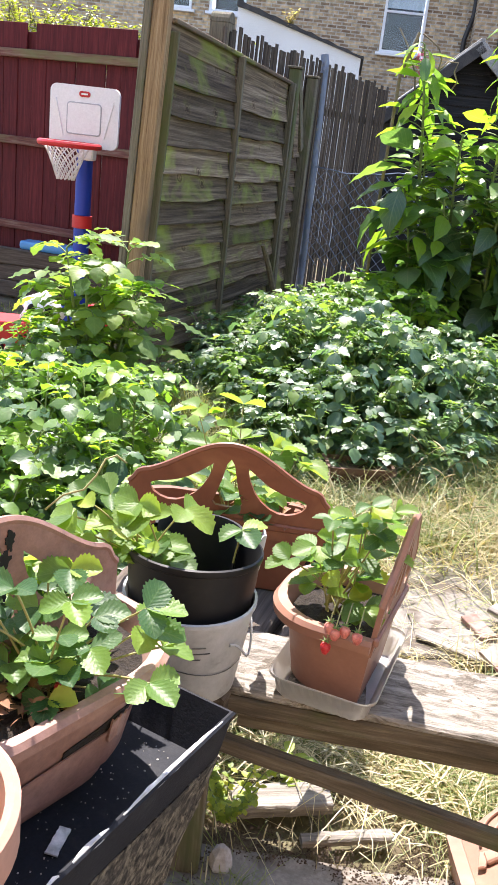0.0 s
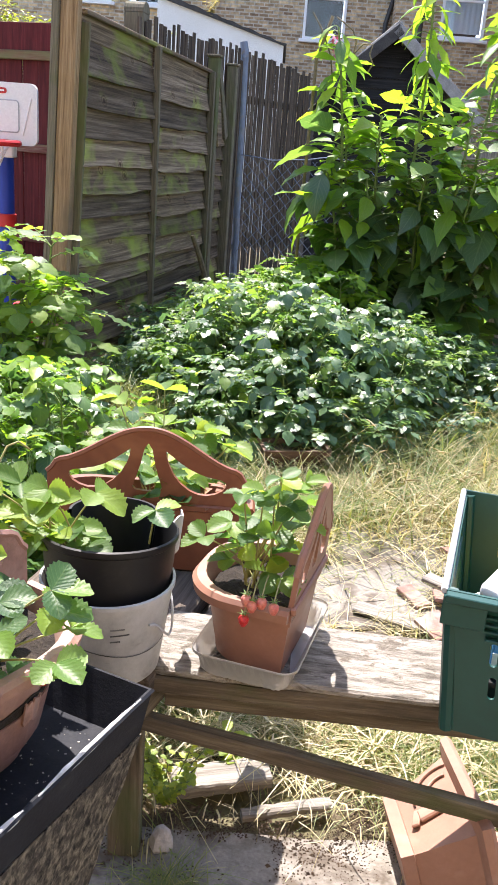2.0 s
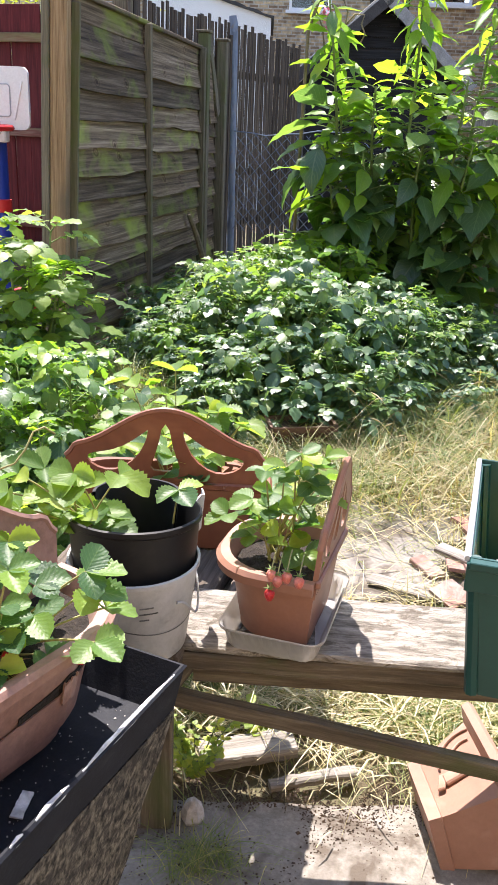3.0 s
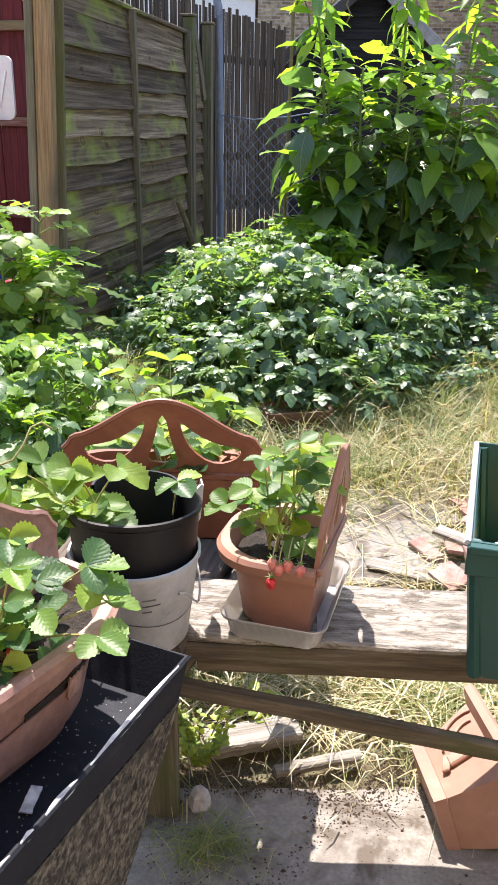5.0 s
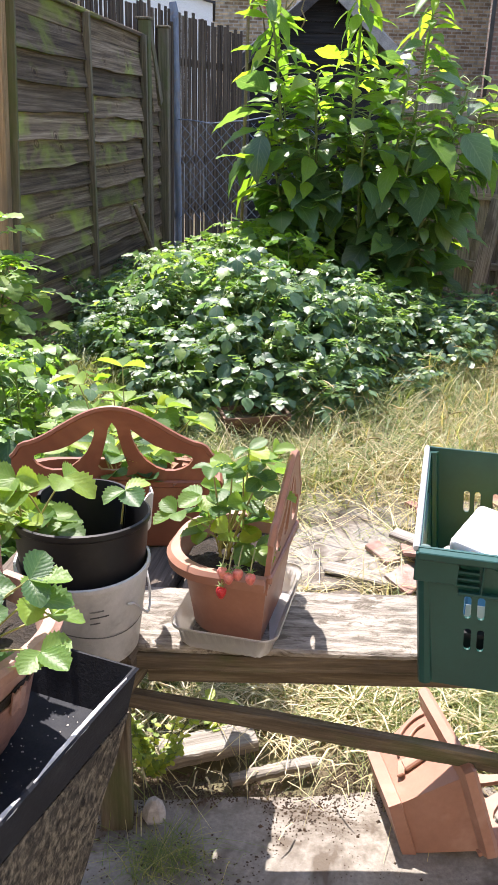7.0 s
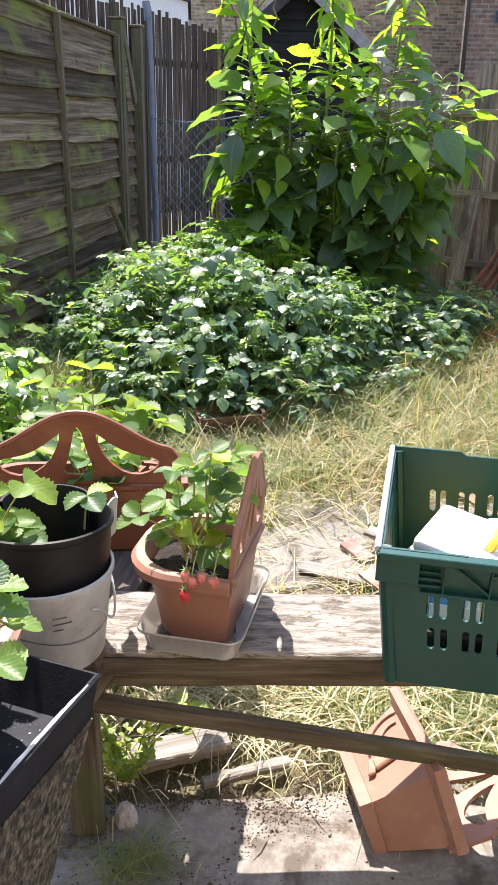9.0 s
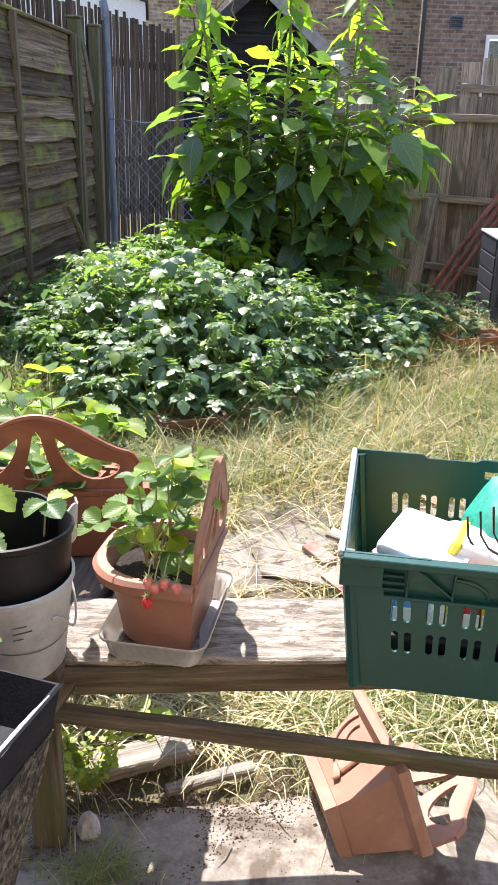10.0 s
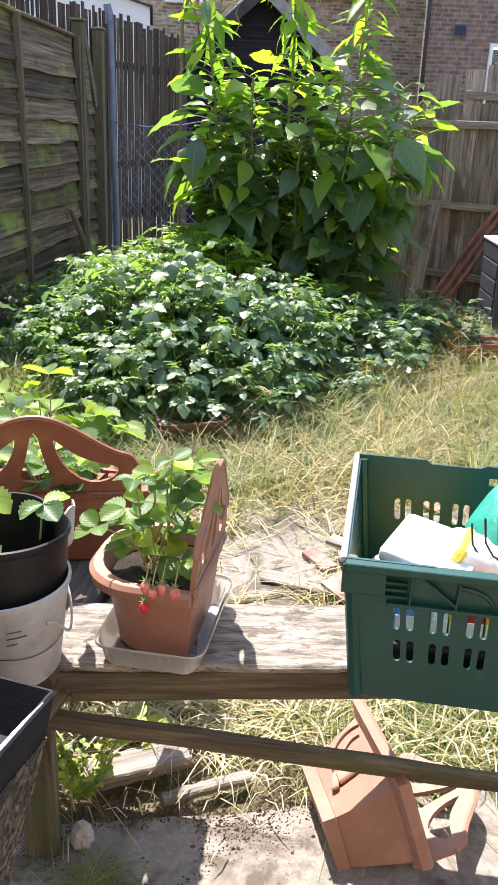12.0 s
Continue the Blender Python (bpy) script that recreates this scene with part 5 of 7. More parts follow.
tub = thing("tub", "white plastic tub with lemon yellow sides", "tub", CR @ pose(0.12, 0.165, 0.066, 8, 6, -22))
part("lid", soft_box(0.166, 0.146, 0.026, 0.011, pose(0, 0, 0.148)), M_WHITE, tub, smooth="closed")
part("body", soft_box(0.162, 0.144, 0.163, 0.015, pose(0, 0, -0.012)), M_YELLOW, tub, "lemon yellow body", smooth="closed")
tub2 = thing("bottle", "white and yellow plastic bottle lying on its side", "bottle", CR @ pose(0.225, 0.135, 0.155, 0, 12, -14))
part("body", soft_box(0.20, 0.10, 0.085, 0.025, pose(0, 0, 0)), M_WHITE, tub2, smooth="closed")
part("band", Geo().box(0.02, 0.108, 0.093, pose(-0.07, 0, 0.0425, 0, 12, 0), 0.006), M_YELLOW, tub2, "yellow band")
part("base", soft_box(0.19, 0.112, 0.03, 0.012, pose(0.005, -0.004, -0.006)), M_YELLOW, tub2, "yellow base", smooth="closed")
for x, y, w, h, m, lab in ((0.093, 0.06, 0.062, 0.117, M_SKYBLUE, "small sky blue and white carton in the crate"), (0.141, 0.06, 0.03, 0.117, M_WHITE, "small white carton in the crate"), (0.172, 0.06, 0.028, 0.117, M_YELLOW, "small yellow and white carton in the crate"),
                           (0.203, 0.06, 0.03, 0.115, M_TOYRED, "small red and white carton in the crate"), (0.235, 0.06, 0.028, 0.115, M_YELLOW, "small yellow and white carton in the crate")):
    carton = thing("carton", lab, "carton", CR @ pose(x, y, 0.096, 0, 0, uni(-3, 3)), "goods in the crate")
    part("box", Geo().box(w, 0.05, h, pose(0, 0, h / 2), 0.004), m, carton)
    part("panel", Geo().box(w * 0.94, 0.003, 0.046, pose(0, -0.0268, 0.026), 0.001), M_WHITE, carton, "white lower panel")
single("storage_box", soft_box(0.34, 0.12, 0.085, 0.01, Matrix()), M_BLACK, "black plastic box under the cartons", "box", CR @ pose(0.2, 0.075, 0.009), smooth="closed")
single("stone", soft_box(0.05, 0.09, 0.13, 0.02, Matrix()), M_STONE, "grey plastic lump beside the tub", "lump", CR @ pose(0.04, 0.23, 0.009), smooth="closed")
g = Geo()
nu, nv = 22, 16
pts = []
for j in range(nv + 1):
    th = math.pi * j / nv
    row = []
    for i in range(nu):
        ph = 2 * math.pi * i / nu
        r = 1 + 0.16 * noise.noise((math.cos(ph) * 2.2, math.sin(ph) * 2.2, th * 2)) + 0.07 * noise.noise((math.cos(ph) * 6, math.sin(ph) * 6, th * 5))
        row.append((0.135 * r * math.sin(th) * math.cos(ph), 0.12 * r * math.sin(th) * math.sin(ph), 0.14 + 0.14 * r * math.cos(th)))
    pts.append(row)
g.loft(pts)
bag = single("plastic_bag", g, M_BAG, "bright green crumpled woven bag in the crate", "bag", CR @ pose(0.325, 0.255, 0.045), smooth=True)
g = Geo()
pts = [[(x * 0.62 + 0.05, y * 0.55 + 0.12, z * 0.62 + 0.21) for x, y, z in row] for row in pts]
g.loft(pts)
single("plastic_bag", g, M_BAG, "bright green bag top hanging over the crate edge", "bag", CR @ pose(0.37, 0.30, 0.13), smooth=True)
rack = thing("wire_rack", "dark bent wire rack leaning on the bag", "rack", CR @ pose(0.185, 0.125, 0.235, 0, 0, 0))
for i in range(6):
    x = 0.022 * i
    g = Geo().tube([(x, 0.0, 0.06 + 0.012 * i), (x + 0.006, -0.004, 0.02 + 0.006 * i), (x + 0.02, -0.02, 0.005 + 0.004 * i), (x + 0.12, -0.06, -0.03 + 0.004 * i)], 0.0022, 6)
    part("wire", g, M_WIRE, rack)

# ---- loose things on the ground ----
single("scrap_board", plank_geo(0.24, 0.085, 0.036, 0.005, 14, 0.004, 21), M_SCRAP, "short dry offcut board lying in straw", "board", pose(0.0, 1.715, 0.032, 0, -3, 13))
single("scrap_board", plank_geo(0.22, 0.035, 0.02, 0.006, 14, 0.004, 22), M_SCRAP, "split strip of dry board in the straw", "board", pose(0.16, 1.645, 0.018, 0, 0, 13))
single("scrap_board", plank_geo(0.55, 0.07, 0.022, 0.008, 14, 0.004, 23), M_SCRAP, "bleached strip of board lying on the slabs", "board", pose(0.66, 2.50, 0.03, 0, 0, -24))
single("scrap_board", plank_geo(0.5, 0.06, 0.02, 0.008, 14, 0.004, 24), M_SCRAP, "bleached strip of board lying across debris", "board", pose(0.86, 2.62, 0.06, 0, 3, -40))
single("scrap_board", plank_geo(0.5, 0.12, 0.02, 0.006, 14, 0.004, 25), M_SLEEPER, "dark strip of board beside broken tiles", "board", pose(0.92, 2.44, 0.03, 0, 0, -30))


def lump(r, seed, flat=0.6):
    g = Geo()
    rows = []
    for j in range(9):
        th = math.pi * j / 8
        row = []
        for i in range(12):
            ph = 2 * math.pi * i / 12
            q = r * (1 + 0.45 * noise.noise((math.cos(ph) * 1.6 + seed, math.sin(ph) * 1.6, th * 1.3)))
            row.append((q * math.sin(th) * math.cos(ph), q * math.sin(th) * math.sin(ph), q * flat * math.cos(th)))
        rows.append(row)
    return g.loft(rows)


g = Geo()
chip = [(0.036, 0.0), (0.022, 0.024), (-0.008, 0.03), (-0.034, 0.012), (-0.03, -0.016), (0.004, -0.03), (0.028, -0.02)]
g.loft([[(x * k + dx, y * k * 1.25 + dy, zz) for x, y in chip] for k, dx, dy, zz in ((0.85, 0, 0, -0.02), (1.0, 0, 0, 0.012), (0.72, 0.006, 0.006, 0.04), (0.25, 0.012, 0.012, 0.056))], True, True)
single("stone", g, M_STONE, "pale grey stone chip beside a weed", "stone", pose(-0.119, 1.51, 0.016, 8, -10, 25) @ Matrix.Scale(0.78, 4))
rr = random.Random(31)
for k in range(16):
    g = plank_geo(rr.uniform(0.07, 0.17), rr.uniform(0.05, 0.11), 0.015, 0.008, 6, 0.003, 60 + k)
    single("broken_tile", g, M_RUBBLE, "broken red roof tile lying among dry grass", "tile", pose(0.72 + rr.uniform(-0.12, 0.5), 2.75 + rr.uniform(-0.28, 0.42), 0.03 + 0.012 * (k % 3), rr.uniform(-12, 12), rr.uniform(-12, 12), rr.uniform(0, 180)), "broken tiles")
g = Geo()
rr = random.Random(77)
for k in range(11000):
    x, y = rr.uniform(-0.35, 0.8), (rr.gauss(1.58, 0.055) if k % 3 else rr.uniform(1.22, 1.62))
    if noise.noise((x * 9, y * 9, 3)) < rr.uniform(-0.3, 0.3) or (-0.13 < x < 0.12 and 1.65 < y < 1.78):
        continue
    q = rr.uniform(0.0007, 0.0024) * (2.2 if k % 40 == 0 else 1)
    m = pose(x, y, max(ground_z(x, y), 0.013), 0, 0, rr.uniform(0, 90))
    g.add([m @ Vector(p) for p in ((-q, -q * 0.8, 0), (q, -q, 0), (q * 0.8, q, 0), (-q, q * 0.9, 0), (rr.uniform(-0.4, 0.4) * q, rr.uniform(-0.4, 0.4) * q, q * 1.3))], [[0, 1, 4], [1, 2, 4], [2, 3, 4], [3, 0, 4]])
single("soil_crumbs", g, M_SOIL, "dark soil crumbs scattered over the slabs", "soil", kind="stuff")

# ---- far corner by the pale fence ----
single("leaning_board", plank_geo(0.86, 0.135, 0.025, 0.004, 10, 0.003, 71), M_PALE, "bleached board leaning against the fence", "board", at((2.24, 6.98, 0.47)) @ turn((0.17, 0.22, 0.85), (-0.75, -0.65, 0.2)))
for k in range(3):
    single("leaning_pole", Geo().tube([(2.17 + 0.055 * k, 6.72 - 0.05 * k, 0.04), (2.55 + 0.055 * k, 6.72 - 0.03 * k, 0.64), (2.95 + 0.055 * k, 6.72 - 0.02 * k, 1.26 - 0.03 * k)], 0.02, 8), M_RUST, "reddish brown pole leaning by the fence", "pole", group="leaning poles")
bin_ = thing("compost_bin", "slate blue plastic storage bin with a pale lid", "bin", pose(2.765, 6.15, 0, 0, 0, -8))
part("body", Geo().loft([[(x, y, z) for x, y in ((0.26 * k, -0.26 * k), (0.26 * k, 0.26 * k), (-0.26 * k, 0.26 * k), (-0.26 * k, -0.26 * k))] for k, z in ((0.94, 0.0), (1.0, 0.2), (0.98, 0.205), (1.0, 0.7))], True, True), M_NAVY, bin_)
for k in range(4):
    part("panel", Geo().box(0.44, 0.012, 0.108, pose(0, -0.26, 0.275 + 0.122 * k), 0.004), M_NAVY, bin_)
    part("panel", Geo().box(0.012, 0.44, 0.108, pose(-0.26, 0, 0.275 + 0.122 * k), 0.004), M_NAVY, bin_)
part("lid", Geo().box(0.545, 0.545, 0.022, pose(0, 0, 0.712), 0.008), M_GREYLID, bin_, "pale grey lid")


def simple_trough(label, m, w, d, h, material):
    pot = thing("planter", label, "planter", m)
    t = 0.012
    g = Geo()
    g.loft([[Vector((p.x, p.y, z)) for p in rrect(a, b, 0.02, 0)] for a, b, z in ((w * 0.82, d * 0.78, 0), (w * 0.97, d * 0.96, h - 0.03), (w + 0.015, d + 0.015, h - 0.028), (w + 0.015, d + 0.015, h), (w - 0.02, d - 0.02, h), (w * 0.8, d * 0.75, 0.02))], True, True)
    part("body", g, material, pot, smooth="closed")
    part("compost", Geo().box(w * 0.93, d * 0.9, 0.02, pose(0, 0, h - 0.035), 0.002), M_SOIL, pot)
    return pot


simple_trough("red-brown plastic trough planter with a straggly plant", pose(2.12, 5.28, 0, 0, 0, 14), 0.42, 0.2, 0.19, M_TERRADARK)
simple_trough("brown plastic trough under the potato foliage", pose(0.21, 3.93, -0.01, 0, 0, 12), 0.32, 0.18, 0.15, M_BROWNPLASTIC)
simple_trough("black plastic trough behind the arched planter", pose(-0.22, 2.35, 0.0, 0, 0, 5), 0.55, 0.25, 0.42, M_BLACK)

# ---- toys and timber beyond the fence ----
hoop = thing("basketball_hoop", "toy basketball hoop with white backboard and blue pole", "toy hoop", at((-2.02, 6.65, 0)) @ pose(0, 0, 0, 0, 0, -2))
g = Geo()


def rr2(w, h, r, n=6):
    return [(p.x, p.y) for p in rrect(w, h, r, 0, 0, n)]


part("backboard", Geo().plate([(x, z + 1.585) for x, z in rr2(0.53, 0.43, 0.05)], [], 0.035, lambda u, v, q: Vector((u, 0.03 - q, v))), M_WHITE, hoop)
bb = hoop.children[0]
part("raised_panel", Geo().plate([(x, z + 1.57) for x, z in rr2(0.25, 0.21, 0.02)], [], 0.008, lambda u, v, q: Vector((u, -0.005 - q, v))), M_WHITE, bb)
g = Geo()
sq = rr2(0.256, 0.216, 0.022)
g.tube([(x, -0.008, z + 1.57) for x, z in sq + sq[:1]], 0.006, 5, False)
part("outline", g, M_GREYLID, bb, "grey outline")
part("badge", Geo().plate([(x, z + 1.742) for x, z in rr2(0.085, 0.04, 0.018)], [], 0.006, lambda u, v, q: Vector((u, -0.005 - q, v))), M_TOYRED, bb, "small red badge")
part("badge_bar", Geo().box(0.05, 0.003, 0.012, pose(0, -0.0125, 1.742), 0.001), M_WHITE, bb)
for s in (-1, 1):
    g = Geo().box(0.012, 0.01, 0.27, pose(s * 0.19, -0.008, 1.57, 0, s * 14, 0), 0.003)
    part("moulding", g, M_WHITE, bb)
g = Geo()
ctr = Vector((-0.02, -0.24, 1.385))
g.tube([ctr + Vector((0.215 * math.cos(a), 0.2 * math.sin(a), 0)) for a in [2 * math.pi * i / 28 for i in range(29)]], 0.022, 8)
g.box(0.16, 0.1, 0.045, pose(-0.05, -0.05, 1.385), 0.01)
part("rim", g, M_TOYRED, hoop, "red plastic rim", smooth="closed")
part("bracket", Geo().box(0.11, 0.1, 0.1, pose(0.04, 0.0, 1.33), 0.01), M_WHITE, hoop)
g = Geo()
for k in range(14):
    for sgn in (1, -1):
        pts = []
        for i in range(7):
            a = 2 * math.pi * (k + sgn * i * 0.5) / 14
            q = 1 - 0.62 * (i / 6) ** 0.8
            pts.append(ctr + Vector((-0.02 + 0.165 * q * math.cos(a), 0.15 * q * math.sin(a), -0.02 - 0.038 * i)))
        g.tube(pts, 0.005, 4, False)
part("net", g, M_NET, hoop, "white knotted net")
part("pole", Geo().lathe([(0.0, 0.0), (0.062, 0.0), (0.062, 0.78), (0.062, 1.38), (0.0, 1.38)], 20, pose(0.0, 0.06, 0)), M_TOYBLUE, hoop, "blue plastic pole", smooth="closed")
part("collar", Geo().lathe([(0.06, 0.77), (0.077, 0.775), (0.077, 0.865), (0.06, 0.87)], 20, pose(0.0, 0.06, 0)), M_TOYRED, hoop, "red collar", smooth="closed")
part("base", soft_box(0.6, 0.5, 0.14, 0.05, pose(0.02, 0.1, 0)), M_TOYBLUE, hoop, smooth="closed")

bed = thing("timber_bed", "raised bed of grey-brown sleepers", "raised bed", pose(-2.75, 7.55, 0, 0, 0, -8))
for k in range(3):
    put(part("sleeper", plank_geo(1.9, 0.09, 0.14, 0.004, 16, 0.008, 80 + k), M_SLEEPER, bed), pose(0, 0.006 * (k % 2), 0.07 + 0.143 * k, 0, 0, 0))
single("toy_slide", soft_box(0.55, 0.2, 0.07, 0.03, Matrix()), M_SKYBLUE, "sky blue plastic toy lying on the raised bed", "toy", pose(-2.55, 7.62, 0.43, 0, 0, -8), smooth="closed")
car = thing("ride_on_toy", "red and white plastic ride-on toy", "toy", pose(-1.96, 5.5, 0.0, 0, 0, 12))
part("head", lump(0.15, 8, 0.68), M_WHITE, car, "rounded white shell", smooth=True).matrix_local = pose(0.06, 0, 0.345)
for x in (0.0, 0.11):
    part("spot", Geo().lathe([(0.0, 0.012), (0.026, 0.008), (0.034, 0.0)], 14, at((x, -0.142, 0.36)) @ pose(0, 0, 0, 98, 0, 0) @ Matrix.Diagonal((0.8, 1.35, 1, 1))), M_BLACK, car, "dark oval spot")
part("body", soft_box(0.42, 0.3, 0.17, 0.05, pose(-0.16, 0, 0.1)), M_TOYRED, car, smooth="closed")
part("side", soft_box(0.2, 0.12, 0.22, 0.04, pose(0.42, 0.05, 0.18)), M_TOYRED, car, smooth="closed")
for x in (-0.25, 0.12):
    part("wheel", Geo().lathe([(0.0, -0.03), (0.08, -0.03), (0.085, 0), (0.08, 0.03), (0.0, 0.03)], 18, at((x, -0.15, 0.085)) @ pose(0, 0, 0, 90, 0, 0)), M_BLACK, car, smooth="closed")

# ---- plants ----
def leaf_frame(p, d, up=(0, 0, 1), roll=0.0):
    return at(p) @ turn(d, up) @ pose(0, 0, 0, roll, 0, 0)


def bend(p, d, length, sag, n=6):
    """Points of a stalk from p along d that sags under its own weight."""
    pts = []
    d = Vector(d).normalized()
    p = Vector(p)
    for i in range(n + 1):
        pts.append(p.copy())
        p = p + d * (length / n)
        d = (d + Vector((0, 0, -sag / n))).normalized()
    return pts, d


def potato_leaf(leaves, stems, p, d, size, rr):
    """A compound leaf: pairs of leaflets along a rib and one at the tip."""
    length = size * rr.uniform(1.8, 2.3)
    pts, end = bend(p, d, length, rr.uniform(0.6, 1.7), 5)
    stems.tube(pts, [0.0035, 0.003, 0.003, 0.0025, 0.002, 0.002], 3, False)
    face = Vector((end.x, end.y, 0)) * 0.55
    for i, k in ((2, 0.62), (3, 0.85), (4, 1.0)):
        dd = (pts[i + 1] - pts[i - 1]).normalized()
        side = dd.cross(Vector((0, 0, 1)))
        if side.length < 0.1:
            side = Vector((1, 0, 0))
        side.normalize()
        for s in (-1, 1):
            out = (side * s + dd * 0.45 + Vector((0, 0, rr.uniform(-0.25, 0.2)))).normalized()
            q = size * k * rr.uniform(0.8, 1.1)
            leaves.leaf(leaf_frame(pts[i], out, (face.x + rr.uniform(-0.3, 0.3), face.y + rr.uniform(-0.3, 0.3), 1), rr.uniform(-24, 24)), q, q * rr.uniform(0.6, 0.74), 6, 0.38, 0.08, rr.uniform(-0.3, 0.45), rr.uniform(0.0, 0.9), 0.0, 0.06)
    q = size * rr.uniform(1.1, 1.35)
    leaves.leaf(leaf_frame(pts[5], end, (face.x + rr.uniform(-0.2, 0.2), face.y + rr.uniform(-0.2, 0.2), 1), rr.uniform(-15, 15)), q, q * 0.7, 7, 0.4, 0.08, rr.uniform(-0.25, 0.3), rr.uniform(0.1, 0.8), 0.0, 0.05)


def potato_plant(name, label, height, spread, stems_n, per_stem, size, seed, leafmat):
    rr = random.Random(seed)
    leaves, stems, young = Geo(), Geo(), Geo()
    for s in range(stems_n):
        a = 2 * math.pi * (s + rr.uniform(-0.3, 0.3)) / stems_n
        lean = rr.uniform(0.15, 0.75) * spread / 0.35
        d = Vector((math.cos(a) * lean, math.sin(a) * lean, 1)).normalized()
        ln = height * rr.uniform(0.75, 1.1)
        pts, end = bend((0.03 * math.cos(a), 0.03 * math.sin(a), 0), d, ln, rr.uniform(-0.1, 0.5), 8)
        stems.tube(pts, [0.009, 0.009, 0.008, 0.008, 0.007, 0.006, 0.005, 0.004, 0.003], 5, False)
        for k in range(per_stem):
            f = 0.10 + 0.90 * (k + rr.random() * 0.6) / per_stem
            i = min(int(f * 8), 7)
            p = pts[i].lerp(pts[i + 1], f * 8 - i)
            b = a + k * 2.4 + rr.uniform(-0.5, 0.5)
            up = 0.35 + 0.6 * f
            potato_leaf(young if rr.random() < 0.13 else leaves, stems, p, (math.cos(b), math.sin(b), up), size * (1.1 - 0.3 * f) * rr.uniform(0.85, 1.15), rr)
        for k in range(5):
            b = a + rr.uniform(-1.0, 1.0)
            q = pts[1 + k % 3]
            potato_leaf(leaves, stems, q, (math.cos(b), math.sin(b), rr.uniform(-0.1, 0.4)), size * 1.05, rr)
        for k in range(3):
            b = rr.uniform(0, 6.28)
            potato_leaf(young if rr.random() < 0.7 else leaves, stems, pts[8], (math.cos(b) * 0.7, math.sin(b) * 0.7, 1), size * 0.7, rr)
    plant = thing(name, label, "plant")
    part("foliage", leaves, leafmat, plant, smooth=True)
    part("young_foliage", young, L_POTATOLIGHT if leafmat == L_POTATO else L_TALLTOP, plant, "light green young leaves", smooth=True)
    part("stem", stems, M_STEM, plant, smooth=True)
    return plant


potatoes = [potato_plant("potato_plant", "bushy green potato plant in the vegetable bed", 0.53, 0.34, 5, 9, 0.088, 10 + k, L_POTATO) for k in range(5)]


def bed_front(x):
    """Where the bed begins: nearest behind the arched planter, further off to both sides."""
    return 3.88 + (max(-0.06 - x, 0) * 1.15 + max(x + 0.06, 0) * 0.5)


def canopy(x, y):
    """Size of a plant: a mound that falls off to both sides and to the front."""
    xs_ = (-0.9, -0.6, -0.4, -0.15, 0.1, 0.4, 0.65, 0.9, 1.2, 2.0)
    hs_ = (0.3 if y < 5.7 else 0.55, 0.46 if y < 5.7 else 0.68, 0.72 if y < 5.7 else 0.78, 0.93, 0.92, 0.95, 0.9, 0.68, 0.66, 0.72)
    return float(np.interp(x, xs_, hs_)) * (1 - 0.18 * (y - 5.2)) * (0.52 + 0.48 * step(0.0, 0.85, y - bed_front(x)))


BED = []
rr = random.Random(4)
for j in range(15):
    for i in range(13):
        x = -1.05 + 0.25 * i + (0.12 if j % 2 else 0) + rr.uniform(-0.07, 0.07)
        y = 3.84 + 0.25 * j + rr.uniform(-0.08, 0.08)
        fence_x = -1.115 + (y - 5.17) * 0.19 + 0.22
        if y < bed_front(x) or x < fence_x or x > 2.05 or (x > 1.6 and y < 5.4) or y > 7.4 or (x > 1.5 and y > 6.2) or (x > 0.3 and y > 5.95) or x > 1.62 + (7.95 - y) - 0.25:
            continue
        BED.append((x, y))
for k, (x, y) in enumerate(BED):
    s = rr.uniform(0.78, 1.28) * canopy(x, y)
    m = pose(x, y, ground_z(x, y) - 0.01, 0, 0, rr.uniform(0, 360))
    src = potatoes[k % 5]
    ob = src if k < 5 else copy_thing(src, m)
    if k < 5:
        ob.matrix_basis = m
    w = s * 0.6 + 0.4
    ob.scale = (w, w, s)
    tagged(ob, group="potato bed")

lefts = [potato_plant("potato_plant", "tall leafy light green potato plant beside the pots", 0.60, 0.28, 5, 8, 0.108, 30 + k, L_CLUMP) for k in range(3)]
LEFT = [(-0.72, 3.15, 0.9), (-1.05, 2.95, 0.86), (-0.62, 2.75, 0.72), (-1.30, 3.2, 0.76), (-0.95, 3.45, 0.8), (-1.12, 2.55, 0.72), (-1.55, 3.2, 0.6), (-0.8, 2.4, 0.62), (-1.5, 2.75, 0.72), (-1.42, 3.7, 0.8), (-1.75, 3.9, 0.75), (-1.2, 3.75, 0.85), (-0.62, 4.7, 0.45), (-0.42, 4.5, 0.6), (-0.85, 4.8, 0.4), (0.02, 4.55, 0.62), (-0.15, 5.3, 0.74)]
bushy = potato_plant("potato_plant", "tall bright green bushy plant in front of the fence post", 0.76, 0.13, 10, 11, 0.088, 39, L_LIME)
bushy.matrix_basis = pose(-1.17, 4.2, 0.08)
bushy.scale = (1.5, 1.5, 1.06)
bright = potato_plant("potato_plant", "low yellow-green leafy plant at the foot of the tall plant", 0.62, 0.3, 6, 7, 0.11, 61, L_TALLTOP)
bright.matrix_basis = pose(0.18, 5.98, ground_z(0.18, 5.98) - 0.01)
for x, y, turn_z in ((0.38, 6.0, 70), (0.53, 5.95, 200)):
    tagged(copy_thing(bright, pose(x, y, ground_z(x, y) - 0.01, 0, 0, turn_z)), group="bright plants")
tagged(bright, group="bright plants")
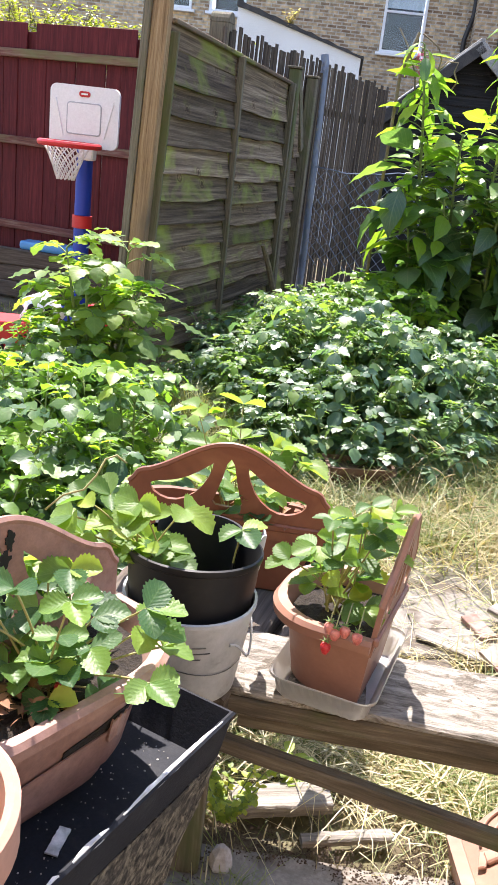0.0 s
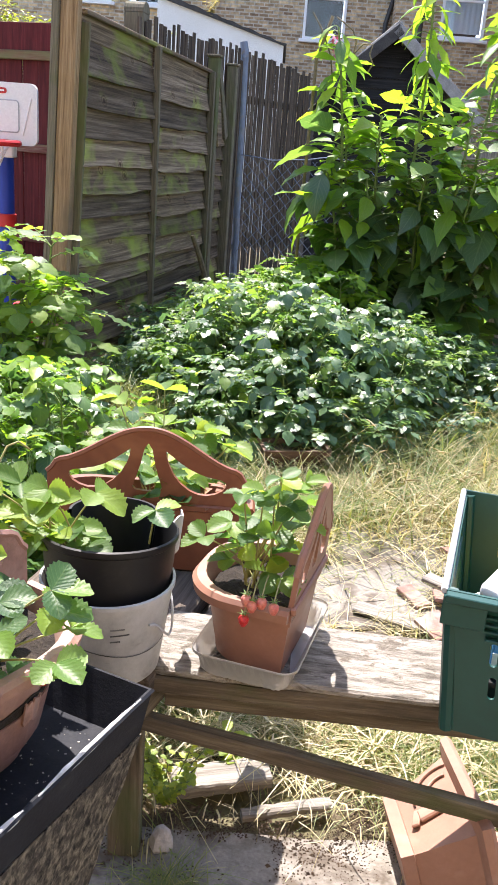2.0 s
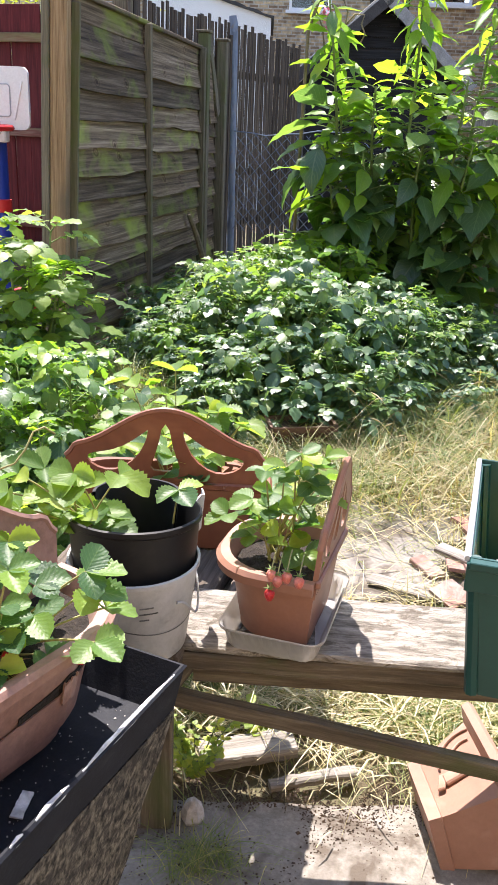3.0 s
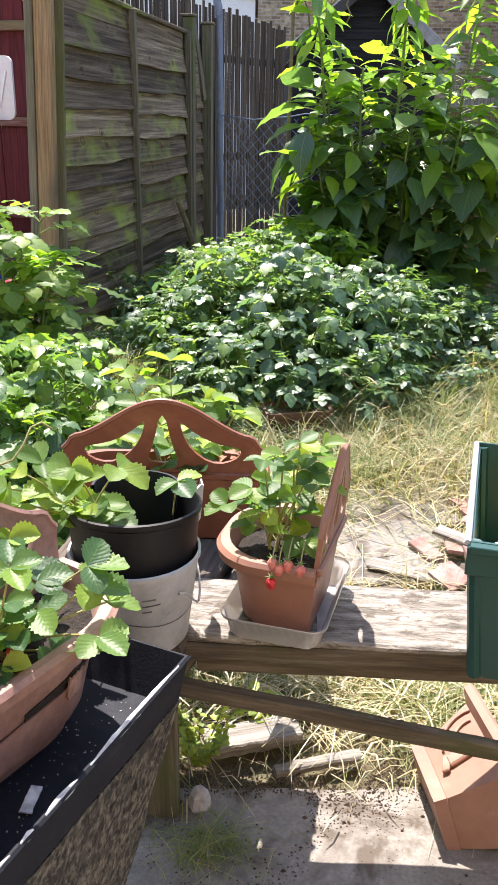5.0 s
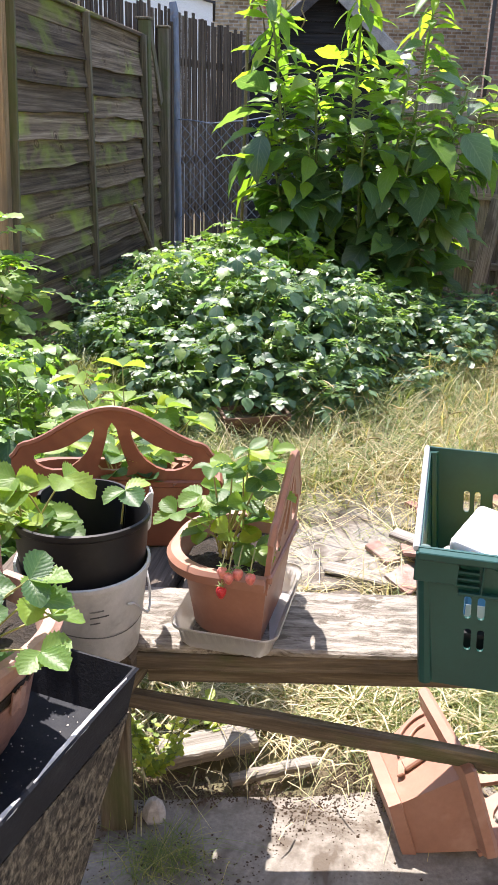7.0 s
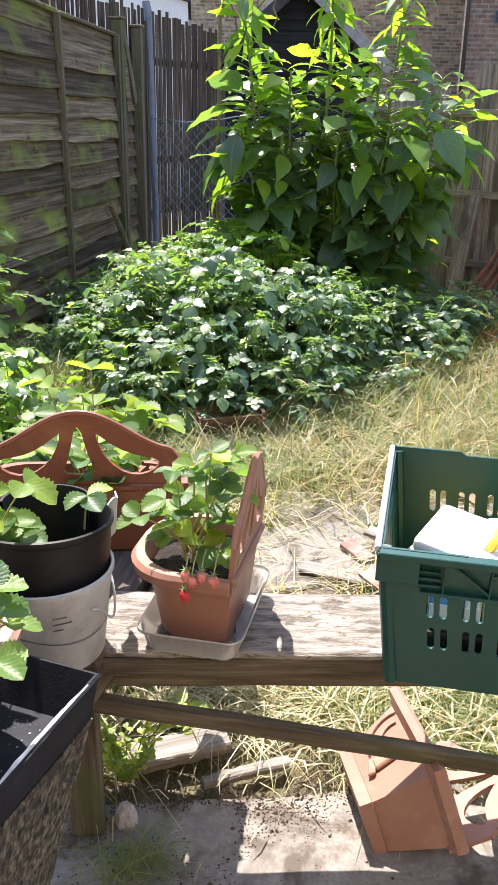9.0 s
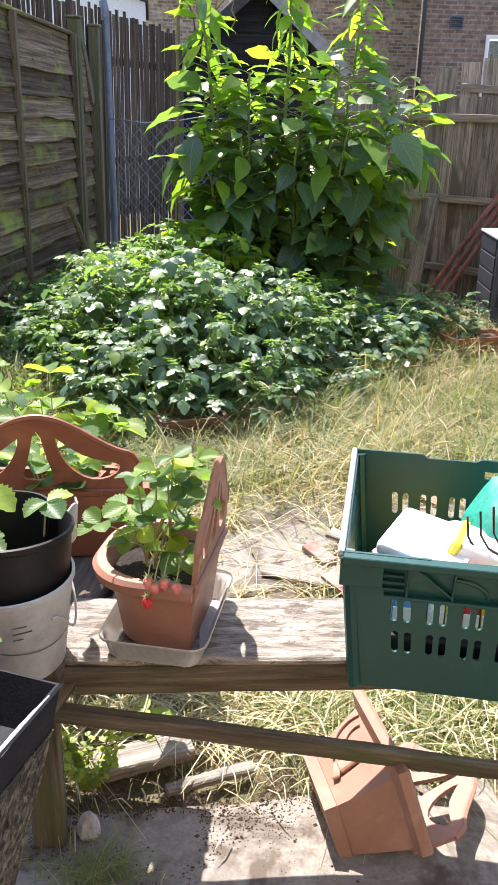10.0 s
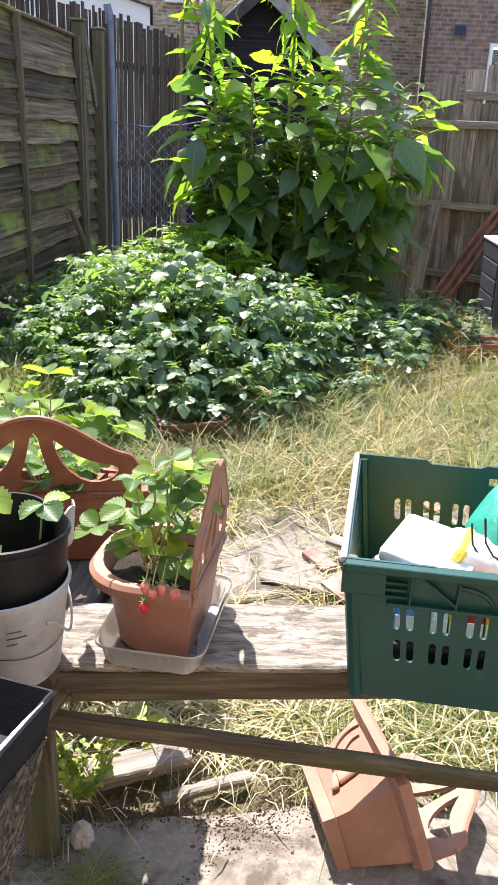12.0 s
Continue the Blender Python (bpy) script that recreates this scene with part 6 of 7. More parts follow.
for k, (x, y, s) in enumerate(LEFT):
    m = pose(x, y, ground_z(x, y) - 0.01, 0, 0, rr.uniform(0, 360))
    ob = lefts[k] if k < 3 else copy_thing(lefts[k % 3], m)
    if k < 3:
        ob.matrix_basis = m
    ob.scale = (s, s, s)
    tagged(ob, group="potato clump")


# tall shrub with very large leaves
def tall_shrub():
    rr = random.Random(21)
    low, top, stems = Geo(), Geo(), Geo()
    SP = [(0.29, 0.0, 2.12), (0.42, 0.1, 1.55), (0.62, -0.05, 1.62), (0.86, 0.0, 2.42), (1.02, 0.1, 1.66), (1.2, -0.08, 1.68), (1.40, 0.12, 2.30), (1.62, -0.02, 1.60), (0.3, -0.14, 1.25), (0.95, -0.2, 1.4), (1.5, -0.16, 1.35), (0.62, 0.2, 1.55), (1.75, 0.05, 1.5), (1.25, -0.22, 1.3), (0.55, -0.22, 1.25)]
    for x, y, h in SP:
        wob = rr.uniform(-0.08, 0.08)
        pts = [Vector((0.85 + (x - 0.85) * (0.55 + 0.45 * i / 9) + wob * math.sin(i * 0.7) * 0.3, y * (0.5 + 0.5 * i / 9), h * i / 9)) for i in range(10)]
        stems.tube(pts, [0.017 - 0.0012 * i for i in range(10)], 6, False)
        spire = h > 2
        n = int(h * (46 if spire else 42))
        for k in range(n):
            f = 0.10 + 0.90 * ((k + rr.random()) / n) ** (0.85 if spire else 1)
            i = min(int(f * 9), 8)
            p = pts[i].lerp(pts[i + 1], f * 9 - i)
            z = p.z
            a = k * 2.4 + rr.uniform(-0.6, 0.6)
            out = Vector((math.cos(a), math.sin(a), 0))
            if z > 1.72:
                L = rr.uniform(0.15, 0.25)
                pet = rr.uniform(0.02, 0.06)
                d = (out + Vector((0, 0, rr.uniform(-1.2, 0.3)))).normalized()
                g = top if rr.random() < 0.85 else low
                w = 0.34
            elif z > 1.22:
                L = 0.15 + 0.22 * rr.random() ** 1.3
                pet = rr.uniform(0.05, 0.16)
                d = (out + Vector((0, 0, rr.uniform(-0.25, 0.45)))).normalized()
                g = top if rr.random() < 0.7 else low
                L *= 0.72 if g is top else 1.0
                w = 0.5
            else:
                L = 0.13 + 0.25 * rr.random() ** 1.5
                pet = rr.uniform(0.06, 0.2)
                d = (out + Vector((0, 0, rr.uniform(-0.85, 0.4)))).normalized()
                g = low if rr.random() < (0.55 if p.x < 0.4 and z > 0.6 else 0.72 if z > 0.85 else 0.92) else top
                w = 0.54
            st, e = bend(p, (out + Vector((0, 0, 0.5))).normalized(), pet, 0.5, 3)
            stems.tube(st, 0.004, 3, False)
            g.leaf(leaf_frame(st[-1], d, (rr.uniform(-0.25, 0.25), rr.uniform(-0.25, 0.25), 1), rr.uniform(-30, 30)), L, L * w * rr.uniform(0.85, 1.1), 8, 0.42, 0.05, rr.uniform(0.05, 0.5), rr.uniform(0.1, 1.1), 0.03, 0.02)
    plant = thing("tall_shrub", "tall leafy plant with very large green leaves", "plant", pose(0.0535, 6.40, 0.023) @ Matrix.Scale(1.07, 4))
    part("foliage", low, L_TALL, plant, smooth=True)
    part("young_foliage", top, L_TALLTOP, plant, "bright yellow-green young leaves", smooth=True)
    part("stem", stems, M_STEM, plant, smooth=True)
    return plant


tall_shrub()
g = Geo()
g.tube([(0.21, 6.47, 0.05), (0.235, 6.46, 2.09), (0.32, 6.42, 2.36)], 0.012, 6)
single("cane", g, M_BROWNSTEM, "thin bamboo cane among the tall plant", "cane")
g = Geo()
rr = random.Random(3)
for k in range(26):
    g.leaf(leaf_frame((0.364 + rr.uniform(-0.05, 0.05), 6.53 + rr.uniform(-0.05, 0.05), 2.185 + rr.uniform(-0.05, 0.05)), (rr.uniform(-1, 1), rr.uniform(-1, 1), rr.uniform(-0.3, 1))), 0.035, 0.025, 3)
single("flower", g, M_PINK, "small pink flower cluster on the tall plant", "flower", kind="stuff", smooth=True)


for pts in ([(0.36, 6.46, 1.95), (0.333, 6.45, 2.111), (0.254, 6.45, 2.28), (0.184, 6.45, 2.378)], [(0.47, 6.5, 2.0), (0.489, 6.5, 2.131), (0.50, 6.5, 2.22), (0.471, 6.5, 2.29), (0.41, 6.5, 2.33), (0.35, 6.5, 2.366)], [(0.49, 6.5, 2.14), (0.55, 6.5, 2.21), (0.617, 6.5, 2.209), (0.60, 6.5, 2.15), (0.63, 6.5, 2.09), (0.60, 6.5, 2.03)]):
    single("dry_stalk", Geo().tube(pts, 0.006, 5), M_BROWNSTEM, "bare dry curled stalk above the tall plant", "stalk", group="dry stalks", smooth=True)


# strawberry plants
def strawberry(label, m, n, reach, height, seed, size=0.07, flowers=0, tips=(), mat=None):
    """Toothed leaves in threes on long stalks; tips: where given stalks end, seen from the front (right, up)."""
    rr = random.Random(seed)
    leaves, stems = Geo(), Geo()
    plant = thing("strawberry_plant", label, "plant", m)
    for k in range(n + len(tips)):
        a = 2.4 * k + rr.uniform(-0.4, 0.4)
        if k < n:
            f = math.sqrt((k + 0.5) / n)
            r = reach * f * rr.uniform(0.75, 1.1)
            h = height * (rr.uniform(0.45, 1.15) if f < 0.75 else rr.uniform(0.25, 0.75))
            tip = Vector((math.cos(a) * r, math.sin(a) * r, h))
        else:
            u, v = tips[k - n]
            y = rr.uniform(-0.075, 0.05)
            tip = Vector((u, y, (v - 0.37 * y) / 0.93))
        root = Vector((math.cos(a) * 0.025, math.sin(a) * 0.025, -0.01))
        pts = [root + (tip - root) * t + Vector((0, 0, 0.25 * tip.length * t * (1 - t))) for t in (0, 0.2, 0.4, 0.6, 0.8, 1)]
        stems.tube(pts, [0.0023, 0.002, 0.0019, 0.0018, 0.0017, 0.0016], 5, False)
        out = Vector((tip.x + rr.uniform(-0.03, 0.03), tip.y - 0.02 + rr.uniform(-0.03, 0.03), 0))
        out = out.normalized() if out.length > 0.01 else Vector((0, -1, 0))
        s = size * rr.uniform(0.85, 1.2)
        tilt = rr.uniform(-0.05, 0.3)
        face = Vector((out.x * tilt + rr.uniform(-0.2, 0.2), out.y * tilt + rr.uniform(-0.2, 0.12), 1))
        pitch = rr.uniform(-0.1, 0.5)
        for turn_a in (-80, 0, 80):
            d = Matrix.Rotation(radians(turn_a + rr.uniform(-14, 14)), 3, "Z") @ out
            d = d - face * (d.dot(face) / face.length_squared) + Vector((0, 0, pitch if turn_a == 0 else rr.uniform(-0.15, 0.45)))
            q = s * (1.12 if turn_a == 0 else 0.98)
            lean = 0 if turn_a == 0 else math.copysign(rr.uniform(0, 24), turn_a)
            leaves.leaf(leaf_frame(tip, d, face, lean + rr.uniform(-16, 16)), q, q * rr.uniform(0.74, 0.86), 15, 0.52, 0.66, rr.uniform(0.2, 0.65), rr.uniform(-0.1, 0.6), 0.08, 0.008, 0.66)
    part("foliage", leaves, mat or L_STRAW, plant, smooth=True)
    part("stem", stems, M_REDSTEM, plant, smooth=True)
    for k in range(flowers):
        p = Vector((rr.uniform(-0.8, 0.8) * reach, rr.uniform(-0.8, 0.3) * reach, height * rr.uniform(0.35, 0.6)))
        g = Geo()
        for j in range(5):
            a = 2 * math.pi * j / 5
            g.leaf(leaf_frame(p, (math.cos(a), math.sin(a), 0.4)), 0.011, 0.010, 3, 0.6, 0.5)
        part("blossom", g, M_PETAL, plant, "white blossom", smooth=True)
    return plant


strawberry("leafy strawberry plant with half-ripe berries in the small planter", at((0.042, 1.50, 0.70)), 3, 0.05, 0.05, 5, 0.044, 0, ((-0.105, 0.075), (-0.02, 0.12), (0.02, 0.155), (0.02, 0.095), (0.05, 0.14), (-0.03, 0.06), (0.085, 0.15), (-0.06, 0.07), (0.04, 0.06), (-0.058, 0.105), (-0.055, 0.03), (-0.037, 0.16), (0.0, 0.165), (0.03, 0.195), (0.055, 0.17), (0.045, 0.11), (0.07, 0.115), (-0.01, 0.085), (0.045, 0.01), (0.075, 0.19)), L_FRESH)
berries = [(0.022, 1.36, 0.688), (0.035, 1.362, 0.716), (0.074, 1.356, 0.718), (0.052, 1.365, 0.722), (0.024, 1.368, 0.724)]
for k, p in enumerate(berries):
    b = thing("strawberry", "red strawberry hanging over the planter rim" if k == 0 else "pale red half-ripe strawberry over the planter rim", "strawberry", at(p), "hanging strawberries")
    part("fruit", Geo().lathe([(0.0, -0.015), (0.005, -0.012), (0.009, -0.004), (0.0098, 0.003), (0.007, 0.008), (0.0, 0.010)], 14), M_BERRY if k == 0 else M_BERRYPALE, b, smooth=True)
    star = [Vector((0, 0, 0.013))]
    for j in range(12):
        a, q = j * math.pi / 6, 0.004 if j % 2 else 0.013
        star.append(Vector((q * math.cos(a), q * math.sin(a), 0.0125 + q * (0.1 if j % 4 else 0.3))))
    g = Geo().add(star, [[0, 1 + j, 1 + (j + 1) % 12] for j in range(12)], [(0.5, 0.5)] * 13)
    part("calyx", g, L_STRAW, b)
    part("stalk", Geo().tube([(0, 0, 0.013), (0.005, 0.02, 0.03), (0.01, 0.05, 0.03)], 0.0015, 4), M_REDSTEM, b)
strawberry("bright strawberry plant spilling from the black pot", at((-0.32, 1.45, 0.765)), 5, 0.05, 0.04, 6, 0.05, 3, ((-0.115, 0.095), (-0.14, 0.06), (-0.10, 0.0), (-0.05, 0.06), (-0.12, 0.03), (-0.085, 0.106), (-0.075, 0.04), (-0.02, 0.10), (0.0, 0.08), (-0.01, 0.03), (0.06, 0.10), (-0.05, 0.01), (0.04, 0.0)), L_LIME)
strawberry("strawberry runner leaf over the black pot edge", at((-0.19, 1.47, 0.78)), 0, 0.045, 0.07, 16, 0.052, 0, ((0.035, 0.055),))
strawberry("dense strawberry plant in the cracked planter", at((-0.375, 1.04, 0.765)), 5, 0.06, 0.05, 7, 0.046, 0, ((0.02, -0.01), (-0.03, -0.02), (0.05, 0.095), (-0.14, 0.10), (-0.09, 0.13), (-0.13, 0.06), (-0.12, 0.02), (0.0, 0.045), (-0.04, 0.06), (-0.03, 0.14), (0.04, 0.13), (-0.10, 0.095), (-0.07, 0.077), (0.015, 0.07), (0.06, 0.06), (0.033, 0.027), (-0.07, 0.024), (-0.02, 0.018), (-0.062, -0.015), (-0.095, -0.03), (0.075, 0.0), (0.124, 0.09), (0.124, 0.12), (0.15, 0.065), (0.15, 0.03)))
strawberry("strawberry plant beside the cracked planter", at((-0.40, 1.13, 0.78)), 4, 0.06, 0.1, 17, 0.046)
for p in ((-0.252, 1.03, 0.768), (-0.345, 0.995, 0.786)):
    b = thing("strawberry", "ripe red strawberry on the cracked planter", "strawberry", at(p), "hanging strawberries")
    part("fruit", Geo().lathe([(0.0, -0.014), (0.005, -0.011), (0.009, -0.003), (0.0095, 0.003), (0.007, 0.008), (0.0, 0.009)], 12), M_BERRY, b, smooth=True)
strawberry("pale strawberry plant behind the arched planter", at((-0.24, 2.32, 0.42)), 30, 0.21, 0.36, 8, 0.072, 0, (), L_LIME)
strawberry("young strawberry plant beside the arched planter", at((0.03, 2.16, 0.40)), 9, 0.08, 0.24, 9, 0.055)
strawberry("strawberry plant in the arched planter", at((-0.20, 1.89, 0.67)), 12, 0.10, 0.09, 18, 0.05)
strawberry("strawberry leaves in the pale pink pot", at((-0.446, 0.678, 0.80)), 8, 0.08, 0.06, 19, 0.05)
g = Geo()
rr = random.Random(8)
for k in range(40):
    g.leaf(leaf_frame((-0.09 + rr.uniform(-0.12, 0.1), 1.885 + rr.uniform(-0.04, 0.04), 0.675 + rr.uniform(0, 0.05)), (rr.uniform(-1, 1), rr.uniform(-1, 1), rr.uniform(-0.2, 0.4))), rr.uniform(0.02, 0.05), 0.018, 3, 0.4, 0, 0.4, 0.8)
single("dead_leaves", g, M_MULCH, "orange dried leaves in the arched planter", "dead leaves", kind="stuff", smooth=True)
g = Geo()
for k in range(130):
    p = (-0.385 + rr.uniform(-0.05, 0.05), 1.03 + rr.uniform(-0.09, 0.09), 0.762 + rr.uniform(0, 0.015))
    q = rr.uniform(0.012, 0.035)
    g.leaf(leaf_frame(p, (rr.uniform(-1, 1), rr.uniform(-1, 1), rr.uniform(-0.1, 0.5))), q, q * rr.choice((0.12, 0.15, 0.5)), 3, 0.4, 0, 0.4, 0.6)
single("dead_leaves", g, M_MULCH, "dry brown stalks and leaves in the cracked planter", "dead leaves", kind="stuff", smooth=True)


g = Geo().tube([(-0.455, 1.24, 0.93), (-0.43, 1.25, 0.955), (-0.40, 1.26, 0.965), (-0.385, 1.275, 0.985), (-0.375, 1.29, 1.01), (-0.36, 1.30, 1.015), (-0.345, 1.31, 1.0)], 0.0018, 5)
single("dry_runner", g, M_REDSTEM, "thin dry strawberry runner over the planter back", "runner", smooth=True)


# weed by the bench leg and straggly plant in the far trough
def weed(label, m, n, h, size, seed, mat=L_WEED):
    rr = random.Random(seed)
    lv, st = Geo(), Geo()
    for k in range(n):
        a = rr.uniform(0, 6.28)
        pts, e = bend((0, 0, 0), (math.cos(a) * 0.5, math.sin(a) * 0.5, 1), h * rr.uniform(0.5, 1.1), rr.uniform(0, 0.7), 6)
        st.tube(pts, 0.0018, 4, False)
        for i in range(1, 7):
            for q in range(3):
                b = rr.uniform(0, 6.28)
                s = size * rr.uniform(0.6, 1.2)
                lv.leaf(leaf_frame(pts[i], (math.cos(b), math.sin(b), rr.uniform(-0.2, 0.5))), s, s * 0.7, 4, 0.5, 0.3, 0.2, rr.uniform(0, 0.6), 0.12)
    w = thing("weed", label, "weed", m)
    part("foliage", lv, mat, w, smooth=True)
    tagged(part("stem", st, M_STEM, w, smooth=True), kind="stuff")


weed("small yellow-green weed beside the bench leg", at((-0.128, 1.65, 0.0)), 26, 0.17, 0.021, 41)
weed("small broad-leaved weed by the offcut board", at((0.045, 1.80, 0.0)), 4, 0.09, 0.04, 42)
weed("straggly bush beside the red-brown trough", at((1.93, 5.5, 0.02)), 13, 0.42, 0.06, 43, L_POTATO)
weed("straggly bush in the red-brown trough", at((2.1, 5.32, 0.1)), 10, 0.35, 0.05, 44, L_POTATO)
weed("pale climbing shoots above the fence", at((-1.75, 9.4, 0.0)), 7, 2.75, 0.07, 45)

weed("dry weed tuft growing on the felt roof edge", at((-1.3, 15.98, 3.5)), 9, 0.32, 0.06, 46, L_DRY)
# low shoots with bright broad leaves at the back of the bed
rr = random.Random(71)
lv, st = Geo(), Geo()
for k in range(14):
    x, y = rr.uniform(-0.15, 0.5), rr.uniform(5.9, 6.6)
    b = rr.uniform(0, 6.28)
    p = Vector((x, y, rr.uniform(0.42, 0.62)))
    st.tube([(x - 0.05 * math.cos(b), y, 0.1), p], 0.004, 4, False)
    s = rr.uniform(0.12, 0.2)
    lv.leaf(leaf_frame(p, (math.cos(b), math.sin(b), rr.uniform(-0.2, 0.5)), (rr.uniform(-0.3, 0.3), rr.uniform(-0.3, 0.3), 1)), s, s * 0.5, 6, 0.42, 0, 0.2, 0.4, 0.05)
shoot = thing("shrub_shoot", "bright yellow-green low shoots behind the potatoes", "plant")
part("foliage", lv, L_TALLTOP, shoot, smooth=True)
tagged(part("stem", st, M_STEM, shoot), kind="stuff")

# golden bush above the red fence
rr = random.Random(51)
lv, tw = Geo(), Geo()
for k in range(170):
    x = rr.uniform(-1.4, 1.5)
    h = rr.uniform(0.4, 0.8) * (1 - 0.25 * abs(x))
    pts, e = bend((x * 0.8, rr.uniform(-0.3, 0.3), 0), (rr.uniform(-0.5, 0.5), rr.uniform(-0.4, 0.4), 1), h, 0.3, 6)
    tw.tube(pts, 0.004, 4, False)
    for i in range(2, 7):
        for q in range(9):
            b = rr.uniform(0, 6.28)
            s = rr.uniform(0.04, 0.075)
            lv.leaf(leaf_frame(pts[i] + Vector((rr.uniform(-0.06, 0.06), rr.uniform(-0.06, 0.06), rr.uniform(-0.05, 0.05))), (math.cos(b), math.sin(b), rr.uniform(-0.2, 0.8))), s, s * 0.5, 3, 0.45, 0, 0.2, 0.4)
hedge = thing("hedge", "golden green bush growing above the red fence", "hedge", pose(-3.3, 8.9, 1.95))
part("foliage", lv, L_HEDGE, hedge, smooth=True)
part("twigs", tw, M_BROWNSTEM, hedge)
part("trunk", Geo().tube([(0, 0, -2.0), (0.03, 0, -1.0), (0, 0.02, 0.1)], [0.06, 0.05, 0.03], 8), M_BROWNSTEM, hedge)


# ---- grass ----
def blade(g, p, h, w, a, lean, rr, n=4):
    d = Vector((math.cos(a), math.sin(a), 0))
    side = Vector((-math.sin(a), math.cos(a), 0)) * w
    verts, faces = [], []
    for i in range(n + 1):
        t = i / n
        c = p + d * (lean * h * t * t * 0.8 + 0.1 * h * t) + Vector((0, 0, h * (t - min(0.36 * lean, 0.85) * t * t)))
        k = 1 - t * 0.85
        verts += [c - side * k, c + side * k]
    for i in range(n):
        faces.append([2 * i, 2 * i + 1, 2 * i + 3, 2 * i + 2])
    g.add(verts, faces)


def in_slab(x, y):
    for sx, sy, w, d, a in SLABS:
        c, s = math.cos(radians(a)), math.sin(radians(a))
        u, v = (x - sx) * c + (y - sy) * s, -(x - sx) * s + (y - sy) * c
        if abs(u) < w / 2 - 0.02 and abs(v) < d / 2 - 0.02:
            return True
    return False


rr = random.Random(61)
dry, green = Geo(), Geo()
# long meadow grass between paving and bed
for k in range(30000):
    x, y = rr.uniform(0.0, 4.0), rr.uniform(3.1, 6.4)
    edge = 4.15 + max(x - 0.1, 0) * 0.62 + (1.2 if x > 2.2 else 0)
    near = 3.3 - 0.1 * math.sin(x * 3) - (0.9 if x > 1.35 else 0)
    if y > edge + 0.12 or y < near + rr.uniform(-0.25, 0.1):
        continue
    nz = noise.noise((x * 2.2, y * 2.2, 1))
    g = green if nz + rr.uniform(-0.45, 0.45) > -0.12 - 0.5 * step(0.45, 0.0, edge - y) else dry
    blade(g, Vector((x, y, ground_z(x, y))), rr.uniform(0.10, 0.34), rr.uniform(0.0022, 0.0052), rr.uniform(0, 6.28), rr.uniform(0.5, 2.6), rr)
# thinner tufts round the slabs and under the bench
for k in range(26000):
    x, y = rr.uniform(-0.7, 2.2), (rr.uniform(1.55, 3.3) if k % 3 else rr.uniform(1.66, 2.2))
    if in_slab(x, y) and rr.random() < 0.93:
        continue
    if y < 1.72 + 0.06 * math.sin(x * 7) or (y < 1.84 and -0.18 < x < 0.3):
        continue
    nz = noise.noise((x * 3, y * 3, 4))
    g = green if nz + rr.uniform(-0.4, 0.4) > (-0.12 if y < 2.2 else 0.18) else dry
    blade(g, Vector((x, y, ground_z(x, y))), rr.uniform(0.05, 0.20), rr.uniform(0.0014, 0.0034), rr.uniform(0, 6.28), rr.uniform(0.6, 2.8), rr)
# small tuft rooted in a slab joint
for k in range(320):
    x, y = -0.09 + rr.gauss(0, 0.05), 1.39 + rr.gauss(0, 0.03)
    blade(green, Vector((x, y, 0.008)), rr.uniform(0.03, 0.09), rr.uniform(0.0007, 0.0014), rr.uniform(0, 6.28), rr.uniform(0.8, 2.6), rr)
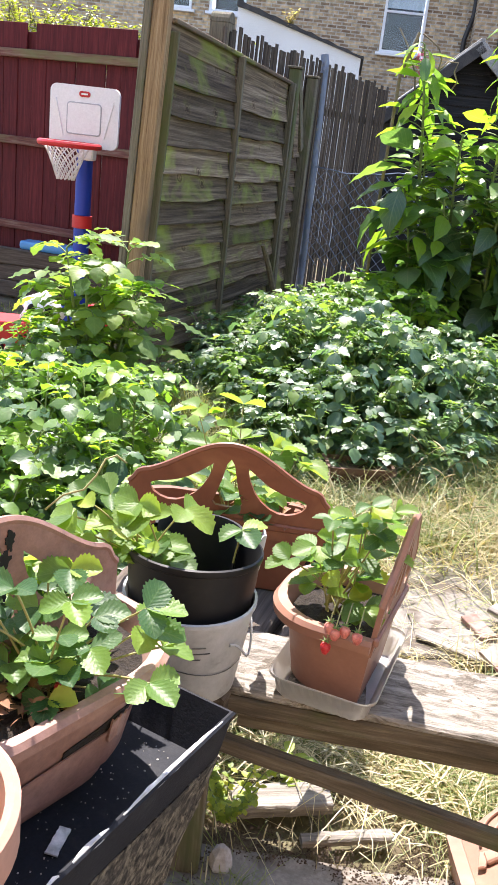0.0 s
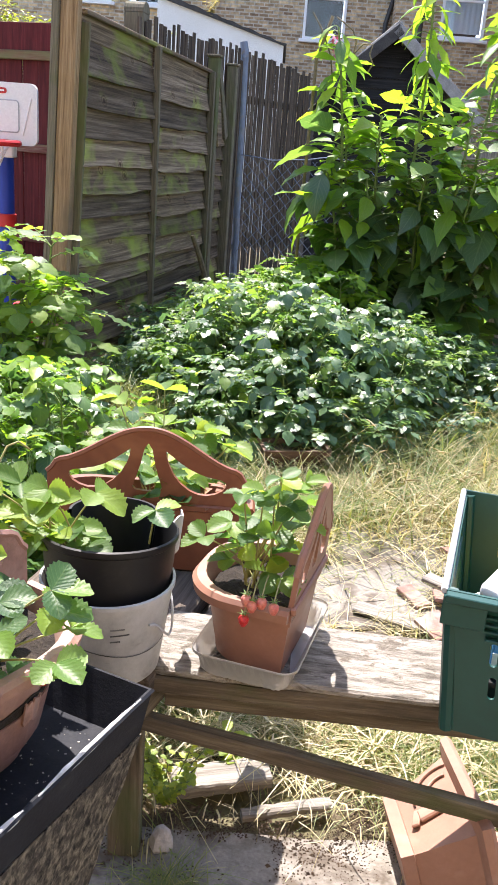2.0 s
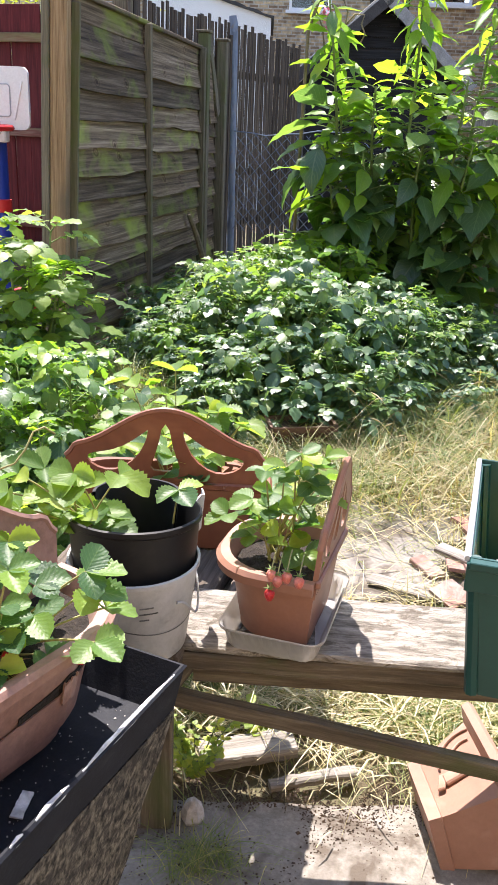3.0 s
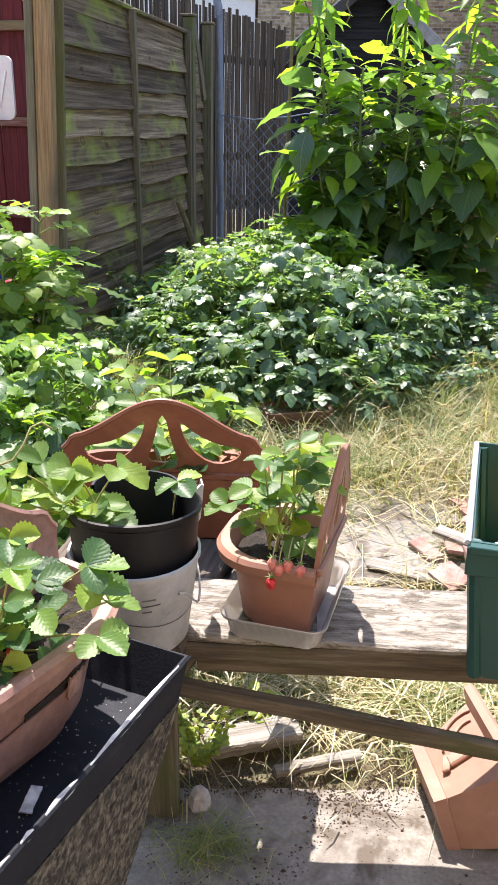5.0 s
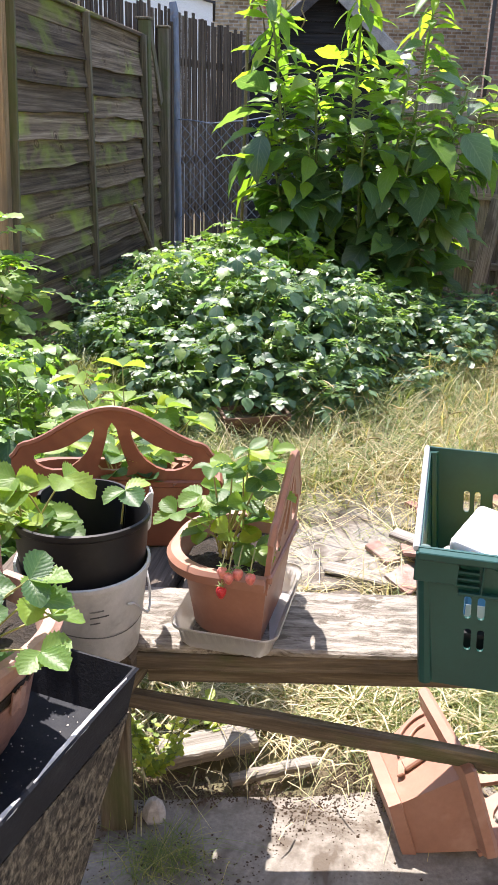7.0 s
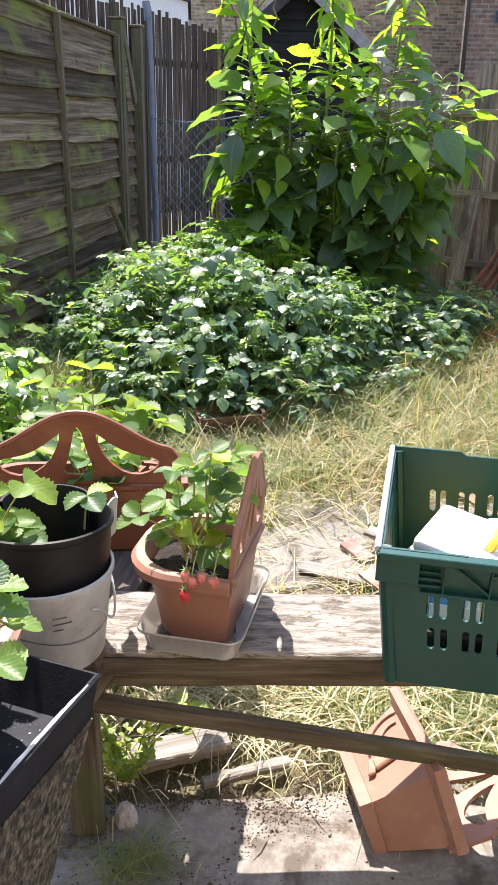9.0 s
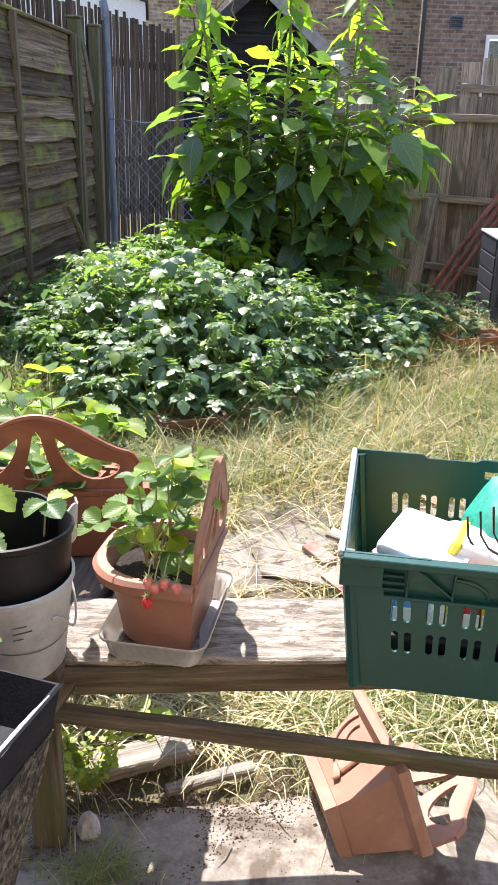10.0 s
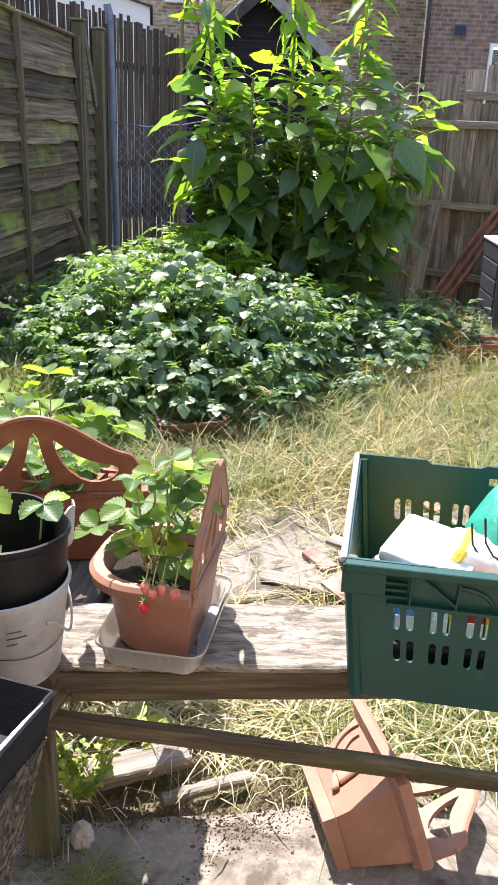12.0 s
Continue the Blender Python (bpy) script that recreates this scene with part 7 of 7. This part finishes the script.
# grass below the bed and along the left side
for k in range(7000):
    x, y = rr.uniform(-1.2, 0.4), rr.uniform(3.3, 4.6)
    blade(green, Vector((x, y, ground_z(x, y))), rr.uniform(0.08, 0.24), rr.uniform(0.0016, 0.003), rr.uniform(0, 6.28), rr.uniform(0.3, 1.6), rr)
for k in range(5000):
    x, y = rr.uniform(-3.4, -1.4), rr.uniform(4.6, 7.2)
    blade(green, Vector((x, y, ground_z(x, y))), rr.uniform(0.03, 0.09), rr.uniform(0.0016, 0.003), rr.uniform(0, 6.28), rr.uniform(0.3, 1.6), rr)
# flowering stalks with nodding seed heads above the meadow grass
for k in range(170):
    x, y = rr.uniform(0.3, 3.2), rr.uniform(3.2, 5.0)
    if y > 3.85 + max(x - 0.1, 0) * 0.62:
        continue
    a, h = rr.uniform(0, 6.28), rr.uniform(0.28, 0.46)
    pts, e = bend((x, y, ground_z(x, y)), (math.cos(a) * 0.5, math.sin(a) * 0.5, 1), h, rr.uniform(0.5, 1.4), 6)
    dry.tube(pts, 0.0012, 3, False)
    head, e = bend(pts[-1], e, rr.uniform(0.05, 0.1), 0.5, 4)
    dry.tube(head, [0.0015, 0.003, 0.0038, 0.0026, 0.001], 4, False)
single("dry_grass", dry, L_DRY, "long straw-coloured dry grass", "grass", kind="stuff", smooth=True)
single("green_grass", green, L_GRASS, "long green meadow grass", "grass", kind="stuff", smooth=True)
# fallen straw
g = Geo()
for k in range(2600):
    x, y = rr.uniform(-0.35, 1.9), (rr.gauss(1.84, 0.13) if k % 2 else rr.uniform(1.6, 3.3))
    if k % 2 == 0 and in_slab(x, y) and rr.random() < 0.55:
        continue
    if -0.14 < x < 0.13 and 1.62 < y < 1.80:
        continue
    a = rr.uniform(0, 6.28)
    ln = rr.uniform(0.05, 0.24) if y > 1.74 else rr.uniform(0.03, 0.10)
    z = max(ground_z(x, y), 0.0) + rr.uniform(0.008, 0.06)
    d = Vector((math.cos(a), math.sin(a), rr.uniform(-0.15, 0.25))) * ln
    c = Vector((-math.sin(a), math.cos(a), 0)) * rr.uniform(0.0008, 0.0026)
    p = Vector((x, y, z))
    mid = p + d * 0.5 + Vector((0, 0, rr.uniform(0, 0.02)))
    q = p + d + Vector((0, 0, -0.01))
    g.add([p - c, p + c, mid - c, mid + c, q - c * 0.5, q + c * 0.5], [[0, 1, 3, 2], [2, 3, 5, 4]])
single("fallen_straw", g, L_STRAWDRY, "loose pale straw lying on soil and slabs", "straw", kind="stuff", smooth=True)
